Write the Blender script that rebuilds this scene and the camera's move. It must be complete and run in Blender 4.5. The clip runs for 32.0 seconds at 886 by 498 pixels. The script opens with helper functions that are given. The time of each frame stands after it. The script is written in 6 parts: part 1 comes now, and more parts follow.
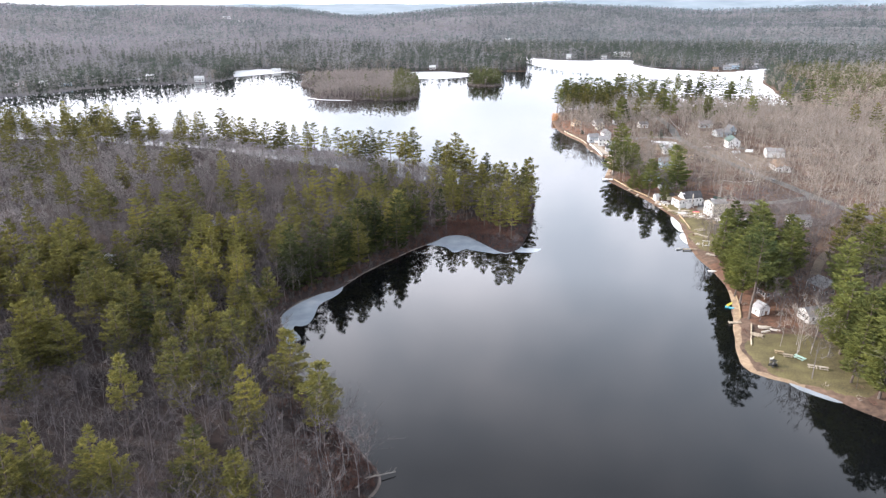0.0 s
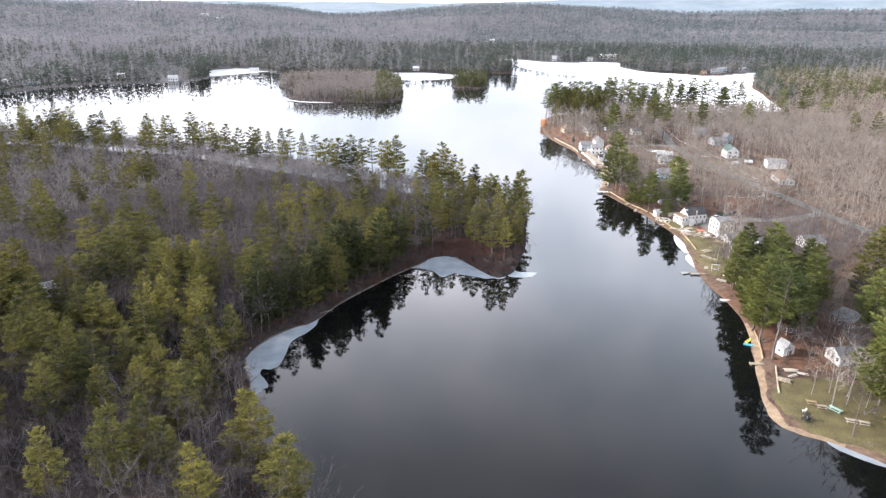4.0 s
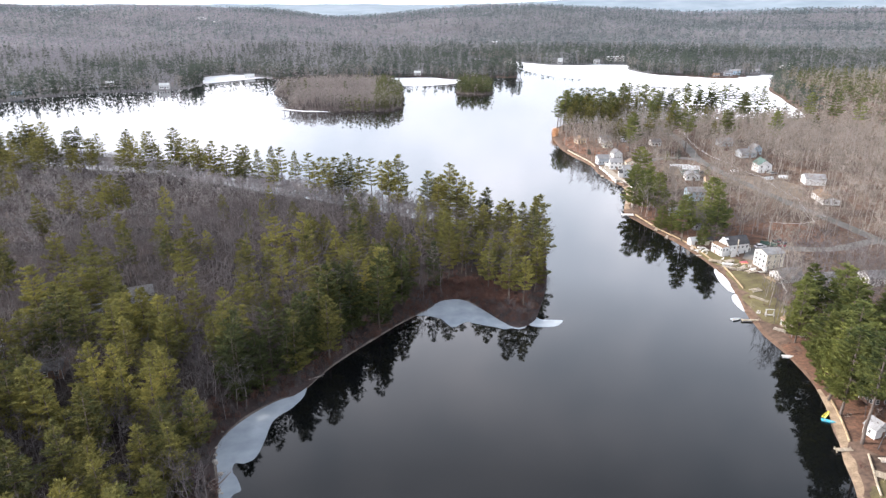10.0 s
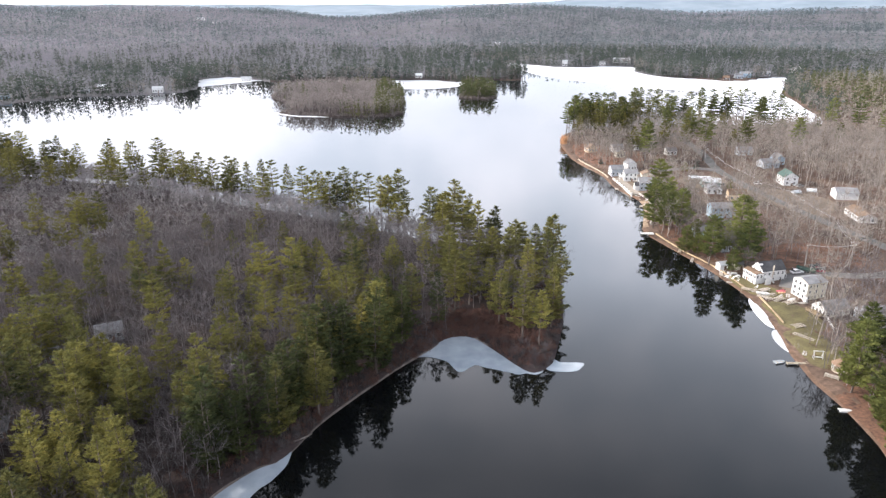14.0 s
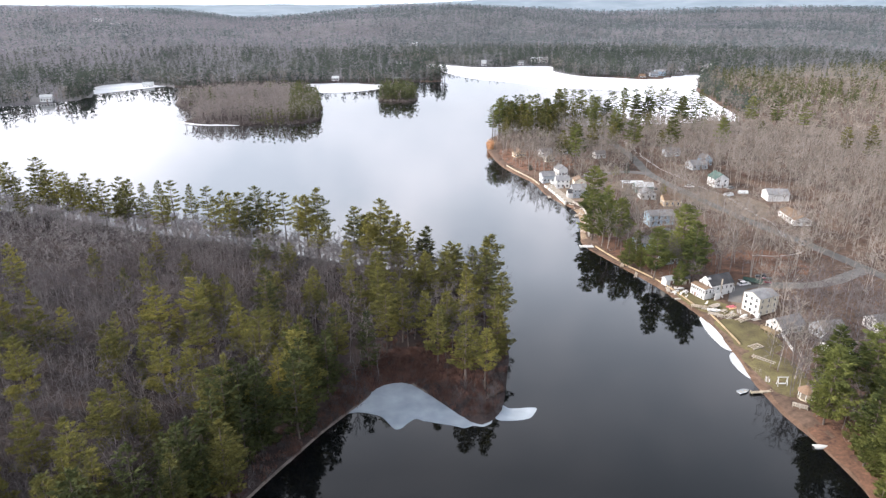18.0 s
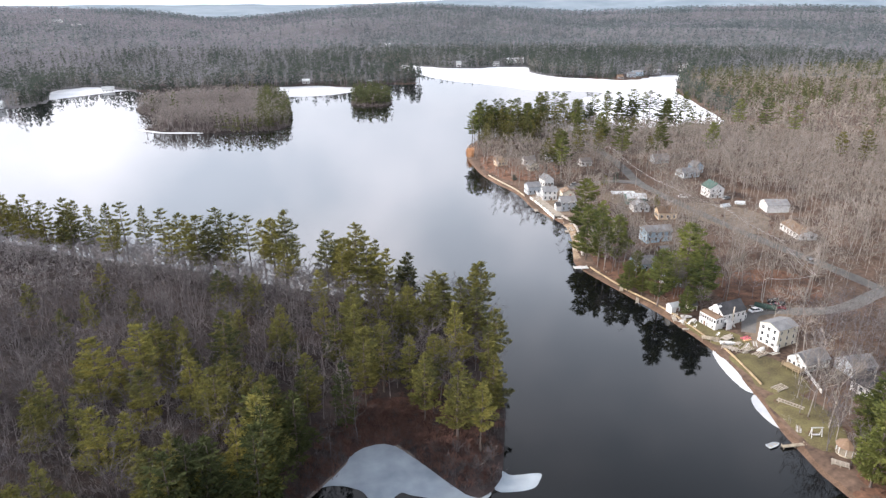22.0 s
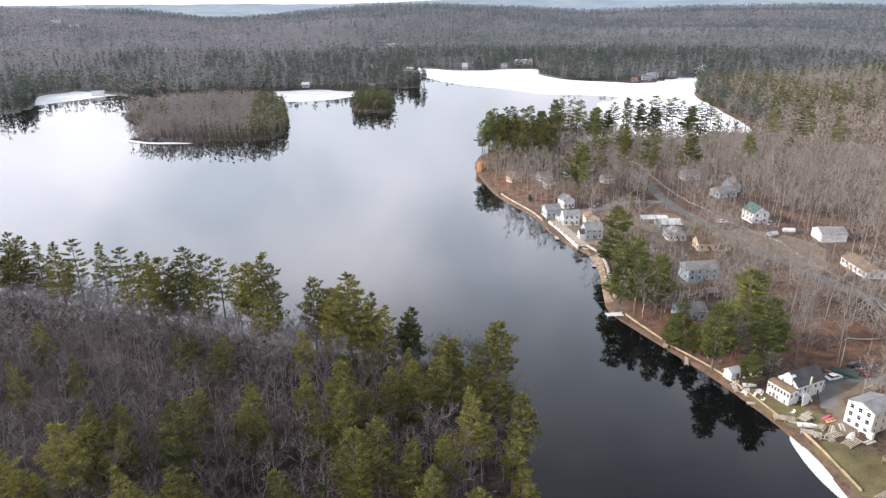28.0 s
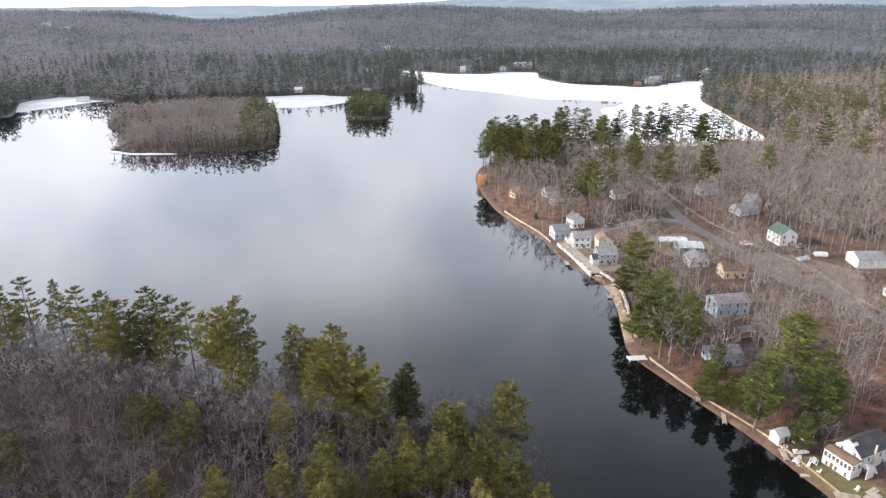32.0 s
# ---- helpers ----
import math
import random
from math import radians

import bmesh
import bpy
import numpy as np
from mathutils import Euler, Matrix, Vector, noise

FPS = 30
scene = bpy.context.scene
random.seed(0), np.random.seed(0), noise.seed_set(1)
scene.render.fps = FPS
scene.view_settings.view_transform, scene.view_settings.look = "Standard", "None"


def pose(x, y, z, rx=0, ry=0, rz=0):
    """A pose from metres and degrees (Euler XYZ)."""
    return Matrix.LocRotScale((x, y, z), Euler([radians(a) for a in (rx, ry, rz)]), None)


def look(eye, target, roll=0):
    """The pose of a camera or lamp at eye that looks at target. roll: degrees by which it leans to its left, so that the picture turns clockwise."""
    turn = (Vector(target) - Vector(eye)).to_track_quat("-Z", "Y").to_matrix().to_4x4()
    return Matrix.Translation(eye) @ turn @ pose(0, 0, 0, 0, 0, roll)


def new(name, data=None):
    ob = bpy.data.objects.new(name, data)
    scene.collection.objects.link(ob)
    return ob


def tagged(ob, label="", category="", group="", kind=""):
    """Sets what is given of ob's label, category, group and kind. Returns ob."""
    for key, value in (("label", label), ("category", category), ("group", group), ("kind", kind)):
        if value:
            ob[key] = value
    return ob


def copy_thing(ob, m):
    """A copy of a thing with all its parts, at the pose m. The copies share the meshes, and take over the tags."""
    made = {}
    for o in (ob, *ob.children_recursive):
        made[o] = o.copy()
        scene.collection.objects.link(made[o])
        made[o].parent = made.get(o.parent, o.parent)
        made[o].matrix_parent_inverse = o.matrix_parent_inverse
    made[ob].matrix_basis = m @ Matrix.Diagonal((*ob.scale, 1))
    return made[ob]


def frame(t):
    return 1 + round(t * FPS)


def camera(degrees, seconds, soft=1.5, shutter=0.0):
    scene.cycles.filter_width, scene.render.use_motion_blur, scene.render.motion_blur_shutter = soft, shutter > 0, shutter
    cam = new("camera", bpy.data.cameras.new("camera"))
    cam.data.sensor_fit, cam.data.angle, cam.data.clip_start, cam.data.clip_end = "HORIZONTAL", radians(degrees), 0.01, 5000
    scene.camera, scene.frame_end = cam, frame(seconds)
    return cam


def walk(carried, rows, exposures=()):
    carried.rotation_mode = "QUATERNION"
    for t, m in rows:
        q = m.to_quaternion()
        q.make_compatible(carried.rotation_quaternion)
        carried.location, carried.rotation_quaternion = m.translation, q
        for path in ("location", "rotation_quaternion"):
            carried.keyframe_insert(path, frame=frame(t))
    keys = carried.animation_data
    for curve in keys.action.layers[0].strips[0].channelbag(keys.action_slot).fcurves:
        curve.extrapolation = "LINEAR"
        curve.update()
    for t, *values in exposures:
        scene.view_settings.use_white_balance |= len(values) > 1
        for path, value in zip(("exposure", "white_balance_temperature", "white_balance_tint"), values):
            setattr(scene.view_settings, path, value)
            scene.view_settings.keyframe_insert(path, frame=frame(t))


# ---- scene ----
cam = camera(67.6, 32.0, soft=1.35)
EXPOSURES = [(0, 0.56, 6200, 15), (12, 0.44, 6200, 15), (32, 0.05, 6200, 15)]
PATH = [
    (0, (0.707, -6.947, 94.152), (0.771, -5.075, 93.451), -0.1),
    (0.5, (1.385, -3.244, 93.595), (1.447, -1.372, 92.894), -0.0),
    (1, (1.027, -0.096, 93.928), (1.088, 1.775, 93.225), 0.1),
    (2, (0.691, 6.774, 93.921), (0.755, 8.645, 93.217), 0.4),
    (3, (0.212, 12.762, 94.052), (0.277, 14.633, 93.348), 0.6),
    (3.5, (0.112, 15.744, 94.323), (0.191, 17.614, 93.619), 0.6),
    (4, (-0.066, 18.704, 94.319), (0.052, 20.573, 93.616), 0.6),
    (4.5, (-0.318, 21.823, 94.36), (-0.194, 23.692, 93.659), 0.7),
    (6.5, (-0.85, 33.52, 94.896), (-0.731, 35.389, 94.195), 0.4),
    (7, (-0.076, 37.2, 94.781), (0.038, 39.069, 94.08), 0.2),
    (8, (-0.468, 43.311, 95.087), (-0.354, 45.18, 94.385), 0.3),
    (9, (-0.046, 49.7, 94.868), (0.066, 51.57, 94.168), 0.2),
    (10, (-0.406, 55.639, 95.371), (-0.294, 57.509, 94.671), 0.1),
    (11, (-0.462, 62.773, 95.252), (-0.351, 64.644, 94.554), 0.1),
    (12, (-0.801, 68.397, 95.482), (-0.689, 70.268, 94.783), 0.1),
    (13, (-0.66, 74.948, 95.488), (-0.55, 76.819, 94.791), 0.0),
    (13.5, (-0.152, 78.403, 95.608), (-0.043, 80.273, 94.909), 0.1),
    (15.5, (-0.102, 90.665, 95.717), (0.005, 92.536, 95.018), -0.1),
    (16, (-0.397, 93.45, 96.403), (-0.261, 95.318, 95.702), -0.2),
    (16.5, (0.24, 97.32, 95.847), (0.43, 99.184, 95.147), -0.1),
    (17, (0.245, 101.119, 95.685), (0.484, 102.977, 94.985), 0.0),
    (17.5, (0.447, 104.428, 95.744), (0.734, 106.28, 95.045), -0.0),
    (18, (0.909, 107.799, 95.644), (1.242, 109.643, 94.944), -0.0),
    (18.5, (1.136, 111.064, 95.686), (1.515, 112.899, 94.987), -0.1),
    (19, (0.84, 113.968, 95.865), (1.256, 115.794, 95.166), -0.1),
    (20, (1.13, 119.966, 96.419), (1.546, 121.792, 95.718), -0.2),
    (21, (1.898, 126.632, 96.211), (2.311, 128.459, 95.509), -0.1),
    (22, (3.078, 133.301, 95.975), (3.484, 135.129, 95.274), -0.1),
    (23, (3.949, 139.873, 95.982), (4.352, 141.702, 95.281), -0.1),
    (24, (5.4, 146.234, 96.001), (5.799, 148.064, 95.299), -0.3),
    (25, (6.836, 153.183, 96.177), (7.231, 155.012, 95.473), -0.3),
    (25.5, (7.018, 155.798, 96.121), (7.413, 157.628, 95.418), -0.3),
    (27.5, (9.803, 169.348, 96.702), (10.195, 171.178, 95.997), -0.3),
    (28, (10.056, 172.586, 96.445), (10.449, 174.416, 95.742), -0.2),
    (29, (11.331, 179.273, 96.722), (11.726, 181.104, 96.02), -0.2),
    (30, (12.478, 185.713, 96.699), (12.876, 187.544, 95.998), -0.3),
    (31, (13.494, 192.237, 97.231), (13.895, 194.066, 96.53), -0.3),
    (32, (14.927, 198.783, 97.158), (15.328, 200.613, 96.458), -0.3),
]
walk(cam, [(t, look(eye, target, roll)) for t, eye, target, roll in PATH], EXPOSURES)

# ---- place ----
# The sun stands in the west, a little ahead, low on a bright hazy winter day.
SUN_DIR = Vector((-0.88, 0.14, 0.41)).normalized()
SKY_STEPS = ((0.0, 25.0), (1.0, 2.5), (0.15, 29.5), (0.27, 47.0), (0.38, 56.0), (0.48, 38.0), (0.63, 15.8))
sun = new("sun", bpy.data.lights.new("sun", "SUN"))
sun.data.energy, sun.data.angle, sun.data.color = 5.0, radians(1.5), (1.0, 0.87, 0.70)
sun.matrix_world = look(SUN_DIR * 300, (0, 0, 0))
world = bpy.data.worlds.new("sky")
scene.world = world
world.use_nodes = True
wn, wl = world.node_tree.nodes, world.node_tree.links
sky = wn.new("ShaderNodeTexSky")
sky.sky_type, sky.sun_disc = "NISHITA", False
sky.sun_elevation, sky.sun_rotation = math.asin(SUN_DIR.z), math.atan2(SUN_DIR.x, SUN_DIR.y)
sky.air_density, sky.dust_density, sky.ozone_density, sky.altitude = 1.0, 1.0, 1.0, 100
# A thin bright cloud cover over the whole sky, paler towards the horizon.
way, parts_of, lift, puffs = (wn.new(k) for k in ("ShaderNodeTexCoord", "ShaderNodeSeparateXYZ", "ShaderNodeValToRGB", "ShaderNodeTexNoise"))
cloud, bright, veil = wn.new("ShaderNodeValToRGB"), wn.new("ShaderNodeVectorMath"), wn.new("ShaderNodeMix")
wl.new(way.outputs["Generated"], parts_of.inputs[0])
wl.new(way.outputs["Generated"], puffs.inputs["Vector"])
puffs.inputs["Scale"].default_value, puffs.inputs["Detail"].default_value, puffs.inputs["Roughness"].default_value = 3.2, 4, 0.5
cloud.color_ramp.elements[0].position, cloud.color_ramp.elements[1].position = 0.38, 0.66
cloud.color_ramp.elements[0].color, cloud.color_ramp.elements[1].color = (0.64, 0.70, 0.76, 1), (1.06, 1.06, 1.08, 1)
for k, (at, value) in enumerate(SKY_STEPS):
    stop = lift.color_ramp.elements[k] if k < 2 else lift.color_ramp.elements.new(at)
    stop.position, stop.color = at, (value / 60, value / 60, value / 60, 1)
wl.new(puffs.outputs["Fac"], cloud.inputs[0])
wl.new(parts_of.outputs["Z"], lift.inputs[0])
bright.operation = "SCALE"
wl.new(cloud.outputs[0], bright.inputs[0])
whole = wn.new("ShaderNodeMath")
whole.operation = "MULTIPLY"
whole.inputs[1].default_value = 60
wl.new(lift.outputs[0], whole.inputs[0])
# The sky is brighter on the sun's side.
toward, half_up, side, total = wn.new("ShaderNodeVectorMath"), wn.new("ShaderNodeMath"), wn.new("ShaderNodeValToRGB"), wn.new("ShaderNodeMath")
toward.operation, half_up.operation, total.operation = "DOT_PRODUCT", "MULTIPLY_ADD", "MULTIPLY"
toward.inputs[1].default_value = SUN_DIR
half_up.inputs[1].default_value = half_up.inputs[2].default_value = 0.5
wl.new(way.outputs["Generated"], toward.inputs[0])
wl.new(toward.outputs["Value"], half_up.inputs[0])
wl.new(half_up.outputs[0], side.inputs[0])
for k, (at, value) in enumerate(((0.0, 0.3), (1.0, 1.5), (0.24, 0.60), (0.5, 0.84), (0.82, 1.03))):
    stop = side.color_ramp.elements[k] if k < 2 else side.color_ramp.elements.new(at)
    stop.position, stop.color = at, (value, value, value, 1)
wl.new(whole.outputs[0], total.inputs[0])
wl.new(side.outputs[0], total.inputs[1])
wl.new(total.outputs[0], bright.inputs["Scale"])
veil.data_type = "RGBA"
veil.inputs["Factor"].default_value = 0.85
wl.new(sky.outputs[0], veil.inputs["A"])
wl.new(bright.outputs[0], veil.inputs["B"])
wn["Background"].inputs["Strength"].default_value = 0.085
wl.new(veil.outputs["Result"], wn["Background"].inputs["Color"])

rng = np.random.default_rng(7)


# ---- materials ----
def material(name, low, high, scale=0.5, fine=8.0, rough=0.85, bump=0.0, metal=0.0, spread=0.35, low_at=0.35, high_at=0.65):
    """Two colours mixed by coarse and fine noise, with each piece a little lighter or darker."""
    m = bpy.data.materials.new(name)
    m.use_nodes = True
    n, l = m.node_tree.nodes, m.node_tree.links
    bsdf = n["Principled BSDF"]
    geo = n.new("ShaderNodeNewGeometry")
    coarse, small = n.new("ShaderNodeTexNoise"), n.new("ShaderNodeTexNoise")
    coarse.inputs["Scale"].default_value, coarse.inputs["Detail"].default_value = scale, 4
    small.inputs["Scale"].default_value, small.inputs["Detail"].default_value = fine, 3
    l.new(geo.outputs["Position"], coarse.inputs["Vector"])
    l.new(geo.outputs["Position"], small.inputs["Vector"])
    both = n.new("ShaderNodeMath")
    both.operation = "MULTIPLY_ADD"
    both.inputs[1].default_value = 0.45
    half = n.new("ShaderNodeMath")
    half.operation = "MULTIPLY"
    half.inputs[1].default_value = 0.55
    l.new(coarse.outputs["Fac"], half.inputs[0])
    l.new(small.outputs["Fac"], both.inputs[0])
    l.new(half.outputs[0], both.inputs[2])
    ramp = n.new("ShaderNodeValToRGB")
    ramp.color_ramp.elements[0].position, ramp.color_ramp.elements[1].position = low_at, high_at
    ramp.color_ramp.elements[0].color, ramp.color_ramp.elements[1].color = (*low, 1), (*high, 1)
    l.new(both.outputs[0], ramp.inputs[0])
    info = n.new("ShaderNodeObjectInfo")
    vary = n.new("ShaderNodeMath")
    vary.operation = "ADD"
    l.new(info.outputs["Random"], vary.inputs[0])
    l.new(geo.outputs["Random Per Island"], vary.inputs[1])
    span = n.new("ShaderNodeMapRange")
    span.inputs["From Max"].default_value = 2.0
    span.inputs["To Min"].default_value, span.inputs["To Max"].default_value = 1 - spread, 1 + spread
    l.new(vary.outputs[0], span.inputs["Value"])
    hue = n.new("ShaderNodeHueSaturation")
    l.new(ramp.outputs[0], hue.inputs["Color"])
    l.new(span.outputs[0], hue.inputs["Value"])
    l.new(hue.outputs[0], bsdf.inputs["Base Color"])
    bsdf.inputs["Roughness"].default_value, bsdf.inputs["Metallic"].default_value = rough, metal
    bsdf.inputs["Specular IOR Level"].default_value = 0.3
    if bump:
        b = n.new("ShaderNodeBump")
        b.inputs["Strength"].default_value, b.inputs["Distance"].default_value = bump, 0.3
        l.new(small.outputs["Fac"], b.inputs["Height"])
        l.new(b.outputs[0], bsdf.inputs["Normal"])
    return m


M = {
    "litter": material("leaf_litter", (0.018, 0.014, 0.014), (0.052, 0.038, 0.036), 0.05, 1.2, 0.95, 0.6),
    "sand": material("beach_sand", (0.145, 0.103, 0.07), (0.315, 0.24, 0.165), 0.45, 3, 0.95, 0.2),
    "lawn": material("winter_lawn", (0.062, 0.052, 0.029), (0.155, 0.137, 0.062), 0.22, 3, 0.95, 0.3),
    "wetsand": material("brown_shore_sand", (0.075, 0.046, 0.032), (0.20, 0.13, 0.088), 0.35, 3.5, 0.9, 0.3),
    "needlebed": material("rusty_needle_bed", (0.055, 0.034, 0.026), (0.21, 0.112, 0.072), 0.3, 1.4, 0.95, 0.4),
    "asphalt": material("worn_asphalt", (0.11, 0.108, 0.106), (0.20, 0.194, 0.188), 0.2, 6, 0.9, 0.1),
    "gravel": material("gravel", (0.115, 0.090, 0.068), (0.235, 0.185, 0.142), 0.25, 5, 0.95, 0.3),
    "ice": material("grey_ice", (0.18, 0.215, 0.25), (0.31, 0.35, 0.39), 0.05, 0.25, 0.6, 0.02),
    "snow": material("snow_on_ice", (0.46, 0.49, 0.53), (0.64, 0.66, 0.685), 0.05, 0.5, 0.7, 0.1),
    "needles": material("pine_needles", (0.058, 0.068, 0.034), (0.245, 0.222, 0.062), 0.05, 0.5, 0.7, 0, 0, 0.38, 0.37, 0.67),
    # Needles made pale and bluish so the colour carries the air's haze.
    "needles_haze": material("hazed_pine_needles", (0.050, 0.068, 0.064), (0.118, 0.135, 0.108), 0.02, 0.3, 0.7, 0, 0, 0.25),
    "bark": material("pine_bark", (0.06, 0.048, 0.042), (0.15, 0.125, 0.11), 0.5, 6, 0.95),
    "twigs": material("bare_twigs", (0.036, 0.032, 0.034), (0.135, 0.121, 0.124), 0.06, 1.0, 0.9, 0, 0, 0.35),
    "branch": material("grey_branch_bark", (0.062, 0.055, 0.056), (0.21, 0.187, 0.188), 0.08, 1.5, 0.9, 0, 0, 0.4),
    # Rusty brush floor; its darkness is tree shade put into the colour.
    "rust": material("shaded_rusty_brush_floor", (0.028, 0.016, 0.014), (0.085, 0.045, 0.036), 0.25, 2.5, 0.95, 0.5),
    # Eastern twigs: warm sunlight painted in as a lighter, tan colour.
    "sunlit_twigs": material("sunlit_tan_twigs", (0.12, 0.105, 0.092), (0.30, 0.266, 0.233), 0.05, 1.0, 0.9, 0, 0, 0.3),
    "east_litter": material("tan_leaf_ground", (0.032, 0.022, 0.018), (0.145, 0.098, 0.072), 0.07, 0.7, 0.95, 0.5),
    # Horizon woods: the blue is air haze put into the colour.
    "hazed_plain": material("haze_blue_woods", (0.13, 0.175, 0.215), (0.205, 0.25, 0.29), 0.0016, 0.012, 0.95),
    "isle_twigs": material("brown_grey_twigs", (0.15, 0.134, 0.128), (0.262, 0.236, 0.224), 0.03, 0.3, 0.9, 0, 0, 0.2),
    "green_needles": material("green_pine_needles", (0.046, 0.064, 0.028), (0.180, 0.190, 0.054), 0.06, 0.5, 0.7, 0, 0, 0.4, 0.37, 0.67),
    # Hill conifers, paler still: haze laid into the needle colour.
    "needles_hill_haze": material("hazed_hill_needles", (0.080, 0.103, 0.112), (0.138, 0.164, 0.166), 0.01, 0.06, 0.7, 0, 0, 0.1),
    # Needles for the cove bank, darkened in colour to give its shade.
    "shade_needles": material("shade_dark_needles", (0.026, 0.036, 0.018), (0.085, 0.095, 0.034), 0.08, 0.6, 0.7, 0, 0, 0.35),
    "isle_needles": material("olive_pine_needles", (0.058, 0.074, 0.040), (0.15, 0.155, 0.068), 0.03, 0.3, 0.7, 0, 0, 0.3),
    "dim_twigs": material("grey_brown_twigs", (0.046, 0.041, 0.042), (0.152, 0.138, 0.139), 0.05, 0.9, 0.9, 0, 0, 0.3),
    # Far woodland floor, turned blue-grey by haze painted into its colour.
    "haze_floor": material("haze_grey_floor", (0.075, 0.075, 0.082), (0.13, 0.128, 0.136), 0.01, 0.1, 0.95),
    # Lighter copy of the western twigs; the haze veil is in its colour.
    "mid_haze_twigs": material("haze_lightened_twigs", (0.15, 0.138, 0.139), (0.34, 0.312, 0.310), 0.05, 0.8, 0.9, 0, 0, 0.3),
    # Bare twigs far off, with distance haze mixed into the base colour.
    "far_haze_twigs": material("haze_grey_bare_twigs", (0.172, 0.170, 0.190), (0.250, 0.244, 0.268), 0.01, 0.06, 0.9, 0, 0, 0.08),
    "rim": material("shore_rim_earth", (0.085, 0.07, 0.063), (0.21, 0.18, 0.16), 0.4, 3, 0.9, 0.3),
    "pale_bark": material("pale_bark", (0.13, 0.116, 0.106), (0.36, 0.325, 0.295), 0.3, 2, 0.9, 0, 0, 0.3),
    "shrub": material("red_brown_brush", (0.06, 0.034, 0.028), (0.16, 0.088, 0.07), 0.2, 2, 0.95),
    "white": material("white_clapboard", (0.50, 0.50, 0.49), (0.68, 0.68, 0.67), 0.4, 5, 0.6, 0, 0, 0.04),
    "beige": material("beige_clapboard", (0.50, 0.46, 0.36), (0.62, 0.58, 0.47), 0.4, 5, 0.6, 0, 0, 0.04),
    "greywall": material("grey_clapboard", (0.28, 0.31, 0.34), (0.40, 0.43, 0.46), 0.4, 5, 0.6, 0, 0, 0.06),
    "bluewall": material("pale_blue_clapboard", (0.24, 0.34, 0.43), (0.36, 0.46, 0.54), 0.4, 5, 0.6, 0, 0, 0.05),
    "greenwall": material("dark_green_boards", (0.04, 0.09, 0.08), (0.09, 0.15, 0.13), 0.4, 5, 0.7),
    "brownwall": material("brown_boards", (0.12, 0.07, 0.05), (0.22, 0.14, 0.10), 0.4, 5, 0.8),
    "tan": material("tan_clapboard", (0.48, 0.36, 0.24), (0.60, 0.48, 0.33), 0.4, 5, 0.7, 0, 0, 0.05),
    "roof_dark": material("charcoal_shingles", (0.045, 0.045, 0.05), (0.10, 0.10, 0.105), 0.4, 4, 0.9, 0.2),
    "roof_grey": material("grey_shingles", (0.17, 0.175, 0.185), (0.29, 0.295, 0.305), 0.4, 4, 0.9, 0.2),
    "roof_brown": material("brown_shingles", (0.15, 0.10, 0.07), (0.27, 0.19, 0.13), 0.4, 4, 0.9, 0.2),
    "roof_green": material("green_metal_roof", (0.05, 0.10, 0.085), (0.09, 0.15, 0.125), 0.4, 4, 0.5),
    "roof_white": material("white_metal_roof", (0.48, 0.52, 0.54), (0.64, 0.67, 0.69), 0.4, 4, 0.5),
    "trim": material("white_trim", (0.52, 0.52, 0.51), (0.68, 0.68, 0.67), 1, 6, 0.5, 0, 0, 0.03),
    "wood": material("weathered_wood", (0.24, 0.20, 0.15), (0.46, 0.40, 0.31), 0.6, 8, 0.85, 0.1),
    "newwood": material("pressure_treated_wood", (0.22, 0.165, 0.10), (0.37, 0.29, 0.185), 0.6, 8, 0.8, 0.1),
    "stone": material("field_stone", (0.22, 0.20, 0.18), (0.42, 0.39, 0.35), 0.8, 5, 0.9, 0.2, 0, 0.35),
    "concrete": material("concrete", (0.30, 0.265, 0.22), (0.48, 0.43, 0.365), 0.5, 5, 0.9),
    "brick": material("red_brick", (0.24, 0.11, 0.08), (0.36, 0.18, 0.13), 1, 8, 0.9),
    "metal": material("galvanised_metal", (0.5, 0.5, 0.5), (0.66, 0.66, 0.66), 1, 8, 0.4, 0, 0.8),
    "rubber": material("black_rubber", (0.015, 0.015, 0.015), (0.04, 0.04, 0.04), 1, 8, 0.8),
    "paint_white": material("white_car_paint", (0.74, 0.74, 0.74), (0.82, 0.82, 0.82), 0.5, 5, 0.25, 0, 0, 0.02),
    "paint_black": material("black_car_paint", (0.012, 0.012, 0.014), (0.03, 0.03, 0.033), 0.5, 5, 0.25),
    "paint_maroon": material("maroon_car_paint", (0.11, 0.012, 0.025), (0.17, 0.02, 0.035), 0.5, 5, 0.25),
    "paint_grey": material("grey_car_paint", (0.20, 0.21, 0.22), (0.28, 0.29, 0.30), 0.5, 5, 0.25),
    "plastic_pink": material("pink_plastic", (0.62, 0.14, 0.19), (0.74, 0.21, 0.26), 1, 6, 0.4),
    "plastic_orange": material("orange_plastic", (0.62, 0.36, 0.20), (0.74, 0.46, 0.27), 1, 6, 0.4),
    "plastic_yellow": material("yellow_plastic", (0.62, 0.56, 0.08), (0.74, 0.68, 0.14), 1, 6, 0.4),
    "plastic_blue": material("turquoise_cloth", (0.05, 0.34, 0.48), (0.10, 0.46, 0.60), 1, 6, 0.6),
    "tarp_green": material("dark_green_tarp", (0.022, 0.045, 0.036), (0.05, 0.085, 0.07), 0.6, 5, 0.7),
    "pale_green": material("pale_green_paint", (0.26, 0.42, 0.38), (0.38, 0.52, 0.47), 0.6, 5, 0.6),
}

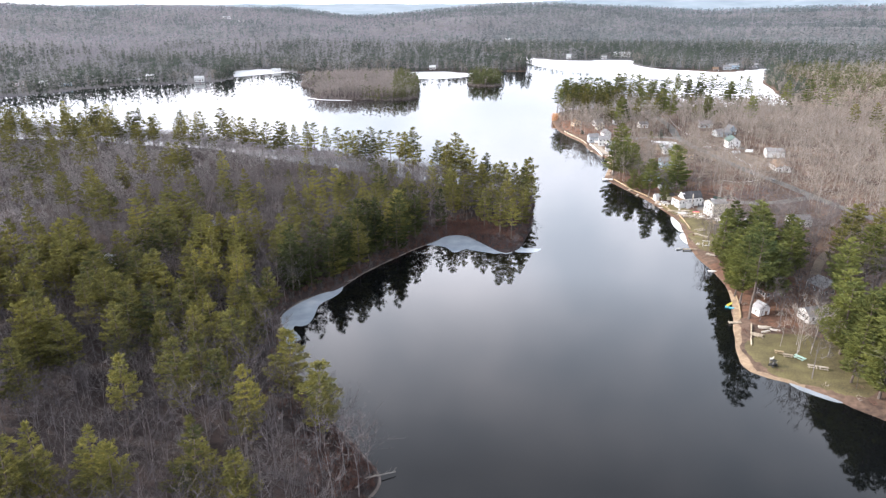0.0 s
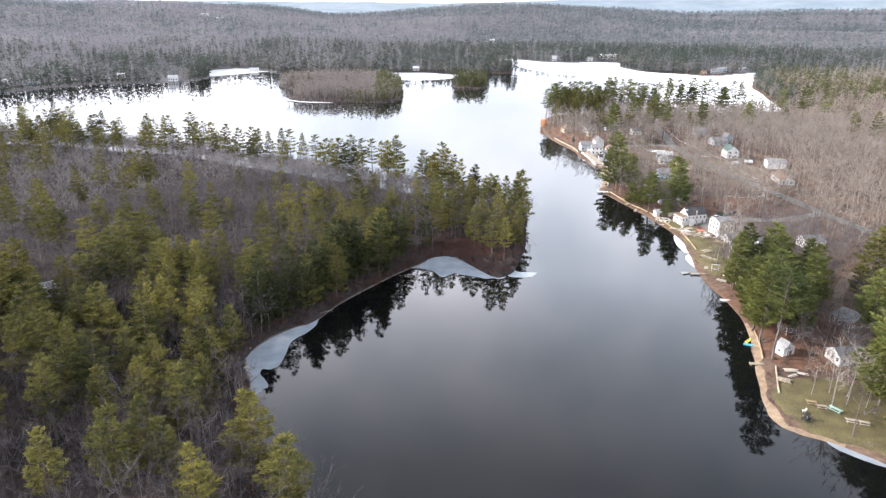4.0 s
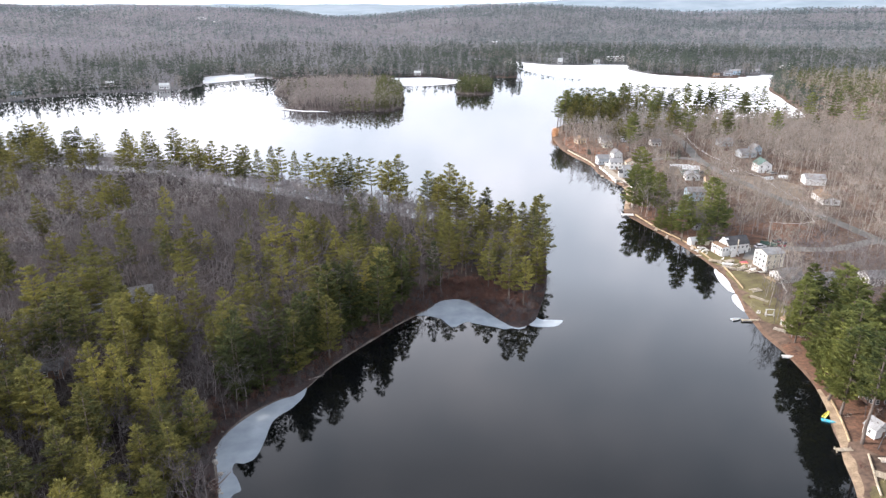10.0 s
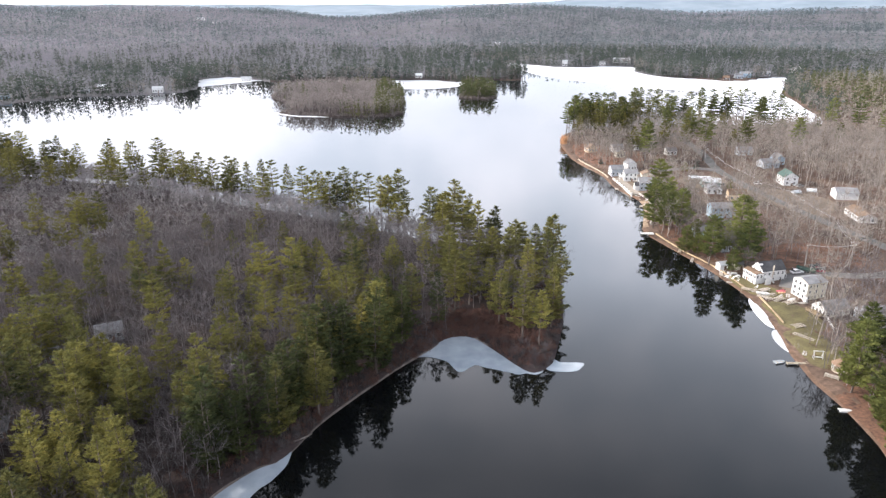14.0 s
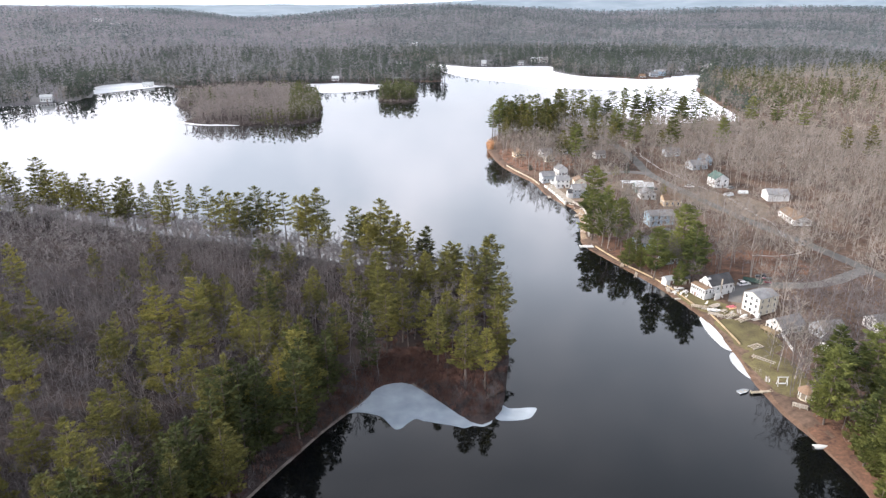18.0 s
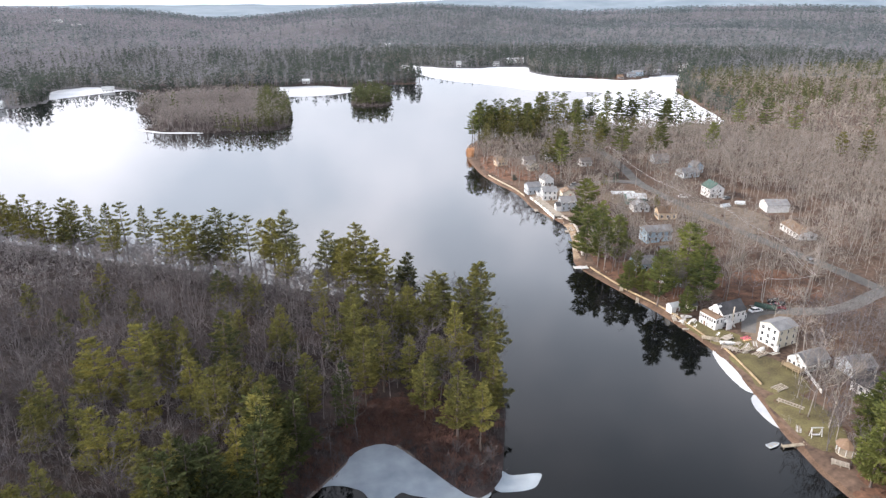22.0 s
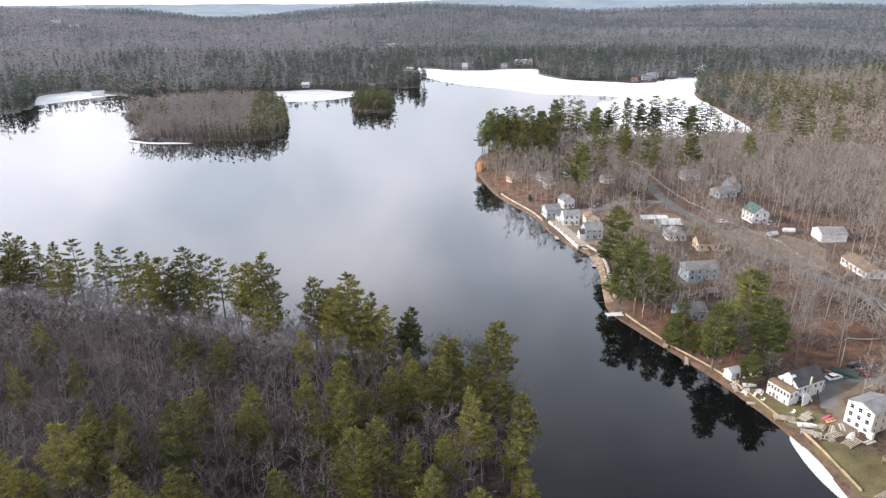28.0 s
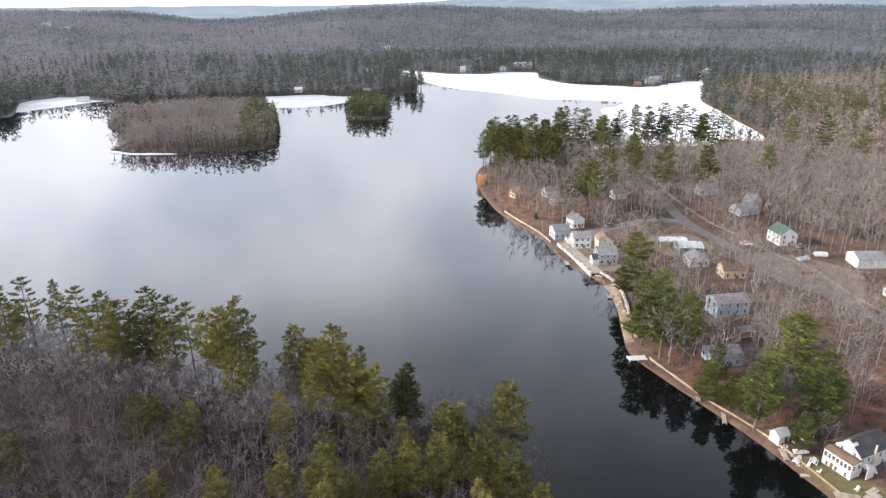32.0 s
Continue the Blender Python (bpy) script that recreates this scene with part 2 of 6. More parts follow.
# Needles and loose twigs let some light through.
for leafy, share in (("needles", 0.36), ("needles_haze", 0.3), ("green_needles", 0.25), ("needles_hill_haze", 0.4), ("far_haze_twigs", 0.45), ("isle_twigs", 0.4), ("isle_needles", 0.3), ("shade_needles", 0.15)):
    tree_nodes = M[leafy].node_tree
    through_light, mixed = tree_nodes.nodes.new("ShaderNodeBsdfTranslucent"), tree_nodes.nodes.new("ShaderNodeMixShader")
    body = tree_nodes.nodes["Principled BSDF"]
    body.inputs["Specular IOR Level"].default_value, body.inputs["Roughness"].default_value = 0.08, 0.9
    mixed.inputs[0].default_value = share
    tree_nodes.links.new(body.inputs["Base Color"].links[0].from_socket, through_light.inputs["Color"])
    tree_nodes.links.new(body.outputs[0], mixed.inputs[1])
    tree_nodes.links.new(through_light.outputs[0], mixed.inputs[2])
    tree_nodes.links.new(mixed.outputs[0], tree_nodes.nodes["Material Output"].inputs["Surface"])

glass = bpy.data.materials.new("window_glass")
glass.use_nodes = True
gb = glass.node_tree.nodes["Principled BSDF"]
gb.inputs["Base Color"].default_value = (0.025, 0.03, 0.035, 1)
gb.inputs["Roughness"].default_value = 0.06
M["glass"] = glass

lake_water = bpy.data.materials.new("dark_lake_water")
lake_water.use_nodes = True
wnodes, wlinks = lake_water.node_tree.nodes, lake_water.node_tree.links
wb = wnodes["Principled BSDF"]
wb.inputs["Base Color"].default_value = (0.0035, 0.0042, 0.005, 1)
wb.inputs["Roughness"].default_value, wb.inputs["IOR"].default_value = 0.03, 1.42
ripple, wpos, wbump = wnodes.new("ShaderNodeTexNoise"), wnodes.new("ShaderNodeNewGeometry"), wnodes.new("ShaderNodeBump")
ripple.inputs["Scale"].default_value, ripple.inputs["Detail"].default_value = 0.9, 3
wbump.inputs["Strength"].default_value, wbump.inputs["Distance"].default_value = 0.05, 0.1
wlinks.new(wpos.outputs["Position"], ripple.inputs["Vector"])
wlinks.new(ripple.outputs["Fac"], wbump.inputs["Height"])
wlinks.new(wbump.outputs[0], wb.inputs["Normal"])
M["water"] = lake_water


# ---- plan of the shores, in metres ----
WEST = [(-60, -600), (-28, -60), (-22, 40), (-16, 90), (-9, 104), (-11, 112), (-24, 132), (-37, 156), (-40, 169), (-44, 183), (-41, 194), (-34, 202),
        (-28, 206), (-20, 221), (-4, 242), (7, 254), (12, 260), (19, 260.5), (25, 251), (28.3, 245), (31, 241), (34, 238.8), (38.5, 241), (42, 247), (49, 268), (54, 292), (58, 315),
        (56, 327), (43, 332), (26, 338), (5, 351), (-9, 361), (-45, 385), (-85, 407), (-115, 428), (-145, 447), (-180, 456), (-240, 478), (-300, 487),
        (-420, 520), (-700, 580), (-1300, 615)]
NORTH = [(-1300, 660), (-900, 650), (-560, 680), (-444, 722), (-406, 753), (-364, 811), (-309, 827), (-266, 842), (-243, 886), (-262, 985), (-228, 1015),
         (-188, 975), (-150, 945), (-80, 965), (-8, 962), (40, 966), (70, 936), (78, 945), (121, 962), (149, 953), (160, 1000), (164, 1040), (150, 1140),
         (130, 1240), (192, 1200), (252, 1140), (323, 1149), (362, 1135), (338, 1066), (350, 1001), (383, 972), (425, 934), (488, 970), (545, 990)]
EAST = [(520, 955), (504, 940), (470, 890), (424, 818), (400, 745), (386, 712), (362, 640), (345, 622), (328, 634), (302, 621), (258, 622), (218, 627),
        (167, 616), (137, 604), (122, 583), (113, 556), (109, 530), (108, 506), (110, 484), (114.5, 458), (114, 432), (117, 417), (119.5, 404), (117, 390),
        (109, 368), (105.5, 354), (107.5, 339), (110, 327), (114, 313.5), (116, 301), (117, 283), (114.5, 263), (111, 246), (108.5, 229), (108, 213),
        (106, 197), (101, 182), (95.5, 170), (90.5, 159), (89, 150), (91, 144), (97, 139.5), (104, 133), (112, 122), (124, 105), (140, 60), (150, -100), (170, -600)]
ISLAND = [(-116, 700), (-97, 687), (-72, 678), (-34, 671), (-10, 679), (-2, 698), (0, 760), (-4, 830), (-20, 868), (-70, 885), (-120, 868), (-142, 840), (-138, 800), (-118, 765), (-108, 725)]
ISLET = [(58, 797), (75, 786), (92, 785), (99, 800), (100, 840), (88, 860), (72, 855), (62, 830)]
# Flat ice: the bay in the north-east, the shelves by the far shore and the thin patches in the cove.
BAY_ICE = [(170, 1215), (180, 1060), (205, 985), (245, 925), (272, 872), (310, 852), (342, 831), (322, 803), (300, 790), (270, 700), (262, 640), (262, 600), (330, 600), (420, 690), (440, 800),
           (560, 960), (560, 1010), (430, 960), (345, 1010), (380, 1170), (260, 1180)]


def curve(points, steps=5, closed=False):
    """A smooth line through the points."""
    p = np.array(points, float)
    n = len(p)
    out = []
    for i in range(n if closed else n - 1):
        a, b, c, d = (p[(i + k) % n] if closed else p[min(max(i + k, 0), n - 1)] for k in (-1, 0, 1, 2))
        for s in np.arange(steps) / steps:
            out.append(0.5 * (2 * b + (c - a) * s + (2 * a - 5 * b + 4 * c - d) * s**2 + (3 * b - a - 3 * c + d) * s**3))
    if not closed:
        out.append(p[-1])
    return np.array(out)


def inside(poly, xy):
    got = np.zeros(len(xy), bool)
    for (x1, y1), (x2, y2) in zip(poly, np.roll(poly, -1, 0)):
        if y1 != y2:
            got ^= ((y1 > xy[:, 1]) != (y2 > xy[:, 1])) & (xy[:, 0] < (x2 - x1) * (xy[:, 1] - y1) / (y2 - y1) + x1)
    return got


def distance(poly, xy):
    best = np.full(len(xy), 1e9)
    for a, b in zip(poly, np.roll(poly, -1, 0)):
        ab = b - a
        t = np.clip(((xy - a) @ ab) / max(ab @ ab, 1e-9), 0, 1)
        d = xy - a - t[:, None] * ab
        best = np.minimum(best, (d * d).sum(1))
    return np.sqrt(best)


def ragged(line, size, seed):
    """Small bays and points along a shore."""
    g = np.random.default_rng(seed)
    k = np.arange(len(line))
    off = sum(g.normal(0, size / (1 + j), 2)[None] * np.sin(k[:, None] * (0.35 + 0.45 * j) + g.uniform(0, 6, 2)) for j in range(4))
    return line + off


LAKE = np.concatenate([ragged(curve(WEST), 0.35, 1), ragged(curve(NORTH), 2.0, 2), ragged(curve(EAST), 0.3, 3)])
ISLES = [ragged(curve(ISLAND, 5, True), 0.8, 4), ragged(curve(ISLET, 5, True), 0.6, 5)]


def shore(xy):
    """Metres from the waterline: above 0 on land, below 0 in the lake."""
    s = np.where(inside(LAKE, xy), -1, 1) * distance(LAKE, xy)
    for isle in ISLES:
        s = np.maximum(s, np.where(inside(isle, xy), 1, -1) * distance(isle, xy))
    return s


RIDGE_AT = [-180, -60, -45, -32, -24, -15, -10, -5, -1, 2, 8, 13, 18, 24, 30, 40, 60, 180]
RIDGE_HIGH = [35, 50, 64, 67, 62, 66, 52, 26, 38, 50, 66, 69, 60, 46, 52, 60, 60, 35]
PEAK_AT = [-180, -60, -20, 4, 10, 15, 20, 27, 34, 45, 180]
PEAK_HIGH = [20, 10, 4, 6, 40, 100, 128, 105, 135, 120, 20]


def hills(x, y):
    """A wooded ridge some 2.4 km off with saddles between its tops, and lower swells before it."""
    r, az = np.hypot(x - 5, y - 100), np.degrees(np.arctan2(x - 5, y - 100))
    top = np.interp(az + 1.2 * np.sin(r / 170), RIDGE_AT, RIDGE_HIGH)
    h = top * np.exp(-((r - 2380) / np.where(r < 2380, 640, 520)) ** 2)
    h += 15 * np.exp(-((r - 1750 - 120 * np.sin(az / 7)) / 160) ** 2) * (0.6 + 0.4 * np.sin(az / 5 + 1))
    h += 7 * np.sin(x / 210 + 1) * np.sin(y / 260) + 3.5 * np.sin(x / 97 + y / 140)
    return np.maximum(h, 0)


def rise(xy, s):
    x, y = xy.T
    land = np.minimum(0.22 * s, 0.9) + 3.2 * (1 - np.exp(-np.maximum(s, 0) / 70)) + hills(x, y) * np.clip((s - 60) / 500, 0, 1)
    land += np.clip(s / 20, 0, 1) * (0.35 * np.sin(x / 13 + 2) * np.sin(y / 11) + 0.2 * np.sin(x / 4.7) * np.sin(y / 5.3 + 1))
    return np.where(s > 0, land, np.maximum(0.3 * s, -1.8))


# The ground: rings about a point behind the walk, fine ahead and coarse behind.
HUB = np.array([0.0, -60.0])
RINGS = np.concatenate([[2, 30, 60, 90, 110], 125 * 1.0095 ** np.arange(0, 184), 125 * 1.0095**184 * 1.02 ** np.arange(1, 99)])
RINGS = np.append(RINGS[RINGS < 5000], 5000.0)
AHEAD = np.radians(np.concatenate([np.arange(-180, -56, 8.0), np.arange(-56, 56.01, 0.5), np.arange(60, 180, 8.0)]))
gx = HUB[0] + np.outer(RINGS, np.sin(AHEAD))
gy = HUB[1] + np.outer(RINGS, np.cos(AHEAD))
grid = np.stack([gx.ravel(), gy.ravel()], 1)
gs = np.concatenate([shore(grid[i:i + 30000]) for i in range(0, len(grid), 30000)])
GZ = rise(grid, gs).reshape(gx.shape)
GS = gs.reshape(gx.shape)


def sample(table, xy):
    d = np.atleast_2d(np.asarray(xy, float)) - HUB
    r, a = np.hypot(d[:, 0], d[:, 1]), np.arctan2(d[:, 0], d[:, 1])
    i = np.clip(np.searchsorted(RINGS, r) - 1, 0, len(RINGS) - 2)
    j = np.clip(np.searchsorted(AHEAD, a) - 1, 0, len(AHEAD) - 2)
    u = np.clip((r - RINGS[i]) / (RINGS[i + 1] - RINGS[i]), 0, 1)
    v = np.clip((a - AHEAD[j]) / (AHEAD[j + 1] - AHEAD[j]), 0, 1)
    return (table[i, j] * (1 - u) + table[i + 1, j] * u) * (1 - v) + (table[i, j + 1] * (1 - u) + table[i + 1, j + 1] * u) * v


def gz(x, y):
    return float(sample(GZ, [(x, y)])[0])


def mesh_of(name, verts, faces, mats, slots=None, smooth=False):
    me = bpy.data.meshes.new(name)
    verts, faces = np.asarray(verts, np.float32), np.asarray(faces, np.int32)
    n, k = faces.shape
    me.vertices.add(len(verts))
    me.vertices.foreach_set("co", verts.ravel())
    me.loops.add(n * k)
    me.loops.foreach_set("vertex_index", faces.ravel())
    me.polygons.add(n)
    me.polygons.foreach_set("loop_start", np.arange(0, n * k, k, dtype=np.int32))
    for m in mats:
        me.materials.append(m)
    if slots is not None:
        me.polygons.foreach_set("material_index", np.asarray(slots, np.int32))
    if smooth:
        me.polygons.foreach_set("use_smooth", np.ones(n, bool))
    me.update(calc_edges=True)
    return me


nr, na = gx.shape
ii, jj = np.meshgrid(np.arange(nr - 1), np.arange(na), indexing="ij")
jn = (jj + 1) % na
quads = np.stack([ii * na + jj, ii * na + jn, (ii + 1) * na + jn, (ii + 1) * na + jj], -1).reshape(-1, 4)[:, ::-1]
middle = grid[np.asarray(quads)].mean(1)
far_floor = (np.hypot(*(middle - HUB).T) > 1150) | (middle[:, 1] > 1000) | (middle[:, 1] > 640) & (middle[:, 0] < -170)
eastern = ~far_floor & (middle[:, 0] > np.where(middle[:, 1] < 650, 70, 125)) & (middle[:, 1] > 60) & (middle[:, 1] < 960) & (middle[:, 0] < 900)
ground = new("ground", mesh_of("ground", np.column_stack([grid, GZ.ravel()]), quads, [M["litter"], M["east_litter"], M["haze_floor"]], eastern + 2 * far_floor, smooth=True))
tagged(ground, "brown leaf-littered forest ground round the lake", "ground", kind="structure")

# Beyond it wooded plain and far mountains to the horizon, painted haze-blue.
out_r, out_a = np.linspace(3200, 4930, 40), np.radians(np.arange(-180, 180, 0.75))
fr, fa = np.meshgrid(out_r, out_a, indexing="ij")
up = (fr - 3200) / 1730
peak = np.interp(np.degrees(fa) + 2.0 * np.sin(fr / 300), PEAK_AT, PEAK_HIGH) * np.exp(-((fr - 4700) / 420) ** 2) * 0.62
swell = 2.2 * np.sin(fa * 40 + fr / 300) * np.sin(fr / 190) + 1.6 * np.sin(fa * 97 + fr / 160)
fz = -10 + 86 * up**0.85 + peak * (1 + 0.08 * np.sin(fa * 60 + fr / 200)) + swell * np.clip(up * 5, 0, 1)
no, nt = fr.shape
oi, oj = np.meshgrid(np.arange(no - 1), np.arange(nt), indexing="ij")
onext = (oj + 1) % nt
fquads = np.stack([oi * nt + oj, oi * nt + onext, (oi + 1) * nt + onext, (oi + 1) * nt + oj], -1).reshape(-1, 4)[:, ::-1]
plain = new("backdrop", mesh_of("backdrop", np.column_stack([(HUB[0] + fr * np.sin(fa)).ravel(), (HUB[1] + fr * np.cos(fa)).ravel(), fz.ravel()]), fquads, [M["hazed_plain"]], smooth=True))
tagged(plain, "wooded plain and mountains on the horizon, tinted blue-grey with haze", "distant hills", kind="structure")

wring = np.radians(np.arange(0, 360, 5))
wverts = np.concatenate([np.stack([r * np.cos(wring), r * np.sin(wring) + 300, 0 * wring], 1) for r in (1, 300, 1500, 5000)])
wfaces = [[r * 72 + k, r * 72 + (k + 1) % 72, (r + 1) * 72 + (k + 1) % 72, (r + 1) * 72 + k] for r in range(3) for k in range(72)]
water = new("water", mesh_of("water", wverts, np.array(wfaces)[:, ::-1], [M["water"]]))
water.data.flip_normals()
tagged(water, "dark calm lake water with mirrored trees", "water", kind="structure")


def slab(name, outline, top, thick, mat, label, category, kind="", steps=4, parent=None, wild=0.0):
    """A flat plate with a rim, from an outline on the plan."""
    line = curve(outline, steps, True) if steps else np.array(outline, float)
    if wild:
        line = ragged(line, wild, len(line))
    bm = bmesh.new()
    vs = [bm.verts.new((x, y, top)) for x, y in line]
    f = bm.faces.new(vs)
    if f.normal.z < 0:
        f.normal_flip()
    low = bmesh.ops.extrude_face_region(bm, geom=[f])
    bmesh.ops.translate(bm, vec=(0, 0, -thick), verts=[v for v in low["geom"] if isinstance(v, bmesh.types.BMVert)])
    bmesh.ops.triangulate(bm, faces=bm.faces[:])
    bmesh.ops.recalc_face_normals(bm, faces=bm.faces[:])
    me = bpy.data.meshes.new(name)
    bm.to_mesh(me)
    bm.free()
    me.materials.append(mat)
    return tagged(new(name, me), label, category, kind=kind)


slab("bay_ice", BAY_ICE, 0.10, 0.2, M["snow"], "snow-covered ice filling the far bay", "ice", "structure", wild=1.0)
slab("shelf_ice", [(-280, 880), (-247, 909), (-239, 912), (-218, 938), (-186, 972), (-150, 985), (-186, 1030), (-260, 1020), (-290, 960)], 0.10, 0.2, M["snow"], "white snow-covered ice along the far shore", "ice", "structure", wild=1.0)
slab("shelf_ice", [(-12, 985), (-12, 900), (-7, 880), (25, 874), (62, 893), (72, 915), (75, 950), (45, 985)], 0.10, 0.2, M["snow"], "white snow-covered ice before the far woods", "ice", "structure", wild=0.8)
slab("cove_ice", [(0, 249.8), (5, 249.2), (8.3, 248.1), (10.7, 246.1), (12.2, 242.6), (13.2, 240.6), (15.1, 241), (17, 242.8), (18.8, 244), (20.5, 242.6), (25.3, 240.6), (28, 239.2), (30, 238.2), (32, 238.6), (34.6, 238), (37, 240.2), (34, 246), (28, 254), (22, 264), (12, 264), (3, 257)], 0.06, 0.1, M["ice"], "pale grey ice in the cove by the point", "ice", "structure", wild=0.1)
slab("tip_ice", [(39.5, 247), (41.5, 245.5), (43, 244), (49, 243.4), (48, 241), (46, 239.2), (42, 239), (38, 240.5)], 0.06, 0.1, M["ice"], "small pale ice floe at the tip of the point", "ice", "structure", 3)
slab("cove_ice", [(-27.4, 204.4), (-29.6, 199.1), (-32, 195.9), (-33.5, 192.4), (-33.9, 187), (-34.4, 182.5), (-35, 179.4), (-36.7, 178), (-38.7, 178.3), (-39.3, 176.5), (-38.5, 174.9), (-37.1, 173), (-35.5, 169.5), (-37, 168.1), (-38, 166), (-39.5, 164), (-44, 170), (-47, 182), (-46, 195), (-38, 204), (-28, 209)], 0.06, 0.1, M["ice"], "pale grey ice edging the wooded cove", "ice", "structure", wild=0.1)
slab("shore_ice", [(117, 283), (118.5, 280), (117.5, 266), (115.5, 261), (113.2, 262), (112.8, 266), (114, 274)], 0.07, 0.1, M["snow"], "white strip of ice beside the retaining wall", "ice", "structure", wild=0.12)
slab("shore_ice", [(114.5, 260), (115.5, 257), (113.5, 250), (111.5, 246), (110, 247.5), (110, 253), (111.8, 258)], 0.07, 0.1, M["snow"], "white piece of ice beside the beach", "ice", "structure", wild=0.12)
slab("shore_ice", [(97, 140.5), (103, 137), (107, 132), (104, 131), (98, 136.5)], 0.07, 0.1, M["ice"], "narrow grey ice below the lawn", "ice", "structure", wild=0.1)
slab("shore_ice", [(-120, 704), (-112, 707), (-98, 690), (-70, 681), (-70, 676), (-97, 681), (-115, 696)], 0.07, 0.1, M["snow"], "white rim of ice before the island", "ice", "structure", wild=0.4)


# ---- trees ----
def cone(a, b, ra, rb, sides, seed_turn=0.0):
    """An open tapered tube from a to b; with rb 0 it ends in a point."""
    a, b = np.asarray(a, float), np.asarray(b, float)
    d = (b - a) / max(np.linalg.norm(b - a), 1e-6)
    u = np.cross(d, (0.3, 0.5, 0.81))
    u /= np.linalg.norm(u)
    w = np.cross(d, u)
    k = np.arange(sides) * 2 * np.pi / sides + seed_turn
    ring = np.cos(k)[:, None] * u + np.sin(k)[:, None] * w
    n = (np.arange(sides) + 1) % sides
    if rb == 0:
        return np.vstack([a + ra * ring, b]), np.stack([np.arange(sides), n, np.full(sides, sides)], 1)
    lo, hi = np.arange(sides), np.arange(sides) + sides
    return np.vstack([a + ra * ring, b + rb * ring]), np.vstack([np.stack([lo, n, n + sides], 1), np.stack([lo, n + sides, hi], 1)])


def gather(pieces):
    """Joins (verts, faces) pairs."""
    v, f, at = [], [], 0
    for pv, pf in pieces:
        v.append(pv)
        f.append(pf + at)
        at += len(pv)
    return np.vstack(v), np.vstack(f)


def sliver(g, a, b, w):
    """A slim twig."""
    d = b - a
    side = np.cross(d, g.normal(0, 1, 3))
    side *= w / max(np.linalg.norm(side), 1e-6)
    return np.array([a - side, a + side, b]), np.array([[0, 1, 2]])


def spray(g, at, out, size, count, width=0.28):
    """A tuft: slim blades that spread from one place, outwards and up."""
    d = g.normal(0, 0.6, (count, 3)) * (1, 1, 0.55) + out
    d[:, 2] += 0.12
    d /= np.linalg.norm(d, axis=1)[:, None]
    side = np.cross(d, g.normal(0, 1, (count, 3)))
    side /= np.linalg.norm(side, axis=1)[:, None]
    ln = size * g.uniform(0.7, 1.3, (count, 1))
    base = at - 0.25 * ln * d
    v = np.stack([base - side * width * ln / 2, base + side * width * ln / 2, at + 0.8 * ln * d], 1).reshape(-1, 3)
    return v, np.arange(3 * count).reshape(-1, 3)


def fan(g, at, d, length, slope, blades, size, width=0.24):
    """The needles of one limb: a flat, feathery fan of small blades that bends up towards its end."""
    f = g.uniform(0.12, 1.0, (blades, 1)) ** 0.75
    across = np.array([-d[1], d[0], 0.0])
    half = 0.36 * length * np.sin(np.pi * np.clip((f - 0.08) / 0.98, 0, 1) ** 1.25) + 0.12
    u = g.uniform(-1, 1, (blades, 1))
    rise_ = slope * f * length + 0.15 * length * f**3 + 0.10 * np.abs(u) * half
    low = at + f * length * d + u * half * across + (0, 0, 1) * rise_ + g.normal(0, 0.07, (blades, 3))
    way = d * 0.75 + across * (u * 0.9 + g.normal(0, 0.3, (blades, 1))) + (0, 0, 0.20) + g.normal(0, 0.25, (blades, 3))
    way /= np.linalg.norm(way, axis=1)[:, None]
    side = np.cross(way, np.array([0, 0, 1.0]) + g.normal(0, 0.9, (blades, 3)))
    side /= np.linalg.norm(side, axis=1)[:, None]
    ln = size * g.uniform(0.65, 1.3, (blades, 1))
    v = np.stack([low - side * width * ln, low + side * width * ln, low + ln * way], 1).reshape(-1, 3)
    return v, np.arange(3 * blades).reshape(-1, 3)


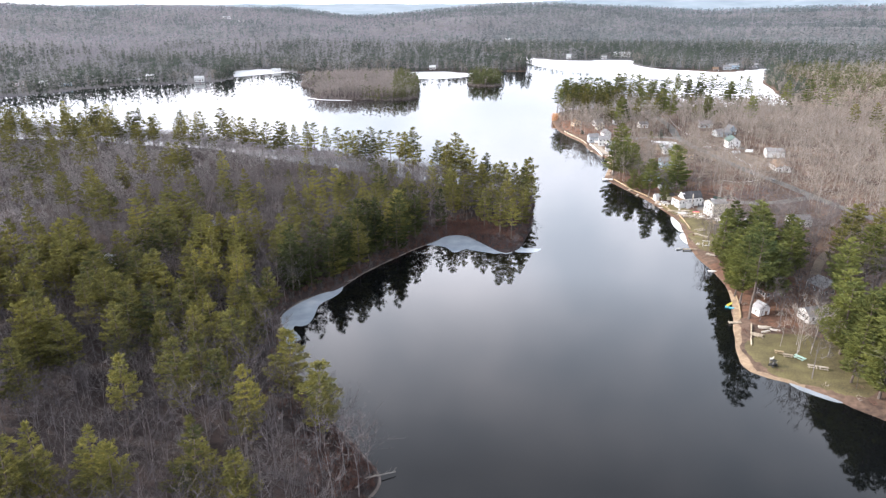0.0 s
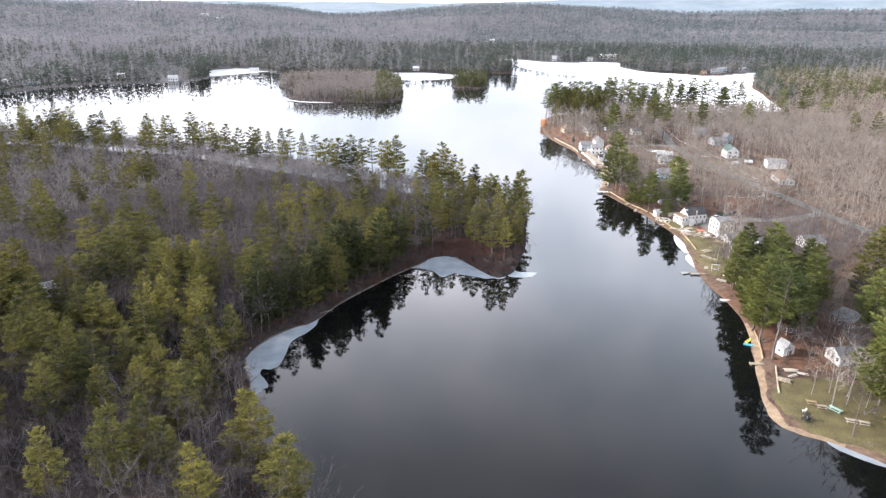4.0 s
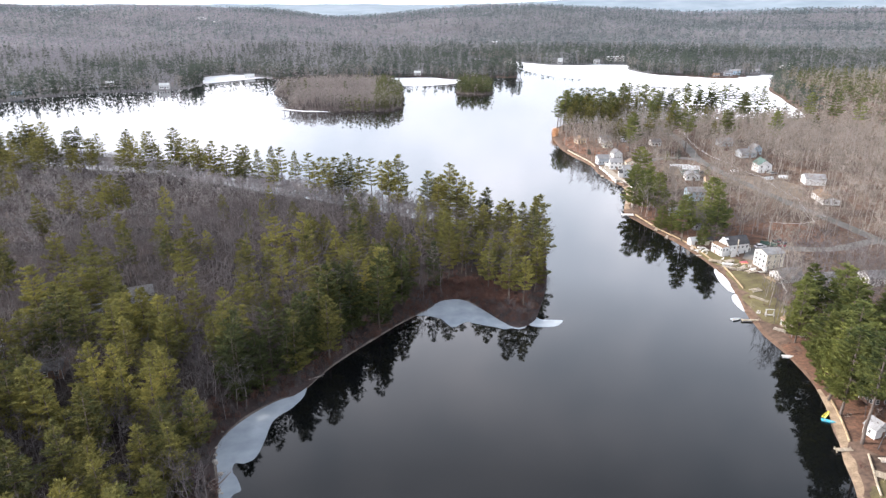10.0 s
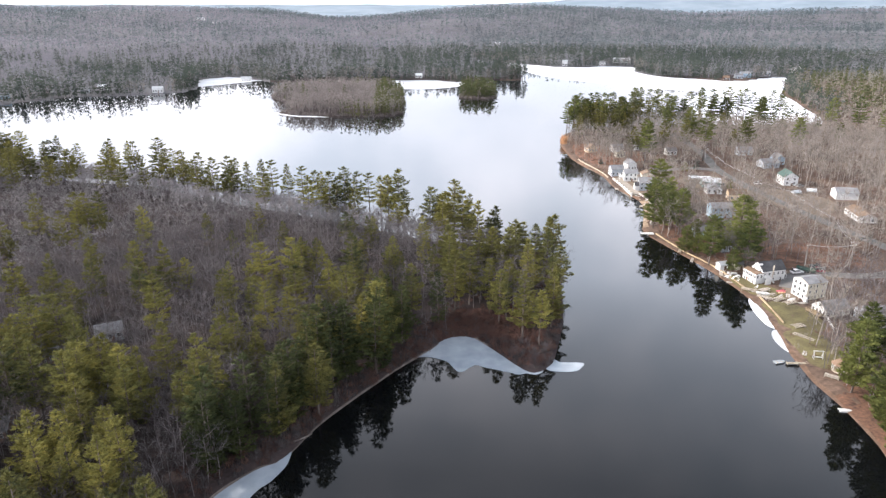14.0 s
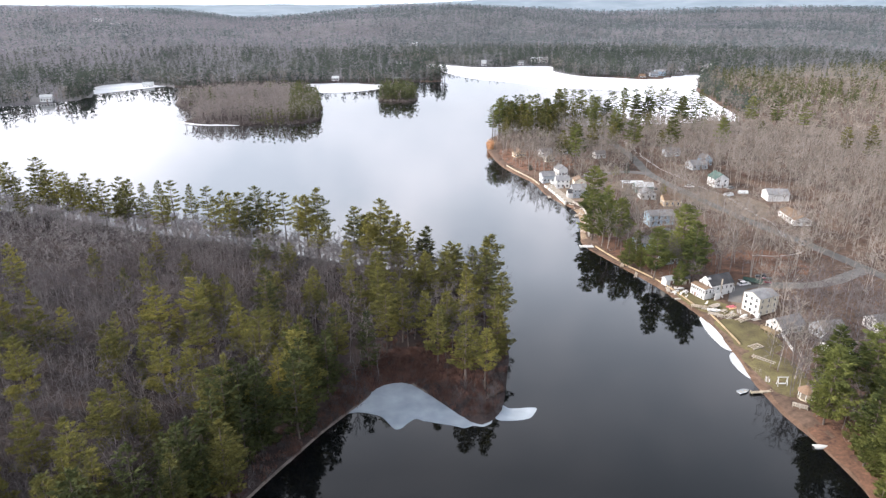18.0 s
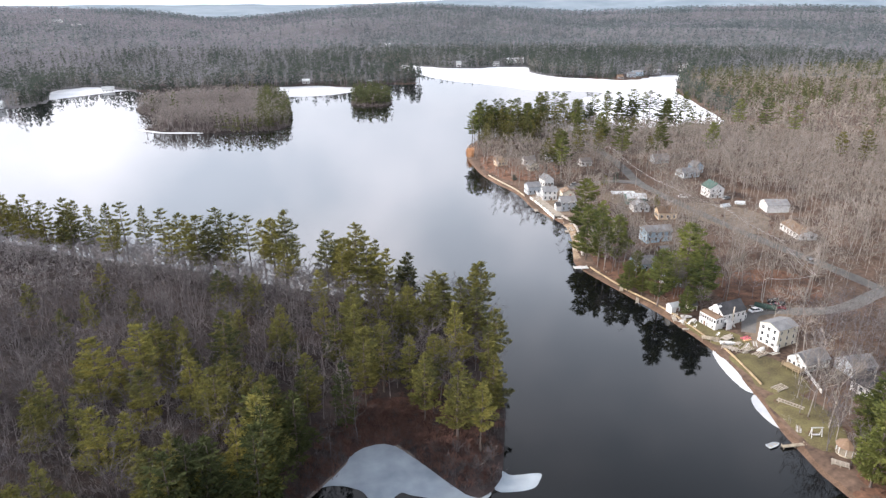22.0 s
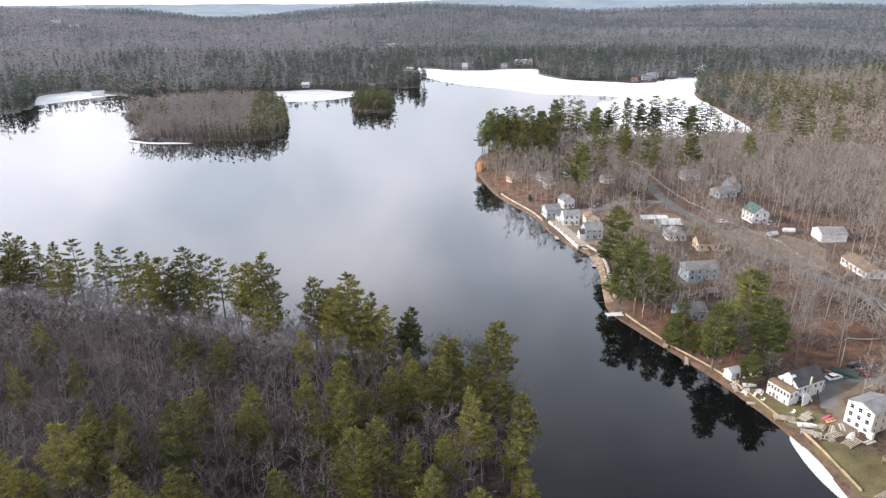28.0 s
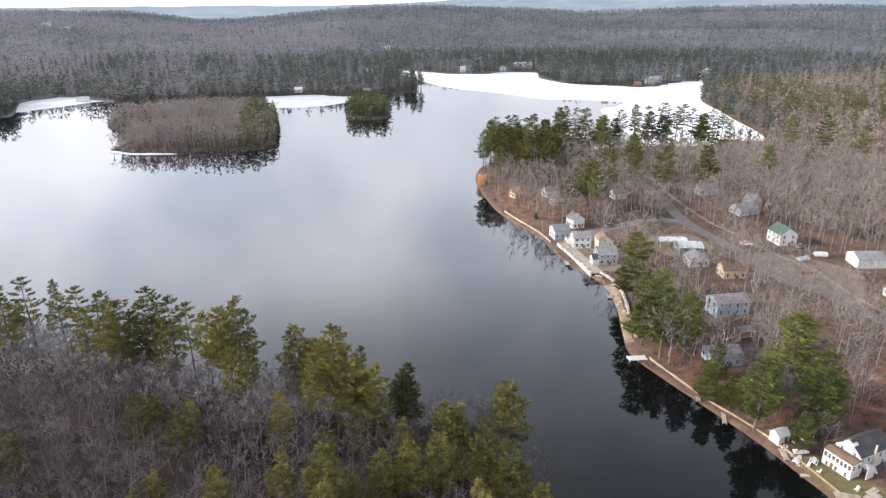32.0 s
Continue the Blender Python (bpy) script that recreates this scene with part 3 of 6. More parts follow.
def pine(seed, tall=22.0, whorls=13, per=5, blades=62, size=0.55, sides=6, bare=0.3, wide=4.2, blunt=0.7, gap=0.12, width=0.24):
    """A white pine: trunk, and limbs in whorls with air between them, each a flat feathery fan. Returns both as (verts, faces)."""
    g = np.random.default_rng(seed)
    bend = g.normal(0, 0.25, (7, 2)).cumsum(0) * 0.4
    spine = np.column_stack([bend, np.linspace(0, 1, 7) * tall])
    spine[0, :2] = 0
    rad = np.linspace(0.30, 0.035, 7) * tall / 22
    wood, crown = [], []
    for k in range(6):
        wood.append(cone(spine[k], spine[k + 1], rad[k], rad[k + 1], sides))
    turn, lean = g.uniform(0, 6), g.uniform(0, 6)
    step = tall * (1 - bare) / whorls
    for k in range(whorls):
        rel = (k + 0.5) / whorls
        reach = wide * (min(1.0, 0.52 + 1.7 * rel) * (1 - rel) ** blunt + 0.04) * g.uniform(0.66, 1.18)
        turn += 0.9
        for j in range(per):
            a = turn + j * 2 * np.pi / per + g.normal(0, 0.22)
            if g.uniform() < gap * (1.6 - rel):
                continue
            length = reach * g.uniform(0.65, 1.2) * (1 + 0.16 * np.cos(a - lean))
            h = min(bare + (1 - bare) * rel + g.normal(0, 0.2) * step / tall, 0.985)
            at = np.array([np.interp(h, np.linspace(0, 1, 7), spine[:, 0]), np.interp(h, np.linspace(0, 1, 7), spine[:, 1]), h * tall])
            d, slope = np.array([np.cos(a), np.sin(a), 0.0]), -0.06 + 0.62 * rel**2 + g.normal(0, 0.07)
            if sides > 4:
                wood.append(sliver(g, at, at + length * (d * 0.8 + (0, 0, slope * 0.8)), 0.03 + 0.012 * length))
            crown.append(fan(g, at, d, length, slope, max(5, int(blades * (length / wide) ** 1.25)), size, width))
    top = spine[-1] - (0, 0, 1.1)
    for a in g.uniform(0, 6.28, 5):
        crown.append(fan(g, top, np.array([0.3 * np.cos(a), 0.3 * np.sin(a), 0.0]), 1.3, 0.9, max(3, blades // 7), size * 0.8, width))
    return gather(wood), gather(crown)


def bare_tree(seed, tall=15.0, limbs=7, subs=4, twigs=6, sides=5, thin=0.022, stem=0.15, open_=0.75):
    """A leafless tree: a forking stem, spreading limbs that bend up, branches and fine twigs. Returns stem and twigs."""
    g = np.random.default_rng(seed)
    wood, fine = [], []
    lean = g.normal(0, 0.05, 2)
    top = np.array([lean[0] * tall, lean[1] * tall, tall * 0.74])
    mid = top * 0.42 + (*g.normal(0, 0.25, 2), 0)
    wood.append(cone((0, 0, 0), mid, stem, stem * 0.7, sides))
    wood.append(cone(mid, top, stem * 0.7, stem * 0.2, 3))
    turn = g.uniform(0, 6)
    for k in range(limbs):
        f = 0.40 + 0.58 * (k + g.uniform(0, 0.8)) / limbs
        at = mid * (f / 0.42) if f < 0.42 else mid + (top - mid) * (f - 0.42) / 0.58
        turn += 2.4 + g.normal(0, 0.4)
        length = tall * g.uniform(0.24, 0.38) * (1.25 - 0.5 * f)
        d = np.array([np.cos(turn) * open_, np.sin(turn) * open_, g.uniform(0.45, 1.1)])
        d /= np.linalg.norm(d)
        knee = at + 0.5 * length * d
        d2 = d + (0, 0, g.uniform(0.2, 0.7))
        d2 /= np.linalg.norm(d2)
        tip = knee + 0.55 * length * d2
        r = stem * 0.58 * (1.25 - 0.6 * f)
        wood.append(sliver(g, at, knee + 0.2 * length * d2, r))
        wood.append(sliver(g, at + 0.35 * length * d, tip, r * 0.6))
        for _ in range(subs):
            q = g.uniform(0.2, 1)
            sa = at + 2 * q * (knee - at) if q < 0.5 else knee + (2 * q - 1) * (tip - knee)
            sd = d2 + g.normal(0, 0.55, 3) + (0, 0, 0.15)
            sd /= np.linalg.norm(sd)
            sl = length * g.uniform(0.35, 0.65)
            wood.append(sliver(g, sa, sa + sl * sd, r * 0.55))
            for _ in range(twigs):
                p = sa + g.uniform(0.15, 1) * sl * sd
                td = sd + g.normal(0, 0.7, 3) + (0, 0, 0.2)
                td /= np.linalg.norm(td)
                fine.append(sliver(g, p, p + td * g.uniform(0.8, 1.9), thin))
    return gather(wood), gather(fine)


def far_pine(seed, tiers=5, sprays=4, blades=1, size=2.7, wide=3.6, tall=17.0, stem=True):
    """A distant conifer: a stem and a few tiers of drooping sprays."""
    g = np.random.default_rng(seed)
    out = [cone((0, 0, 0), (0, 0, tall * 0.9), 0.25, 0, 3)] if stem else []
    for k in range(tiers):
        h = tall * (0.18 + 0.70 * k / (tiers - 1))
        r = wide * (1 - 0.8 * k / tiers) * g.uniform(0.75, 1.2)
        turn = g.uniform(0, 6)
        for j in range(sprays):
            a = turn + j * 6.283 / sprays + g.normal(0, 0.3)
            d = np.array([np.cos(a), np.sin(a), 0.0])
            out.append(spray(g, d * r * g.uniform(0.3, 0.8) + (0, 0, h + g.normal(0, 0.8)), d * 0.9 + (0, 0, 0.15), size * (1.1 - 0.4 * k / tiers), blades, 0.55))
    out.append(spray(g, np.array([0, 0, tall - 1.5]), np.array([0, 0, 1.3]), size * 0.7, blades, 0.4))
    return gather(out)


def far_clump(seed, pieces=14, tall=12.0, wide=4.6, size=1.7):
    """The rounded head of a leafless tree seen from far off: short tilted sprays over a dome."""
    g = np.random.default_rng(seed)
    out = []
    for _ in range(pieces):
        d = g.normal(0, 1, 3)
        d[2] = abs(d[2]) * 0.9 - 0.25
        d /= np.linalg.norm(d)
        at = d * (wide, wide, tall * 0.33) * g.uniform(0.55, 1.05) + (0, 0, tall * 0.62)
        out.append(spray(g, at, d * (0.8, 0.8, 0.5) + (0, 0, 0.2), size * g.uniform(0.7, 1.3), 1, 0.75))
    return gather(out)


def far_bare(seed, stems=7, heads=15, tall=12.0):
    """A distant leafless tree: a few rising stems and a rounded, fuzzy head of short sprays."""
    g = np.random.default_rng(seed)
    out = [sliver(g, np.zeros(3), np.array([*g.normal(0, 0.5, 2), tall * 0.8]), 0.15)]
    for _ in range(stems):
        a, f = g.uniform(0, 6.28), g.uniform(0.15, 0.5)
        low = np.array([0, 0, tall * f])
        tip = np.array([np.cos(a), np.sin(a), 0]) * g.uniform(1.0, 3.0) + (0, 0, tall * g.uniform(0.6, 0.95))
        out.append(sliver(g, low, tip, 0.13))
    for _ in range(heads):
        d = g.normal(0, 1, 3)
        d /= np.linalg.norm(d)
        at = d * (3.4, 3.4, tall * 0.24) * g.uniform(0.6, 1.05) + (0, 0, tall * 0.72)
        out.append(spray(g, at, d * (0.7, 0.7, 0.4) + (0, 0, 0.5), 1.5 * g.uniform(0.7, 1.3), 1, 0.4))
    return gather(out)


# ---- where trees stand ----
WALK = np.array([(0.7, -7), (-0.2, 50), (-0.4, 93), (1, 114), (7, 153), (15, 199)])
HEADING = np.radians([2.0, 3.4, 4.2, 12.8, 12.2, 12.4])


def in_view(xy, wide=42.0):
    """Whether a place can come into view, with some room to spare."""
    got = np.zeros(len(xy), bool)
    for eye, h in zip(WALK, HEADING):
        d = xy - eye
        turn = np.abs((np.arctan2(d[:, 0], d[:, 1]) - h + np.pi) % (2 * np.pi) - np.pi)
        got |= (turn < np.radians(wide)) & (np.hypot(d[:, 0], d[:, 1]) > 70)
    return got


def from_walk(xy):
    return np.min([np.hypot(*(xy - e).T) for e in WALK], axis=0)


LAWN = [(93.3, 143.6), (91.2, 150), (92.2, 157), (96.5, 164.5), (106, 166), (116, 164), (124, 155), (122, 140), (112, 130), (102.5, 136.4)]
LAWN_A = [(117.5, 292), (117, 300), (121, 302), (128, 291), (131, 284), (128, 278), (121, 282)]
LAWN_C = [(119, 279), (118, 268), (116.5, 262), (121, 255), (129, 257), (131, 268), (127, 277)]
ROAD = [(205, 640), (198, 540), (194, 500), (184, 455), (184, 420), (186, 385), (190, 340), (196, 300), (205, 240), (215, 150)]
LANE = [(184, 452), (170, 461), (150, 457), (136, 452)]
LANE_A = [(196, 303), (170, 294), (154, 296), (142, 298), (133, 288)]
LANE_S = [(205, 240), (165, 232), (140, 205), (132, 185), (128, 168)]
CLEAR = [(100, 154, 13), (112, 150, 13), (124, 285, 12), (137, 296, 13), (135, 280, 11), (126, 266, 9), (150, 296, 8), (170, 294, 7), (124, 440, 12), (127, 419, 10), (162, 424, 13), (146, 369, 9),
         (126, 342, 6), (207, 420, 10), (220, 391, 11), (206, 359, 12), (160, 405, 8), (216, 458, 8), (218, 492, 8), (124, 515, 6), (138, 497, 8), (150, 460, 9), (107, 178, 5), (136, 193, 7),
         (-88, 262, 6), (-94, 249, 6), (-115, 224, 6), (203, 395, 13), (196, 376, 12), (190, 410, 11), (172, 436, 11), (152, 445, 9), (178, 455, 9), (176, 368, 9), (160, 385, 7), (200, 430, 8), (150, 330, 6)]


def clearing(xy):
    got = np.zeros(len(xy), bool)
    for x, y, r in CLEAR:
        got |= np.hypot(xy[:, 0] - x, xy[:, 1] - y) < r
    for line, w in ((ROAD, 3.8), (LANE, 5.0), (LANE_A, 5.0), (LANE_S, 3)):
        c = curve(line, 4)
        got |= distance(np.vstack([c, c[::-1]]), xy) < w
    return got


# Pines that stand out: in the woods, along the cove, on the point and in the row on its far side.
PINES_WEST = [(-98, 149), (-87, 140), (-77, 146), (-55, 125), (-70, 94), (-56, 93), (-42, 96), (-37, 115), (-33, 90), (-22, 118), (-93, 129)]
PINES_DEEP = [(-99.9, 189.1), (-95.8, 192.8), (-96.8, 174.8), (-91.1, 195.9), (-81.4, 184.6), (-89.4, 168.1), (-82.4, 167.9), (-72.7, 192), (-69.1, 195.9), (-63.4, 186.9), (-68.7, 177),
              (-56.2, 183.7), (-52.9, 166.7), (-47.2, 166.5), (-46.8, 154.4), (-66.7, 164.2), (-59.8, 160.5), (-77, 153.1), (-70.8, 155.4), (-51.4, 149.5)]
PINES_COVE = [(-106.1, 234.2), (-100.9, 237), (-96.4, 239.9), (-91.4, 241.6), (-84.5, 236.5), (-95.8, 215), (-146.3, 315.6), (-127.4, 352.7), (-126.5, 331.7), (-100, 325.6), (-90.1, 292),
              (-78, 282.9), (-109, 275.3), (-97.8, 263.5), (-71.2, 255.6), (-46.7, 282.1), (-25, 273.3), (-16.8, 277.2), (-49.7, 217.6), (-43.6, 214.8), (-30.3, 212.9), (-8.2, 233),
              (-22.3, 220.9)]
PINES_FRONT = [(-55.5, 274.7), (-55.4, 266.1), (-46.6, 264.6), (-34.2, 269.1), (-40.5, 255.3), (-34, 253.8), (-11.1, 268), (-6.4, 266), (1, 270.3), (-18.6, 264.6), (-13.2, 246.7),
               (-8.3, 243.3), (-21.6, 235.7), (-24.9, 233.3), (-39.5, 235), (-46.4, 241.5), (-17.9, 237.3)]
PINES_POINT = [(14, 291), (25, 298), (43, 311), (49, 296), (51, 285), (28, 266), (34, 257), (44, 264), (46, 275), (40, 285), (38, 252), (32, 275), (20, 280), (46, 303), (36, 300)]
PINES_YOUNG = [(-61.3, 346.6), (-24.4, 334.8), (-15.5, 327.3), (6.3, 328), (-37.5, 303.2), (-18, 300.7), (-6.3, 298.7), (-2.6, 295.4), (-38, 291.2), (-31.9, 289.8), (6.8, 309.2), (23, 320.9),
               (31.5, 311.5), (-60.3, 325.2), (-66.1, 321.4), (-32, 302), (-28.6, 292), (-17, 310.6), (-5.4, 305.7), (-22.1, 338.3), (-13.6, 332.5), (-80.3, 339.3), (-52.5, 288.7),
               (-43.2, 286.5), (-72.8, 287.3), (-47.9, 328.3)]
PINES_ROW = [(-81.8, 398.4), (-74.8, 391.8), (-65.2, 378.8), (-62, 386), (-55.8, 389.5), (-47.3, 380.7), (-37.9, 369.6), (-33.8, 365.2), (-27.5, 371.7), (-21.3, 366.7), (-15.8, 358.3),
             (-10.7, 351.2), (-7.5, 353.2), (-3.3, 350.3), (3.4, 352.8), (18.8, 330.4), (21.6, 327.2), (24.3, 329.8)]
PINES_FULL = [(10, 345.9), (13.6, 342.2), (34.7, 327.7)]
PINES_NORTH = [(-102, 402), (-118, 420), (-128, 430), (-148, 440), (-160, 446), (-190, 452), (-215, 462), (-250, 474), (-290, 480)]
PINES_EAST = [(113, 352), (110, 357), (117, 346), (119, 362), (122, 386), (116, 313), (127, 308), (131, 322), (142, 462), (150, 482), (178, 526), (188, 552), (199, 536), (184, 476), (158, 563),
              (120, 230), (114, 223), (124, 216), (134, 215), (114, 193), (109, 199), (116, 186), (117, 152), (152, 196), (138, 186), (120, 139), (125, 143), (112, 208), (118, 205), (128, 226), (111.5, 138), (116, 143), (121, 148), (126, 153), (120, 158), (130, 147), (253, 493),
              (313, 524), (311, 493), (222, 501), (306, 543), (126, 199), (131, 208), (114, 130.5), (118, 126), (122, 120.5), (127, 114), (132, 107), (119, 134), (124, 128), (130, 121), (136, 112)]
PINES_TIP = [(132, 592), (142, 602), (152, 607), (166, 609), (176, 612), (190, 614), (205, 620), (221, 620), (232, 618), (241, 614), (252, 614), (262, 612), (275, 609), (284, 600), (127, 575), (158, 590), (140, 585), (180, 600), (296, 606), (212, 606), (118, 560), (147, 570), (170, 585), (136, 597), (147, 605), (172, 604), (184, 608), (197, 612), (226, 613), (237, 607), (247, 609), (258, 606), (268, 606), (280, 606), (290, 608), (302, 604), (200, 604), (153, 598), (124, 566)]


def woods(cell, near, far, seed):
    """Places on a jittered grid between two distances from the walk, on land that can be seen."""
    g = np.random.default_rng(seed)
    reach = far * 1.05
    xs, ys = np.arange(-reach, reach, cell), np.arange(60, reach + 250, cell)
    xs = xs[np.abs(xs) < 0.95 * reach + 120]
    xy = np.stack(np.meshgrid(xs, ys), -1).reshape(-1, 2) + g.uniform(-0.48, 0.48, (len(xs) * len(ys), 2)) * cell
    xy = xy[in_view(xy, 42.0 if far < 200 else 37.5)]
    d = from_walk(xy)
    xy = xy[(d >= near) & (d < far)]
    s = sample(GS, xy)
    return xy[s > 1.5], s[s > 1.5]


def patches(xy, size, seed):
    """Smooth chance from 0 to 1 in patches of about that size."""
    g = np.random.default_rng(seed)
    v = sum(np.sin(xy @ (g.normal(0, 1, 2) * 2.2 / size) + g.uniform(0, 6)) for _ in range(6))
    return 1 / (1 + np.exp(-v * 1.1))


def pine_chance(xy, s):
    x, y = xy.T
    p = 0.10 + 0.55 * patches(xy, 130, 3) ** 2
    p = np.where(y > 1500, 0.06 + 0.5 * patches(xy, 330, 5) ** 1.2 + 0.4 * patches(xy, 90, 15) ** 2, p)
    north = (y > 900) & (y < 1500)
    p = np.where(north & (s < 160), 0.12 + 0.45 * patches(xy, 110, 4) + 0.25 * patches(xy, 45, 16) ** 2, p)
    p = np.where((x > 300) & (y > 930) & (y < 1500), 0.35 + 0.5 * patches(xy, 80, 14), p)
    p = np.where((x > 330) & (y > 600) & (y < 930), 0.14 + 0.5 * patches(xy, 60, 6) ** 1.3, p)
    p = np.where((x > -160) & (x < 10) & (y > 660) & (y < 900), np.where((x > -28) | (s < 7) & (x > -60), 0.55, 0.03), p)
    p = np.where((x > 50) & (x < 110) & (y > 770) & (y < 880), 0.9, p)
    p = np.where((x > 90) & (y < 640) & (x < 480), 0.015 + 0.07 * patches(xy, 50, 8) ** 3, p)
    p = np.where((x > 90) & (x < 300) & (y > 235) & (y < 480), 0.005, p)
    p = np.where((x > 150) & (x < 330) & (y > 560) & (y < 640) & (s < 45), 0.7, p)
    p = np.where((x > 108) & (x < 160) & (y > 535) & (y < 620), 0.5, p)
    west = (x < 62) & (y < 500) & (x > -700)
    p = np.where((x > 150) & (y > 1250), np.minimum(p + 0.25, 0.85), p)
    p = np.where(west, 0.012, p)
    p = np.where(west & (x < -75) & (y < 235), 0.07 + 0.22 * patches(xy, 35, 9), p)
    p = np.where(west & (x < -45) & (x > -75) & (y > 140) & (y < 235), 0.14, p)
    p = np.where(west & (y < 140), 0.05, p)
    p = np.where(west & (s < 16) & (y > 195) & (y < 262), 0.16, p)
    p = np.where(west & (x > 8) & (y > 245) & (y < 325), 0.12, p)
    p = np.where(west & (x < -120) & (y > 235) & (s > 14), 0.05 + 0.08 * patches(xy, 60, 2), p)
    return p


def set_down(templates, xy, scale, seed, wide=0.12, uneven=0.20):
    """Trees joined into one set of verts, faces and slots. A template is (verts, faces, slots)."""
    g = np.random.default_rng(seed)
    z = sample(GZ, xy)
    pick = g.integers(0, len(templates), len(xy))
    turn = g.uniform(0, 2 * np.pi, len(xy))
    size = scale * g.uniform(0.98 - uneven, 0.98 + uneven, len(xy))
    girth = size * g.uniform(1 - wide, 1 + wide, len(xy))
    V, F, S, at = [], [], [], 0
    for k, (v, f, sl) in enumerate(templates):
        w = np.where(pick == k)[0]
        if not len(w):
            continue
        c, s_ = np.cos(turn[w])[:, None], np.sin(turn[w])[:, None]
        px = (v[:, 0] * c - v[:, 1] * s_) * girth[w, None] + xy[w, 0, None]
        py = (v[:, 0] * s_ + v[:, 1] * c) * girth[w, None] + xy[w, 1, None]
        pz = v[:, 2] * size[w, None] + z[w, None] - 0.1
        V.append(np.stack([px, py, pz], -1).reshape(-1, 3))
        F.append((f[None] + (np.arange(len(w)) * len(v))[:, None, None]).reshape(-1, 3) + at)
        S.append(np.tile(sl, len(w)))
        at += len(w) * len(v)
    return np.vstack(V), np.vstack(F), np.concatenate(S)


def both(wood, fine):
    v, f = gather([wood, fine])
    return v, f, np.r_[np.zeros(len(wood[1]), int), np.ones(len(fine[1]), int)]


def stand(name, templates, xy, scale, seed, mats, label, category="trees", uneven=0.20):
    if len(xy):
        v, f, sl = set_down(templates, xy, scale, seed, 0.12, uneven)
        tagged(new(name, mesh_of(name, v, f, mats, sl)), label, category, kind="stuff")


PINE_NEAR = [pine(10 + k, 22, (11, 10, 11, 9, 12, 10)[k], 5, 150, 0.70, 6, (0.20, 0.32, 0.24, 0.40, 0.18, 0.34)[k], (5.6, 5.0, 5.5, 4.8, 5.3, 5.0)[k], (0.66, 0.52, 0.62, 0.5, 0.75, 0.55)[k], (0.06, 0.12, 0.08, 0.16, 0.05, 0.13)[k]) for k in range(6)]
LOW_PINES = [pine(65 + k, (20, 18)[k], 13, 5, 135, 0.68, 6, (0.05, 0.08)[k], (4.9, 5.2)[k], (0.75, 0.65)[k], 0.04) for k in range(2)]
FULL_PINES = [pine(60 + k, 20, 12, 6, 135, 0.70, 6, (0.14, 0.22, 0.16)[k], (5.2, 5.0, 4.8)[k], (0.55, 0.48, 0.65)[k], 0.04) for k in range(3)]
TALL_PINES = [pine(80 + k, 23, (11, 10, 12)[k], 5, 105, 0.62, 6, (0.44, 0.52, 0.38)[k], (4.5, 4.0, 4.3)[k], (0.6, 0.5, 0.7)[k], (0.14, 0.22, 0.12)[k]) for k in range(3)]
PINE_STUFF = [both(*pine(40 + k, 21, 10, 5, 62, 1.0, 5, (0.16, 0.30, 0.24, 0.38)[k], 5.2, 0.62, 0.08, 0.27)) for k in range(4)]
PINE_MID = [both(*pine(30 + k, 22, 10, 5, 38, 0.95, 4, (0.28, 0.42, 0.34, 0.46, 0.30)[k], 4.7, 0.6, 0.1, 0.27)) for k in range(5)]
BARE_NEAR = [bare_tree(50 + k, 16 + (k % 3), 8, 5, 7, 5, 0.026, 0.15, 1.0) for k in range(6)]
BARE_MID = [both(*bare_tree(70 + k, 15, 7, 4, 5, 3, 0.046, 0.12, 1.0)) for k in range(5)]
BARE_WEST = [both(*bare_tree(75 + k, 14.5, 7, 4, 5, 3, 0.078, 0.15, 1.15)) for k in range(5)]
PINE_FAR = [(v, f, np.zeros(len(f), int)) for v, f in (far_pine(90 + k) for k in range(6))]
BARE_FAR = [(v, f, np.zeros(len(f), int)) for v, f in (far_bare(110 + k) for k in range(6))]
PINE_HILL = [(v, f, np.zeros(len(f), int)) for v, f in (far_pine(130 + k, 4, 3, 1, 2.7, 3.2, 15.0, False) for k in range(6))]
BARE_HILL = [(v, f, np.zeros(len(f), int)) for v, f in (far_clump(150 + k) for k in range(6))]


def tree_thing(name, wood, fine, mats, names, label, category, group):
    root = new(name)
    for piece, mat, pn in zip((wood, fine), mats, names):
        ob = new(pn, mesh_of(pn, piece[0], piece[1], [mat]))
        ob.parent = root
    return tagged(root, label, category, group)


# Single trees near the walk, then the rest of the woods as stuff.
# Each list with its size and the kinds of pine that stand in it.
STANDS = [(PINES_WEST, 0.95, (0, 2, 4, 5)), (PINES_DEEP, 0.95, (0, 2, 4, 10)), (PINES_COVE, 0.95, (0, 2, 4, 9, 10)), (PINES_FRONT, 0.86, (0, 2, 4, 9)), (PINES_POINT, 0.9, (0, 2, 4, 9, 5)), (PINES_YOUNG, 0.70, (4, 0, 10)),
          (PINES_ROW, 1.08, (6, 8, 1, 7)), (PINES_FULL, 0.98, (2, 0)), ([(8.9, 292.4), (13.9, 295.3), (19.9, 298.1)], 0.72, (0, 4)), (PINES_NORTH, 1.0, (6, 7, 8, 3)), (PINES_EAST, 1.0, ()), ([(102.6, 175.6)], 1.06, (3,)), ([(104.8, 187), (106.4, 194), (107.6, 204), (109, 213)], 1.06, ()), ([(112, 326), (114.5, 321), (120, 303), (119, 334)], 0.5, ()), (PINES_TIP, 1.0, ())]
single_rows = [(x, y, scale, kinds_) for listed, scale, kinds_ in STANDS for x, y in listed if sample(GS, [(x, y)])[0] > 1.0]
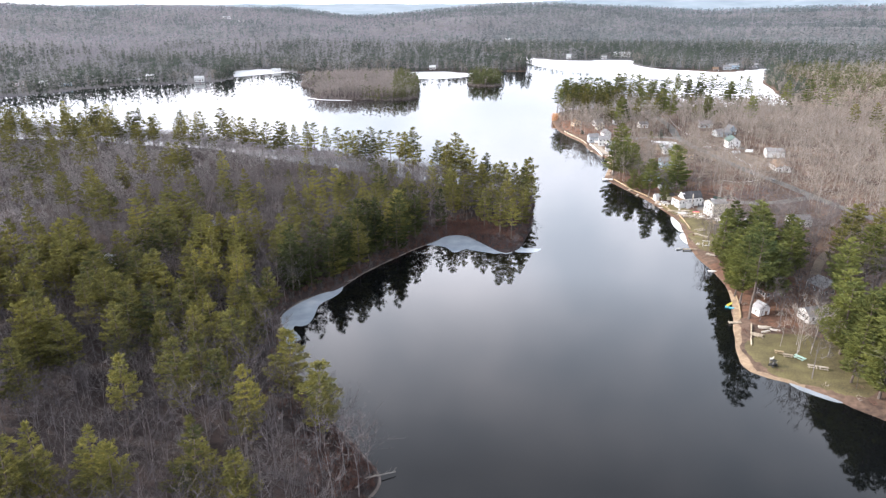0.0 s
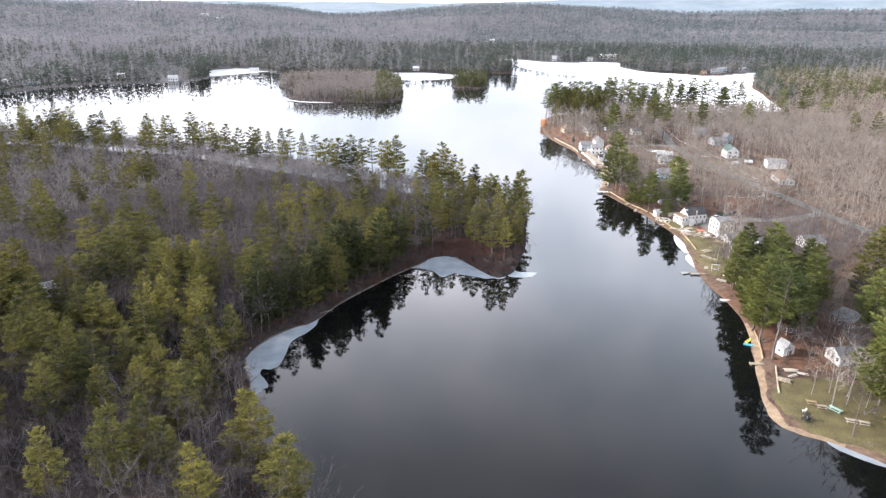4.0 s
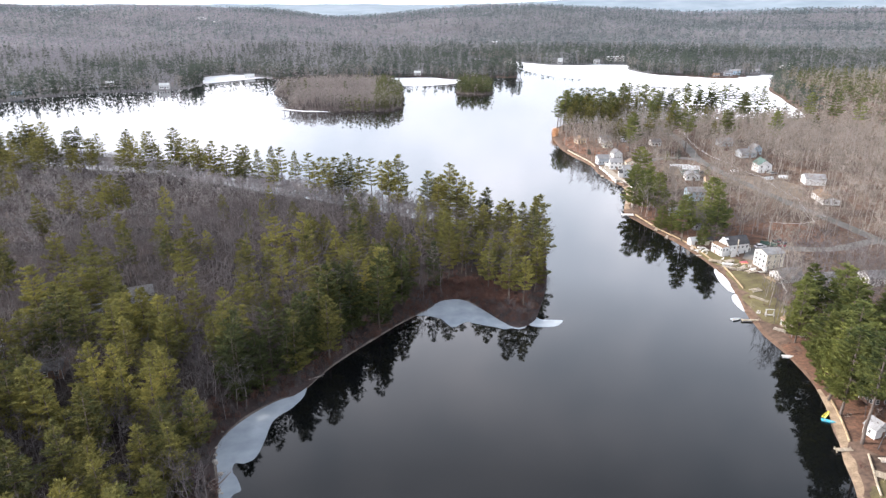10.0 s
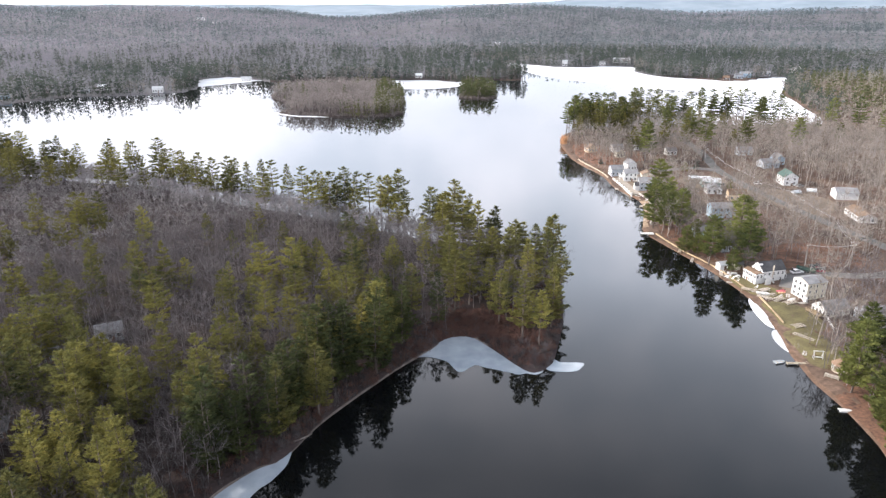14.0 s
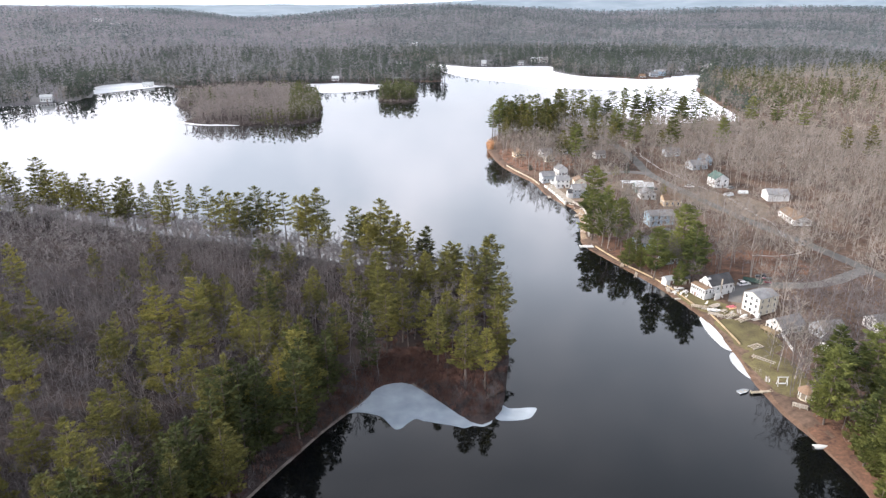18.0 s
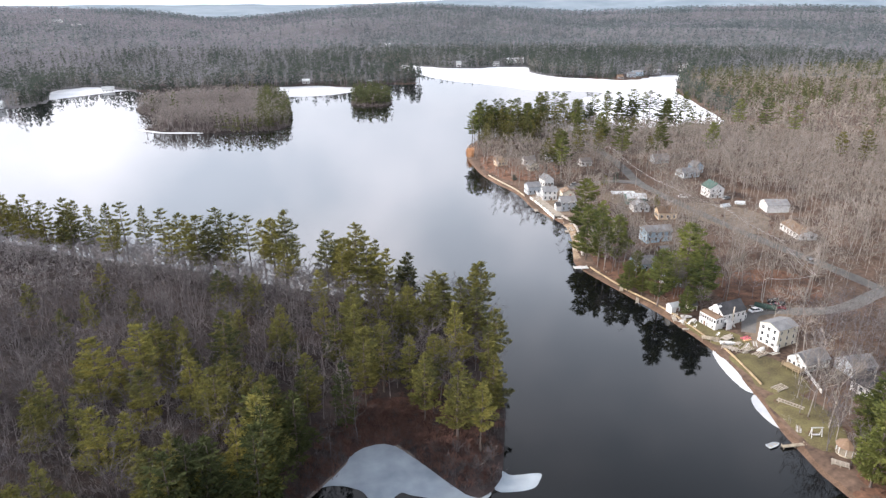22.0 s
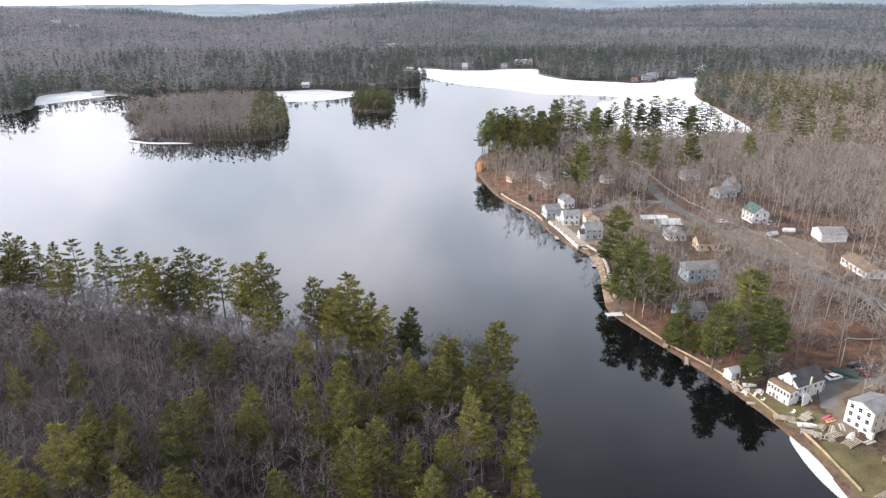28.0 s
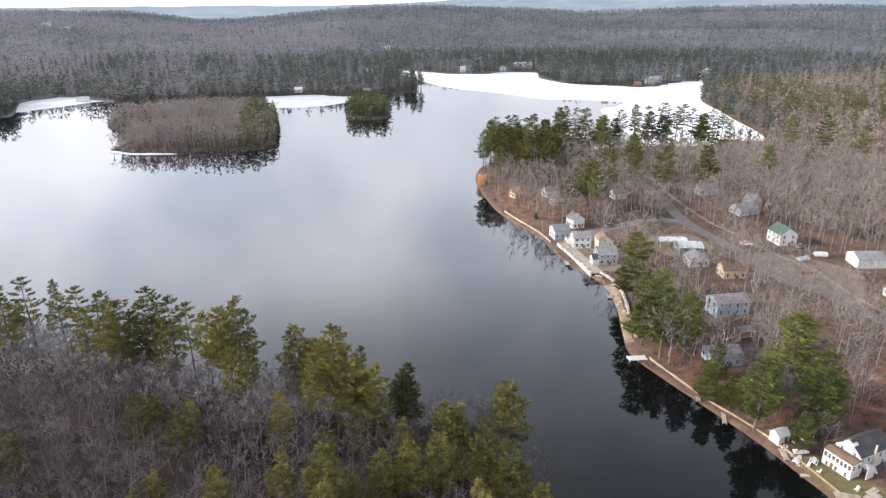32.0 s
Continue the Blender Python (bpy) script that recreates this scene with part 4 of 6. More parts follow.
singles = np.array([r[:2] for r in single_rows], float)
near_xy, near_s = woods(4.5, 0, 175, 21)
mid_xy, mid_s = woods(5.9, 175, 430, 22)
far_xy, far_s = woods(7.4, 430, 1250, 23)
hill_xy, hill_s = woods(11.5, 1250, 2600, 24)
rim_xy, rim_s = woods(19.0, 2600, 3350, 25)


def thin_out(xy, s, keep_off=2.6):
    ok = ~clearing(xy)
    ok &= np.min(np.hypot(xy[:, None, 0] - singles[None, :, 0], xy[:, None, 1] - singles[None, :, 1]), 1) > keep_off
    east = (xy[:, 0] > 88) & (xy[:, 0] < 260) & (xy[:, 1] < 640)
    ok &= ~(east & ((s < 3.5) | (s < 9) & (rng.uniform(0, 1, len(xy)) < 0.45)))
    ok &= ~((xy[:, 0] < 60) & (s < 13) & (xy[:, 1] > 200) & (xy[:, 1] < 275) & (rng.uniform(0, 1, len(xy)) < 0.8))
    ok &= ~(east & (xy[:, 1] > 150) & (rng.uniform(0, 1, len(xy)) < np.where(xy[:, 0] < 230, 0.06, 0.03)))
    return xy[ok], s[ok]


near_xy, near_s = thin_out(near_xy, near_s)
mid_xy, mid_s = thin_out(mid_xy, mid_s)
far_xy, far_s = far_xy[~clearing(far_xy)], far_s[~clearing(far_xy)]
# The two islands are wooded to the water's edge.
ix, iy = np.meshgrid(np.arange(-160, 110, 4.3), np.arange(660, 895, 4.3))
isle_xy = np.stack([ix, iy], -1).reshape(-1, 2)
isle_xy = isle_xy + np.random.default_rng(26).uniform(-2, 2, isle_xy.shape)
isle_s = sample(GS, isle_xy)
isle_xy, isle_s = isle_xy[isle_s > 0.6], isle_s[isle_s > 0.6]
off_isle = ~((far_xy[:, 0] > -165) & (far_xy[:, 0] < 112) & (far_xy[:, 1] > 655) & (far_xy[:, 1] < 895))
far_xy, far_s = far_xy[off_isle], far_s[off_isle]


def split(xy, s, seed):
    yes = np.random.default_rng(seed).uniform(0, 1, len(xy)) < pine_chance(xy, s)
    return xy[yes], xy[~yes]


# A close thicket along the far side of the western woods.
band_xy, band_s = woods(4.2, 130, 560, 27)
band = (band_xy[:, 0] < 60) & (band_xy[:, 1] > 300) & (band_xy[:, 1] < 600) & (band_s < 22)
band_xy = band_xy[band]
FAR_YARDS = [(-468, 800), (-438, 800), (-412, 800), (-389, 842), (-338, 862), (-274, 852), (-350, 845), (-204, 976), (357, 1190), (318, 1165), (256, 1158), (442, 958), (458, 972), (420, 947), (500, 995),
             (548, 1010), (575, 1035), (124, 1190), (20, 985), (95, 962)]


def off_yards(xy):
    """Away from the far houses and the gaps that open them to the water."""
    ok = np.ones(len(xy), bool)
    for x, y in FAR_YARDS:
        ok &= ~((np.abs(xy[:, 0] - x) < 9) & (xy[:, 1] > y - 16) & (xy[:, 1] < y + 7))
    return ok


far_xy, far_s = far_xy[off_yards(far_xy)], far_s[off_yards(far_xy)]
# Tall trees stand close along the far shore.
edge_xy, edge_s = woods(4.6, 480, 1330, 28)
edge = (edge_s < 13) & (edge_xy[:, 1] > 640) & ~clearing(edge_xy) & ~((edge_xy[:, 0] > -165) & (edge_xy[:, 0] < 112) & (edge_xy[:, 1] < 895))
edge_xy = edge_xy[edge & off_yards(edge_xy)]
edge_pine = np.random.default_rng(29).uniform(0, 1, len(edge_xy)) < np.where(edge_xy[:, 0] < -170, 0.75, 0.5)
near_p, near_b = split(near_xy, near_s, 1)
mid_p, mid_b = split(mid_xy, mid_s, 2)
far_p, far_b = split(far_xy, far_s, 3)
isle_p, isle_b = split(isle_xy, isle_s, 6)
hill_p, hill_b = split(hill_xy, hill_s, 4)
rim_p, rim_b = split(rim_xy, rim_s, 5)

# The close row of pines along the far side of the western woods.
rg = np.random.default_rng(31)
row_line = curve(WEST, 6)
row_shore = row_line[(row_line[:, 1] > 196) & (row_line[:, 1] < 256) & (row_line[:, 0] < 44) & (row_line[:, 0] > -40)]
row_line = row_line[(row_line[:, 1] > 326) & (row_line[:, 0] < 40) & (row_line[:, 0] > -420)]
row = []
for p, q in zip(row_line, row_line[1:]):
    ahead = (q - p) / max(np.linalg.norm(q - p), 1e-6)
    for _ in range(rg.poisson(np.linalg.norm(q - p) / (10.0 if p[0] > -90 else 7.0))):
        row.append(p + (q - p) * rg.uniform() + np.array([-ahead[1], ahead[0]]) * rg.uniform(2.0, 13.0))
row_xy = np.array(row)
row_xy = row_xy[sample(GS, row_xy) > 1.2]
near_first = np.argsort(from_walk(near_p))
spare = 300 - len(singles)
chosen, others = np.vstack([singles, near_p[near_first[:spare]]]), near_p[near_first[spare:]]
pine_protos = [tree_thing("pine_tree", w, f, (M["bark"], M["needles"]), ("trunk", "crown"), "tall white pine with layered yellow-green needles", "tree", "lakeside pines") for w, f in PINE_NEAR + TALL_PINES + LOW_PINES]
green_protos = [tree_thing("pine_tree", w, f, (M["bark"], M["green_needles"]), ("trunk", "crown"), "bushy green white pine beside the eastern shore", "tree", "eastern pines") for w, f in FULL_PINES + TALL_PINES[:2]]
tg = np.random.default_rng(41)
unset = {False: set(range(len(pine_protos))), True: set(range(len(green_protos)))}
for k, (x, y) in enumerate(chosen):
    scale, own = single_rows[k][2:] if k < len(single_rows) else (0.95, (0, 2, 4, 5))
    size = scale * tg.uniform(0.92, 1.08)
    m = Matrix.LocRotScale((x, y, gz(x, y) - 0.15), Euler((0, 0, tg.uniform(0, 6.28))), (size * tg.uniform(0.9, 1.12), size * tg.uniform(0.9, 1.12), size))
    if x > 85:
        kind = own[k % len(own)] if own and k < len(single_rows) else k % 3 if y < 400 else (3, 4, 1)[k % 3]
        m = m @ Matrix.Diagonal((1.1, 1.1, 1.02, 1) if y < 235 else (1.2, 1.2, 1.14, 1) if y > 400 else (1.16, 1.16, 1.04, 1))
    else:
        kind = own[tg.integers(0, len(own))]
    kinds = green_protos if x > 85 else pine_protos
    if kind in unset[x > 85]:
        unset[x > 85].remove(kind)
        kinds[kind].matrix_basis = m
    else:
        copy_thing(kinds[kind], m)
# Leafless trees that stand alone on the lawns and among the cottages.
LAWN_TREES = [(104.5, 151.5), (106.5, 154), (109, 152.5), (111, 155.5), (108, 158), (103, 157.5), (113, 151), (119, 247), (122, 254.5), (120.5, 242), (118.5, 237.5), (126.5, 259.5), (124.5, 248.5), (131, 252), (133.5, 261.5), (129, 245),
              (136, 272.5), (140, 274), (139, 287), (146, 290), (152, 289), (158, 288), (128, 236), (123, 231), (133, 240), (142, 284.5), (150, 306), (139, 309), (143, 314), (135, 335), (140, 345), (150, 360), (138, 380), (152, 388), (172, 402), (176, 388), (116, 500), (119, 508), (114.5, 520), (118, 528), (122, 535), (117, 545), (123, 550), (128, 530), (130, 510), (117, 488), (125, 489), (131, 484), (128, 474),
              (136, 480), (143, 489), (112.5, 512), (150, 476), (133, 522), (126, 541), (121, 497), (112, 345), (121, 336), (124, 352), (131, 357), (118, 372), (123, 380)]
bare_protos = [tree_thing("bare_tree", w, f, (M["branch"], M["twigs"]), ("trunk", "crown"), "leafless grey hardwood tree with fine twigs", "tree", "leafless woods") for w, f in BARE_NEAR]
sunlit_protos = [tree_thing("bare_tree", w, f, (M["pale_bark"], M["sunlit_twigs"]), ("trunk", "crown"), "leafless hardwood tree beside the lake houses, twigs tinted sunlit tan", "tree", "leafless yard trees") for w, f in BARE_NEAR[:4]]
near_order = np.argsort(from_walk(near_b))
unplaced = {True: {0, 1, 2, 3}, False: {0, 1, 2, 3, 4, 5}}
for k, (x, y) in enumerate(np.vstack([LAWN_TREES, near_b[near_order[:238]]])):
    size = tg.uniform(0.75, 1.15)
    m = Matrix.LocRotScale((x, y, gz(x, y) - 0.15), Euler((0, 0, tg.uniform(0, 6.28))), (size, size, size))
    kinds = sunlit_protos if x > 75 else bare_protos
    kind = tg.integers(0, len(kinds))
    if kind in unplaced[x > 75]:
        unplaced[x > 75].remove(kind)
        kinds[kind].matrix_basis = m
    else:
        copy_thing(kinds[kind], m)
rest_b = near_b[near_order[238:]]
stand("pine_woods", PINE_STUFF, others[from_walk(others) < 165], 1.0, 51, [M["bark"], M["needles"]], "pines standing among leafless woods")
stand("pine_woods", PINE_MID, np.vstack([mid_p, row_xy, others[from_walk(others) >= 165]]), 1.0, 52, [M["bark"], M["needles"]], "dark green pines scattered over the peninsula")
# Low conifers close the cove bank to the water, shade painted into their needles.
hedge = []
for p, q in zip(row_shore, row_shore[1:]):
    ahead = (q - p) / max(np.linalg.norm(q - p), 1e-6)
    for _ in range(rg.poisson(np.linalg.norm(q - p) / 1.5)):
        hedge.append(p + (q - p) * rg.uniform() + np.array([-ahead[1], ahead[0]]) * rg.uniform(2.5, 14.0))
hedge = np.array(hedge)
hedge = hedge[(sample(GS, hedge) > 2.0) & (hedge[:, 0] < 12)]
LOW_STUFF = [both(*pine(45 + k, 15.5, 10, 5, 56, 0.72, 5, 0.04, 4.3, 0.7, 0.05, 0.25)) for k in range(3)]
stand("pine_woods", LOW_STUFF, hedge, 1.18, 77, [M["bark"], M["shade_needles"]], "low hemlocks with shade-darkened needles closing the bank of the cove", uneven=0.28)
UPRIGHT = [both(*bare_tree(50 + k, 15 + (k % 3), 8, 5, 5, 3, 0.034, 0.15, 1.1)) for k in range(6)]
stand("bare_woods", UPRIGHT, rest_b[rest_b[:, 1] < 205], 0.88, 53, [M["branch"], M["twigs"]], "dense leafless grey-brown hardwood forest")
stand("bare_woods", UPRIGHT, rest_b[rest_b[:, 1] >= 205], 0.84, 75, [M["branch"], M["dim_twigs"]], "leafless grey hardwood forest on the point")
stand("bare_woods", BARE_WEST, mid_b[mid_b[:, 0] < 75], 0.92, 54, [M["branch"], M["mid_haze_twigs"]], "leafless hardwood forest on the peninsula")
stand("bare_woods", BARE_MID, mid_b[mid_b[:, 0] >= 75], 1.18, 68, [M["pale_bark"], M["sunlit_twigs"]], "leafless hardwoods tinted sunlit tan among the lakeside houses")
stand("bare_woods", BARE_WEST, band_xy, 0.86, 67, [M["branch"], M["mid_haze_twigs"]], "low leafless thicket along the wooded shore")
stand("pine_woods", PINE_FAR, edge_xy[edge_pine], 1.1, 70, [M["needles_haze"]], "tall dark conifers at the far waterline", uneven=0.36)
stand("bare_woods", BARE_FAR, edge_xy[~edge_pine], 1.15, 71, [M["isle_twigs"]], "tall leafless trees at the far waterline", uneven=0.36)
stand("pine_woods", PINE_FAR, isle_p, 0.92, 64, [M["isle_needles"]], "dark pines on the small islands")
stand("bare_woods", BARE_FAR, isle_b, 1.0, 65, [M["isle_twigs"]], "leafless brown woods covering the island", uneven=0.36)
far_east = (far_p[:, 0] > 75) & (far_p[:, 1] < 940)
stand("pine_woods", PINE_FAR, far_p[~far_east], 0.92, 55, [M["needles_haze"]], "dark conifers along the far shore", uneven=0.36)
stand("pine_woods", PINE_FAR, far_p[far_east], 0.85, 76, [M["isle_needles"]], "olive pines among the leafless eastern woods", uneven=0.30)
stand("pine_woods", PINE_MID, np.array([(150.0, 957), (155, 964), (147, 961), (159, 973), (163, 990), (120, 966), (131, 962)]), 1.0, 78, [M["bark"], M["needles_haze"]], "tall pines standing alone on the wooded spit")
near_east = (far_b[:, 0] > 75) & (far_b[:, 1] < 940)
stand("bare_woods", BARE_FAR, far_b[~near_east], 1.0, 56, [M["far_haze_twigs"]], "leafless woods behind the far shore", uneven=0.36)
stand("bare_woods", BARE_FAR, far_b[near_east], 1.0, 69, [M["sunlit_twigs"]], "leafless woods tinted sunlit tan round the frozen bay")
stand("pine_woods", PINE_HILL, hill_p, 1.12, 57, [M["needles_hill_haze"]], "conifers on the wooded hills", uneven=0.36)
stand("bare_woods", BARE_HILL, hill_b, 1.25, 58, [M["far_haze_twigs"]], "leafless woods on the hills", uneven=0.36)
stand("pine_woods", PINE_HILL, rim_p, 1.15, 59, [M["needles_hill_haze"]], "conifers on the horizon hills")
stand("bare_woods", BARE_HILL, rim_b, 1.6, 60, [M["far_haze_twigs"]], "leafless woods on the horizon hills")


# ---- houses ----
def part(name, bm, mat, parent, label=""):
    me = bpy.data.meshes.new(name)
    bmesh.ops.recalc_face_normals(bm, faces=bm.faces[:])
    bm.to_mesh(me)
    bm.free()
    me.materials.append(mat)
    ob = new(name, me)
    ob.parent = parent
    return tagged(ob, label)


def box(bm, x0, x1, y0, y1, z0, z1, bevel=0.0):
    vs = [bm.verts.new((x, y, z)) for z in (z0, z1) for x, y in ((x0, y0), (x1, y0), (x1, y1), (x0, y1))]
    fs = [bm.faces.new([vs[i] for i in q]) for q in ((3, 2, 1, 0), (4, 5, 6, 7), (0, 1, 5, 4), (1, 2, 6, 5), (2, 3, 7, 6), (3, 0, 4, 7))]
    if bevel:
        edges = list({e for f in fs for e in f.edges})
        bmesh.ops.bevel(bm, geom=edges, offset=bevel, segments=1, affect="EDGES")
    return bm


def block(x0, x1, y0, y1, z0, z1, bevel=0.0):
    return box(bmesh.new(), x0, x1, y0, y1, z0, z1, bevel)


def prism(points, depth, axis="y", at=0.0):
    """An upright outline pushed out along an axis."""
    bm = bmesh.new()
    rows = []
    for off in (at, at + depth):
        rows.append([bm.verts.new((p, off, z) if axis == "y" else (off, p, z)) for p, z in points])
    bm.faces.new(rows[0])
    bm.faces.new(rows[1][::-1])
    for k in range(len(points)):
        n = (k + 1) % len(points)
        bm.faces.new([rows[0][k], rows[0][n], rows[1][n], rows[1][k]])
    return bm


def window(root, x, y, z, w, h, face):
    """A window on the wall that looks along face: x-, x+, y- or y+."""
    s = 1 if face[1] == "+" else -1
    t = 0.07 * s

    def rect(a0, a1, c0, c1, d0, d1, bm):
        lo, hi = sorted((d0, d1))
        return box(bm, x + lo, x + hi, y + a0, y + a1, z + c0, z + c1) if face[0] == "x" else box(bm, x + a0, x + a1, y + lo, y + hi, z + c0, z + c1)

    bm = bmesh.new()
    for a0, a1, c0, c1 in ((-w / 2 - 0.1, w / 2 + 0.1, h, h + 0.12), (-w / 2 - 0.1, w / 2 + 0.1, -0.12, 0), (-w / 2 - 0.1, -w / 2, 0, h), (w / 2, w / 2 + 0.1, 0, h), (-w / 2, w / 2, h / 2 - 0.03, h / 2 + 0.03)):
        rect(a0, a1, c0, c1, 0.003 * s, t, bm)
    win = part("window", bm, M["trim"], root)
    part("pane", rect(-w / 2, w / 2, 0, h, 0.005 * s, 0.03 * s, bmesh.new()), M["glass"], win)


def gable_roof(root, x0, x1, y0, y1, z, rise_, mat, along="x", over=0.35, thick=0.14):
    """Two sloping slabs that meet at the ridge."""
    half = ((y1 - y0) if along == "x" else (x1 - x0)) / 2
    drop = rise_ * over / half
    mid = (y0 + y1) / 2 if along == "x" else (x0 + x1) / 2
    for s in (-1, 1):
        out = [(mid, z + rise_), (mid + s * (half + over), z - drop), (mid + s * (half + over), z - drop + thick), (mid, z + rise_ + thick)]
        if along == "x":
            bm = prism([(p, q) for p, q in out], x1 - x0 + 2 * over, "x", x0 - over)
        else:
            bm = prism(out, y1 - y0 + 2 * over, "y", y0 - over)
        part("roof_slope", bm, mat, root)


def wing(root, x0, x1, y0, y1, z0, z1, rise_, wall, roof, along="x", wins=(), trim=True, door=None, over=0.35):
    """One block of a house with gables, roof, windows and corner boards; wins: (face, rows of sill heights, how many, width, height)."""
    mx, my = (x0 + x1) / 2, (y0 + y1) / 2
    if along == "x":
        bm = prism([(y0, z0), (y1, z0), (y1, z1), (my, z1 + rise_ - 0.02), (y0, z1)], x1 - x0, "x", x0)
    else:
        bm = prism([(x0, z0), (x1, z0), (x1, z1), (mx, z1 + rise_ - 0.02), (x0, z1)], y1 - y0, "y", y0)
    part("wall", bm, wall, root)
    gable_roof(root, x0, x1, y0, y1, z1, rise_, roof, along, over)
    for face, sills, count, w, h in wins:
        for sill in sills:
            for k in range(count):
                f = (k + 0.5) / count
                if face[0] == "x":
                    window(root, x1 if face[1] == "+" else x0, y0 + f * (y1 - y0), z0 + sill, w, h, face)
                else:
                    window(root, x0 + f * (x1 - x0), y1 if face[1] == "+" else y0, z0 + sill, w, h, face)
    if trim:
        for x, y in ((x0, y0), (x1, y0), (x0, y1), (x1, y1)):
            part("corner_board", block(x - 0.08, x + 0.08, y - 0.08, y + 0.08, z0, z1 - 0.05), M["trim"], root)
    if door:
        face, off = door
        if face[0] == "x":
            x = x0 - 0.06 if face[1] == "-" else x1 + 0.003
            part("door", block(x, x + 0.057, my + off - 0.5, my + off + 0.5, z0 + 0.15, z0 + 2.2), M["brownwall"], root)
        else:
            y = y0 - 0.06 if face[1] == "-" else y1 + 0.003
            part("door", block(mx + off - 0.5, mx + off + 0.5, y, y + 0.057, z0 + 0.15, z0 + 2.2), M["brownwall"], root)


def deck(root, x0, x1, y0, y1, z, posts=4, rail=True, mat=None):
    mat = mat or M["newwood"]
    n = max(3, int((y1 - y0) / 0.6))
    for k in range(n):
        a = y0 + (y1 - y0) * k / n
        part("plank", block(x0, x1, a + 0.015, a + (y1 - y0) / n - 0.015, z - 0.12, z), mat, root)
    for x in np.linspace(x0 + 0.1, x1 - 0.1, 2):
        for y in np.linspace(y0 + 0.1, y1 - 0.1, posts):
            part("post", block(x - 0.08, x + 0.08, y - 0.08, y + 0.08, -1.0, z + (1.0 if rail and x < (x0 + x1) / 2 else -0.13)), mat, root)
    if rail:
        for h in (0.5, 0.95):
            part("rail", block(x0 + 0.06, x0 + 0.14, y0, y1, z + h - 0.06, z + h + 0.05), mat, root)
            for y in (y0 + 0.1, y1 - 0.1):
                part("rail", block(x0, x1, y - 0.04, y + 0.04, z + h - 0.06, z + h + 0.05), mat, root)


def chimney(root, x, y, z0, z1, w=0.7):
    part("chimney", block(x - w / 2, x + w / 2, y - w / 2, y + w / 2, z0, z1, 0.04), M["brick"], root, "red brick chimney")


def site(name, x, y, turn, label, category="house", group="", sink=0.0):
    root = new(name)
    root.matrix_basis = pose(x, y, gz(x, y) - sink, 0, 0, turn)
    return tagged(root, label, category, group)


def cottage(x, y, w, d, h, rise_, turn, wall, roof, label, along="x", wins=(("x-", (1.0,), 3, 0.9, 1.2), ("y-", (1.0,), 3, 0.9, 1.2)), name="cottage", stack=False, door=("y-", 0.8), category="house"):
    root = site(name, x, y, turn, label, category)
    wing(root, -w / 2, w / 2, -d / 2, d / 2, -0.6, h, rise_, M[wall], M[roof], along, [(f, [s + 0.6 for s in ss], c, a, b) for f, ss, c, a, b in wins], True, door)
    if w < 13 and x > 60 and y < 640:
        root.scale = (0.92, 0.92, 0.94)
    if stack:
        chimney(root, w * 0.2, 0.2, h * 0.8, h + rise_ + 0.8)
    return root


# The white lakeside house with its porch block, dark roof and stair.
house_a = site("lake_house", 129.5, 297, 12, "white two-storey lakeside house with dark shingle roof and enclosed porch")
wing(house_a, -5, 9, -4, 4, -0.8, 4.7, 2.7, M["white"], M["roof_dark"], "x", [("y-", (3.5,), 5, 1.0, 1.0), ("y-", (1.0,), 3, 1.0, 1.2), ("x+", (3.4, 1.2), 2, 0.9, 1.2), ("x-", (4.7,), 2, 0.8, 0.9)])
wing(house_a, -9.6, -5.1, -4.6, 4.4, -0.9, 3.9, 0.35, M["white"], M["roof_brown"], "y", [("x-", (3.1,), 7, 0.9, 1.1), ("x-", (0.9,), 3, 0.8, 1.0), ("y-", (3.1,), 2, 0.9, 1.1)], True, ("x-", 1.5), 0.25)
house_a.scale = (0.68, 0.72, 0.92)
part("chimney", block(0.75, 1.25, -4.65, -4.15, -0.8, 6.9, 0.04), M["concrete"], house_a, "slim pale chimney")
part("dormer", prism([(-1.6, 5.0), (1.6, 5.0), (1.6, 6.6), (0, 7.4), (-1.6, 6.6)], 2.2, "x", -5.6), M["white"], house_a)
deck(house_a, -5.0, -1.5, -6.6, -4.1, 2.6, 2, True, M["trim"])
for k in range(8):
    part("step", block(-1.4 + 0.3 * k, -1.1 + 0.3 * k, -6.3, -5.1, 2.3 - 0.33 * k, 2.38 - 0.33 * k), M["trim"], house_a)
part("stair_panel", prism([(-1.4, 2.0), (1.0, -0.6), (1.0, 0.2), (-1.4, 2.8)], 0.08, "y", -6.45), M["trim"], house_a)
part("skirt", block(-5.0, -1.5, -6.7, -6.62, -0.8, 2.4), M["white"], house_a)
deck(house_a, 9.1, 11.0, -3.5, -0.5, 2.2, 2, True, M["trim"])

# The tall house: white towards the lake, beige on the side.
house_b = site("apartment_house", 136.6, 281.2, 12, "tall three-storey house, white lake front and beige side walls", sink=0.2)
wing(house_b, -6.5, 6.5, -3.6, 3.6, -0.8, 7.6, 1.3, M["beige"], M["roof_grey"], "x", [("y-", (1.4, 3.9, 6.4), 3, 0.9, 1.2), ("x+", (1.4, 3.9), 2, 0.9, 1.2)], True)
house_b.scale = (0.60, 0.88, 0.80)
part("front_wall", block(-6.62, -6.51, -3.75, 3.75, -0.8, 7.5), M["white"], house_b, "white clapboard lake front")
for sill in (0.7, 3.2, 5.7):
    for y in (-2.3, 0.0, 2.3):
        window(house_b, -6.62, y, sill, 1.0, 1.3, "x-")
deck(house_b, -8.0, -6.7, -3.6, -1.2, 2.4, 2, True, M["trim"])
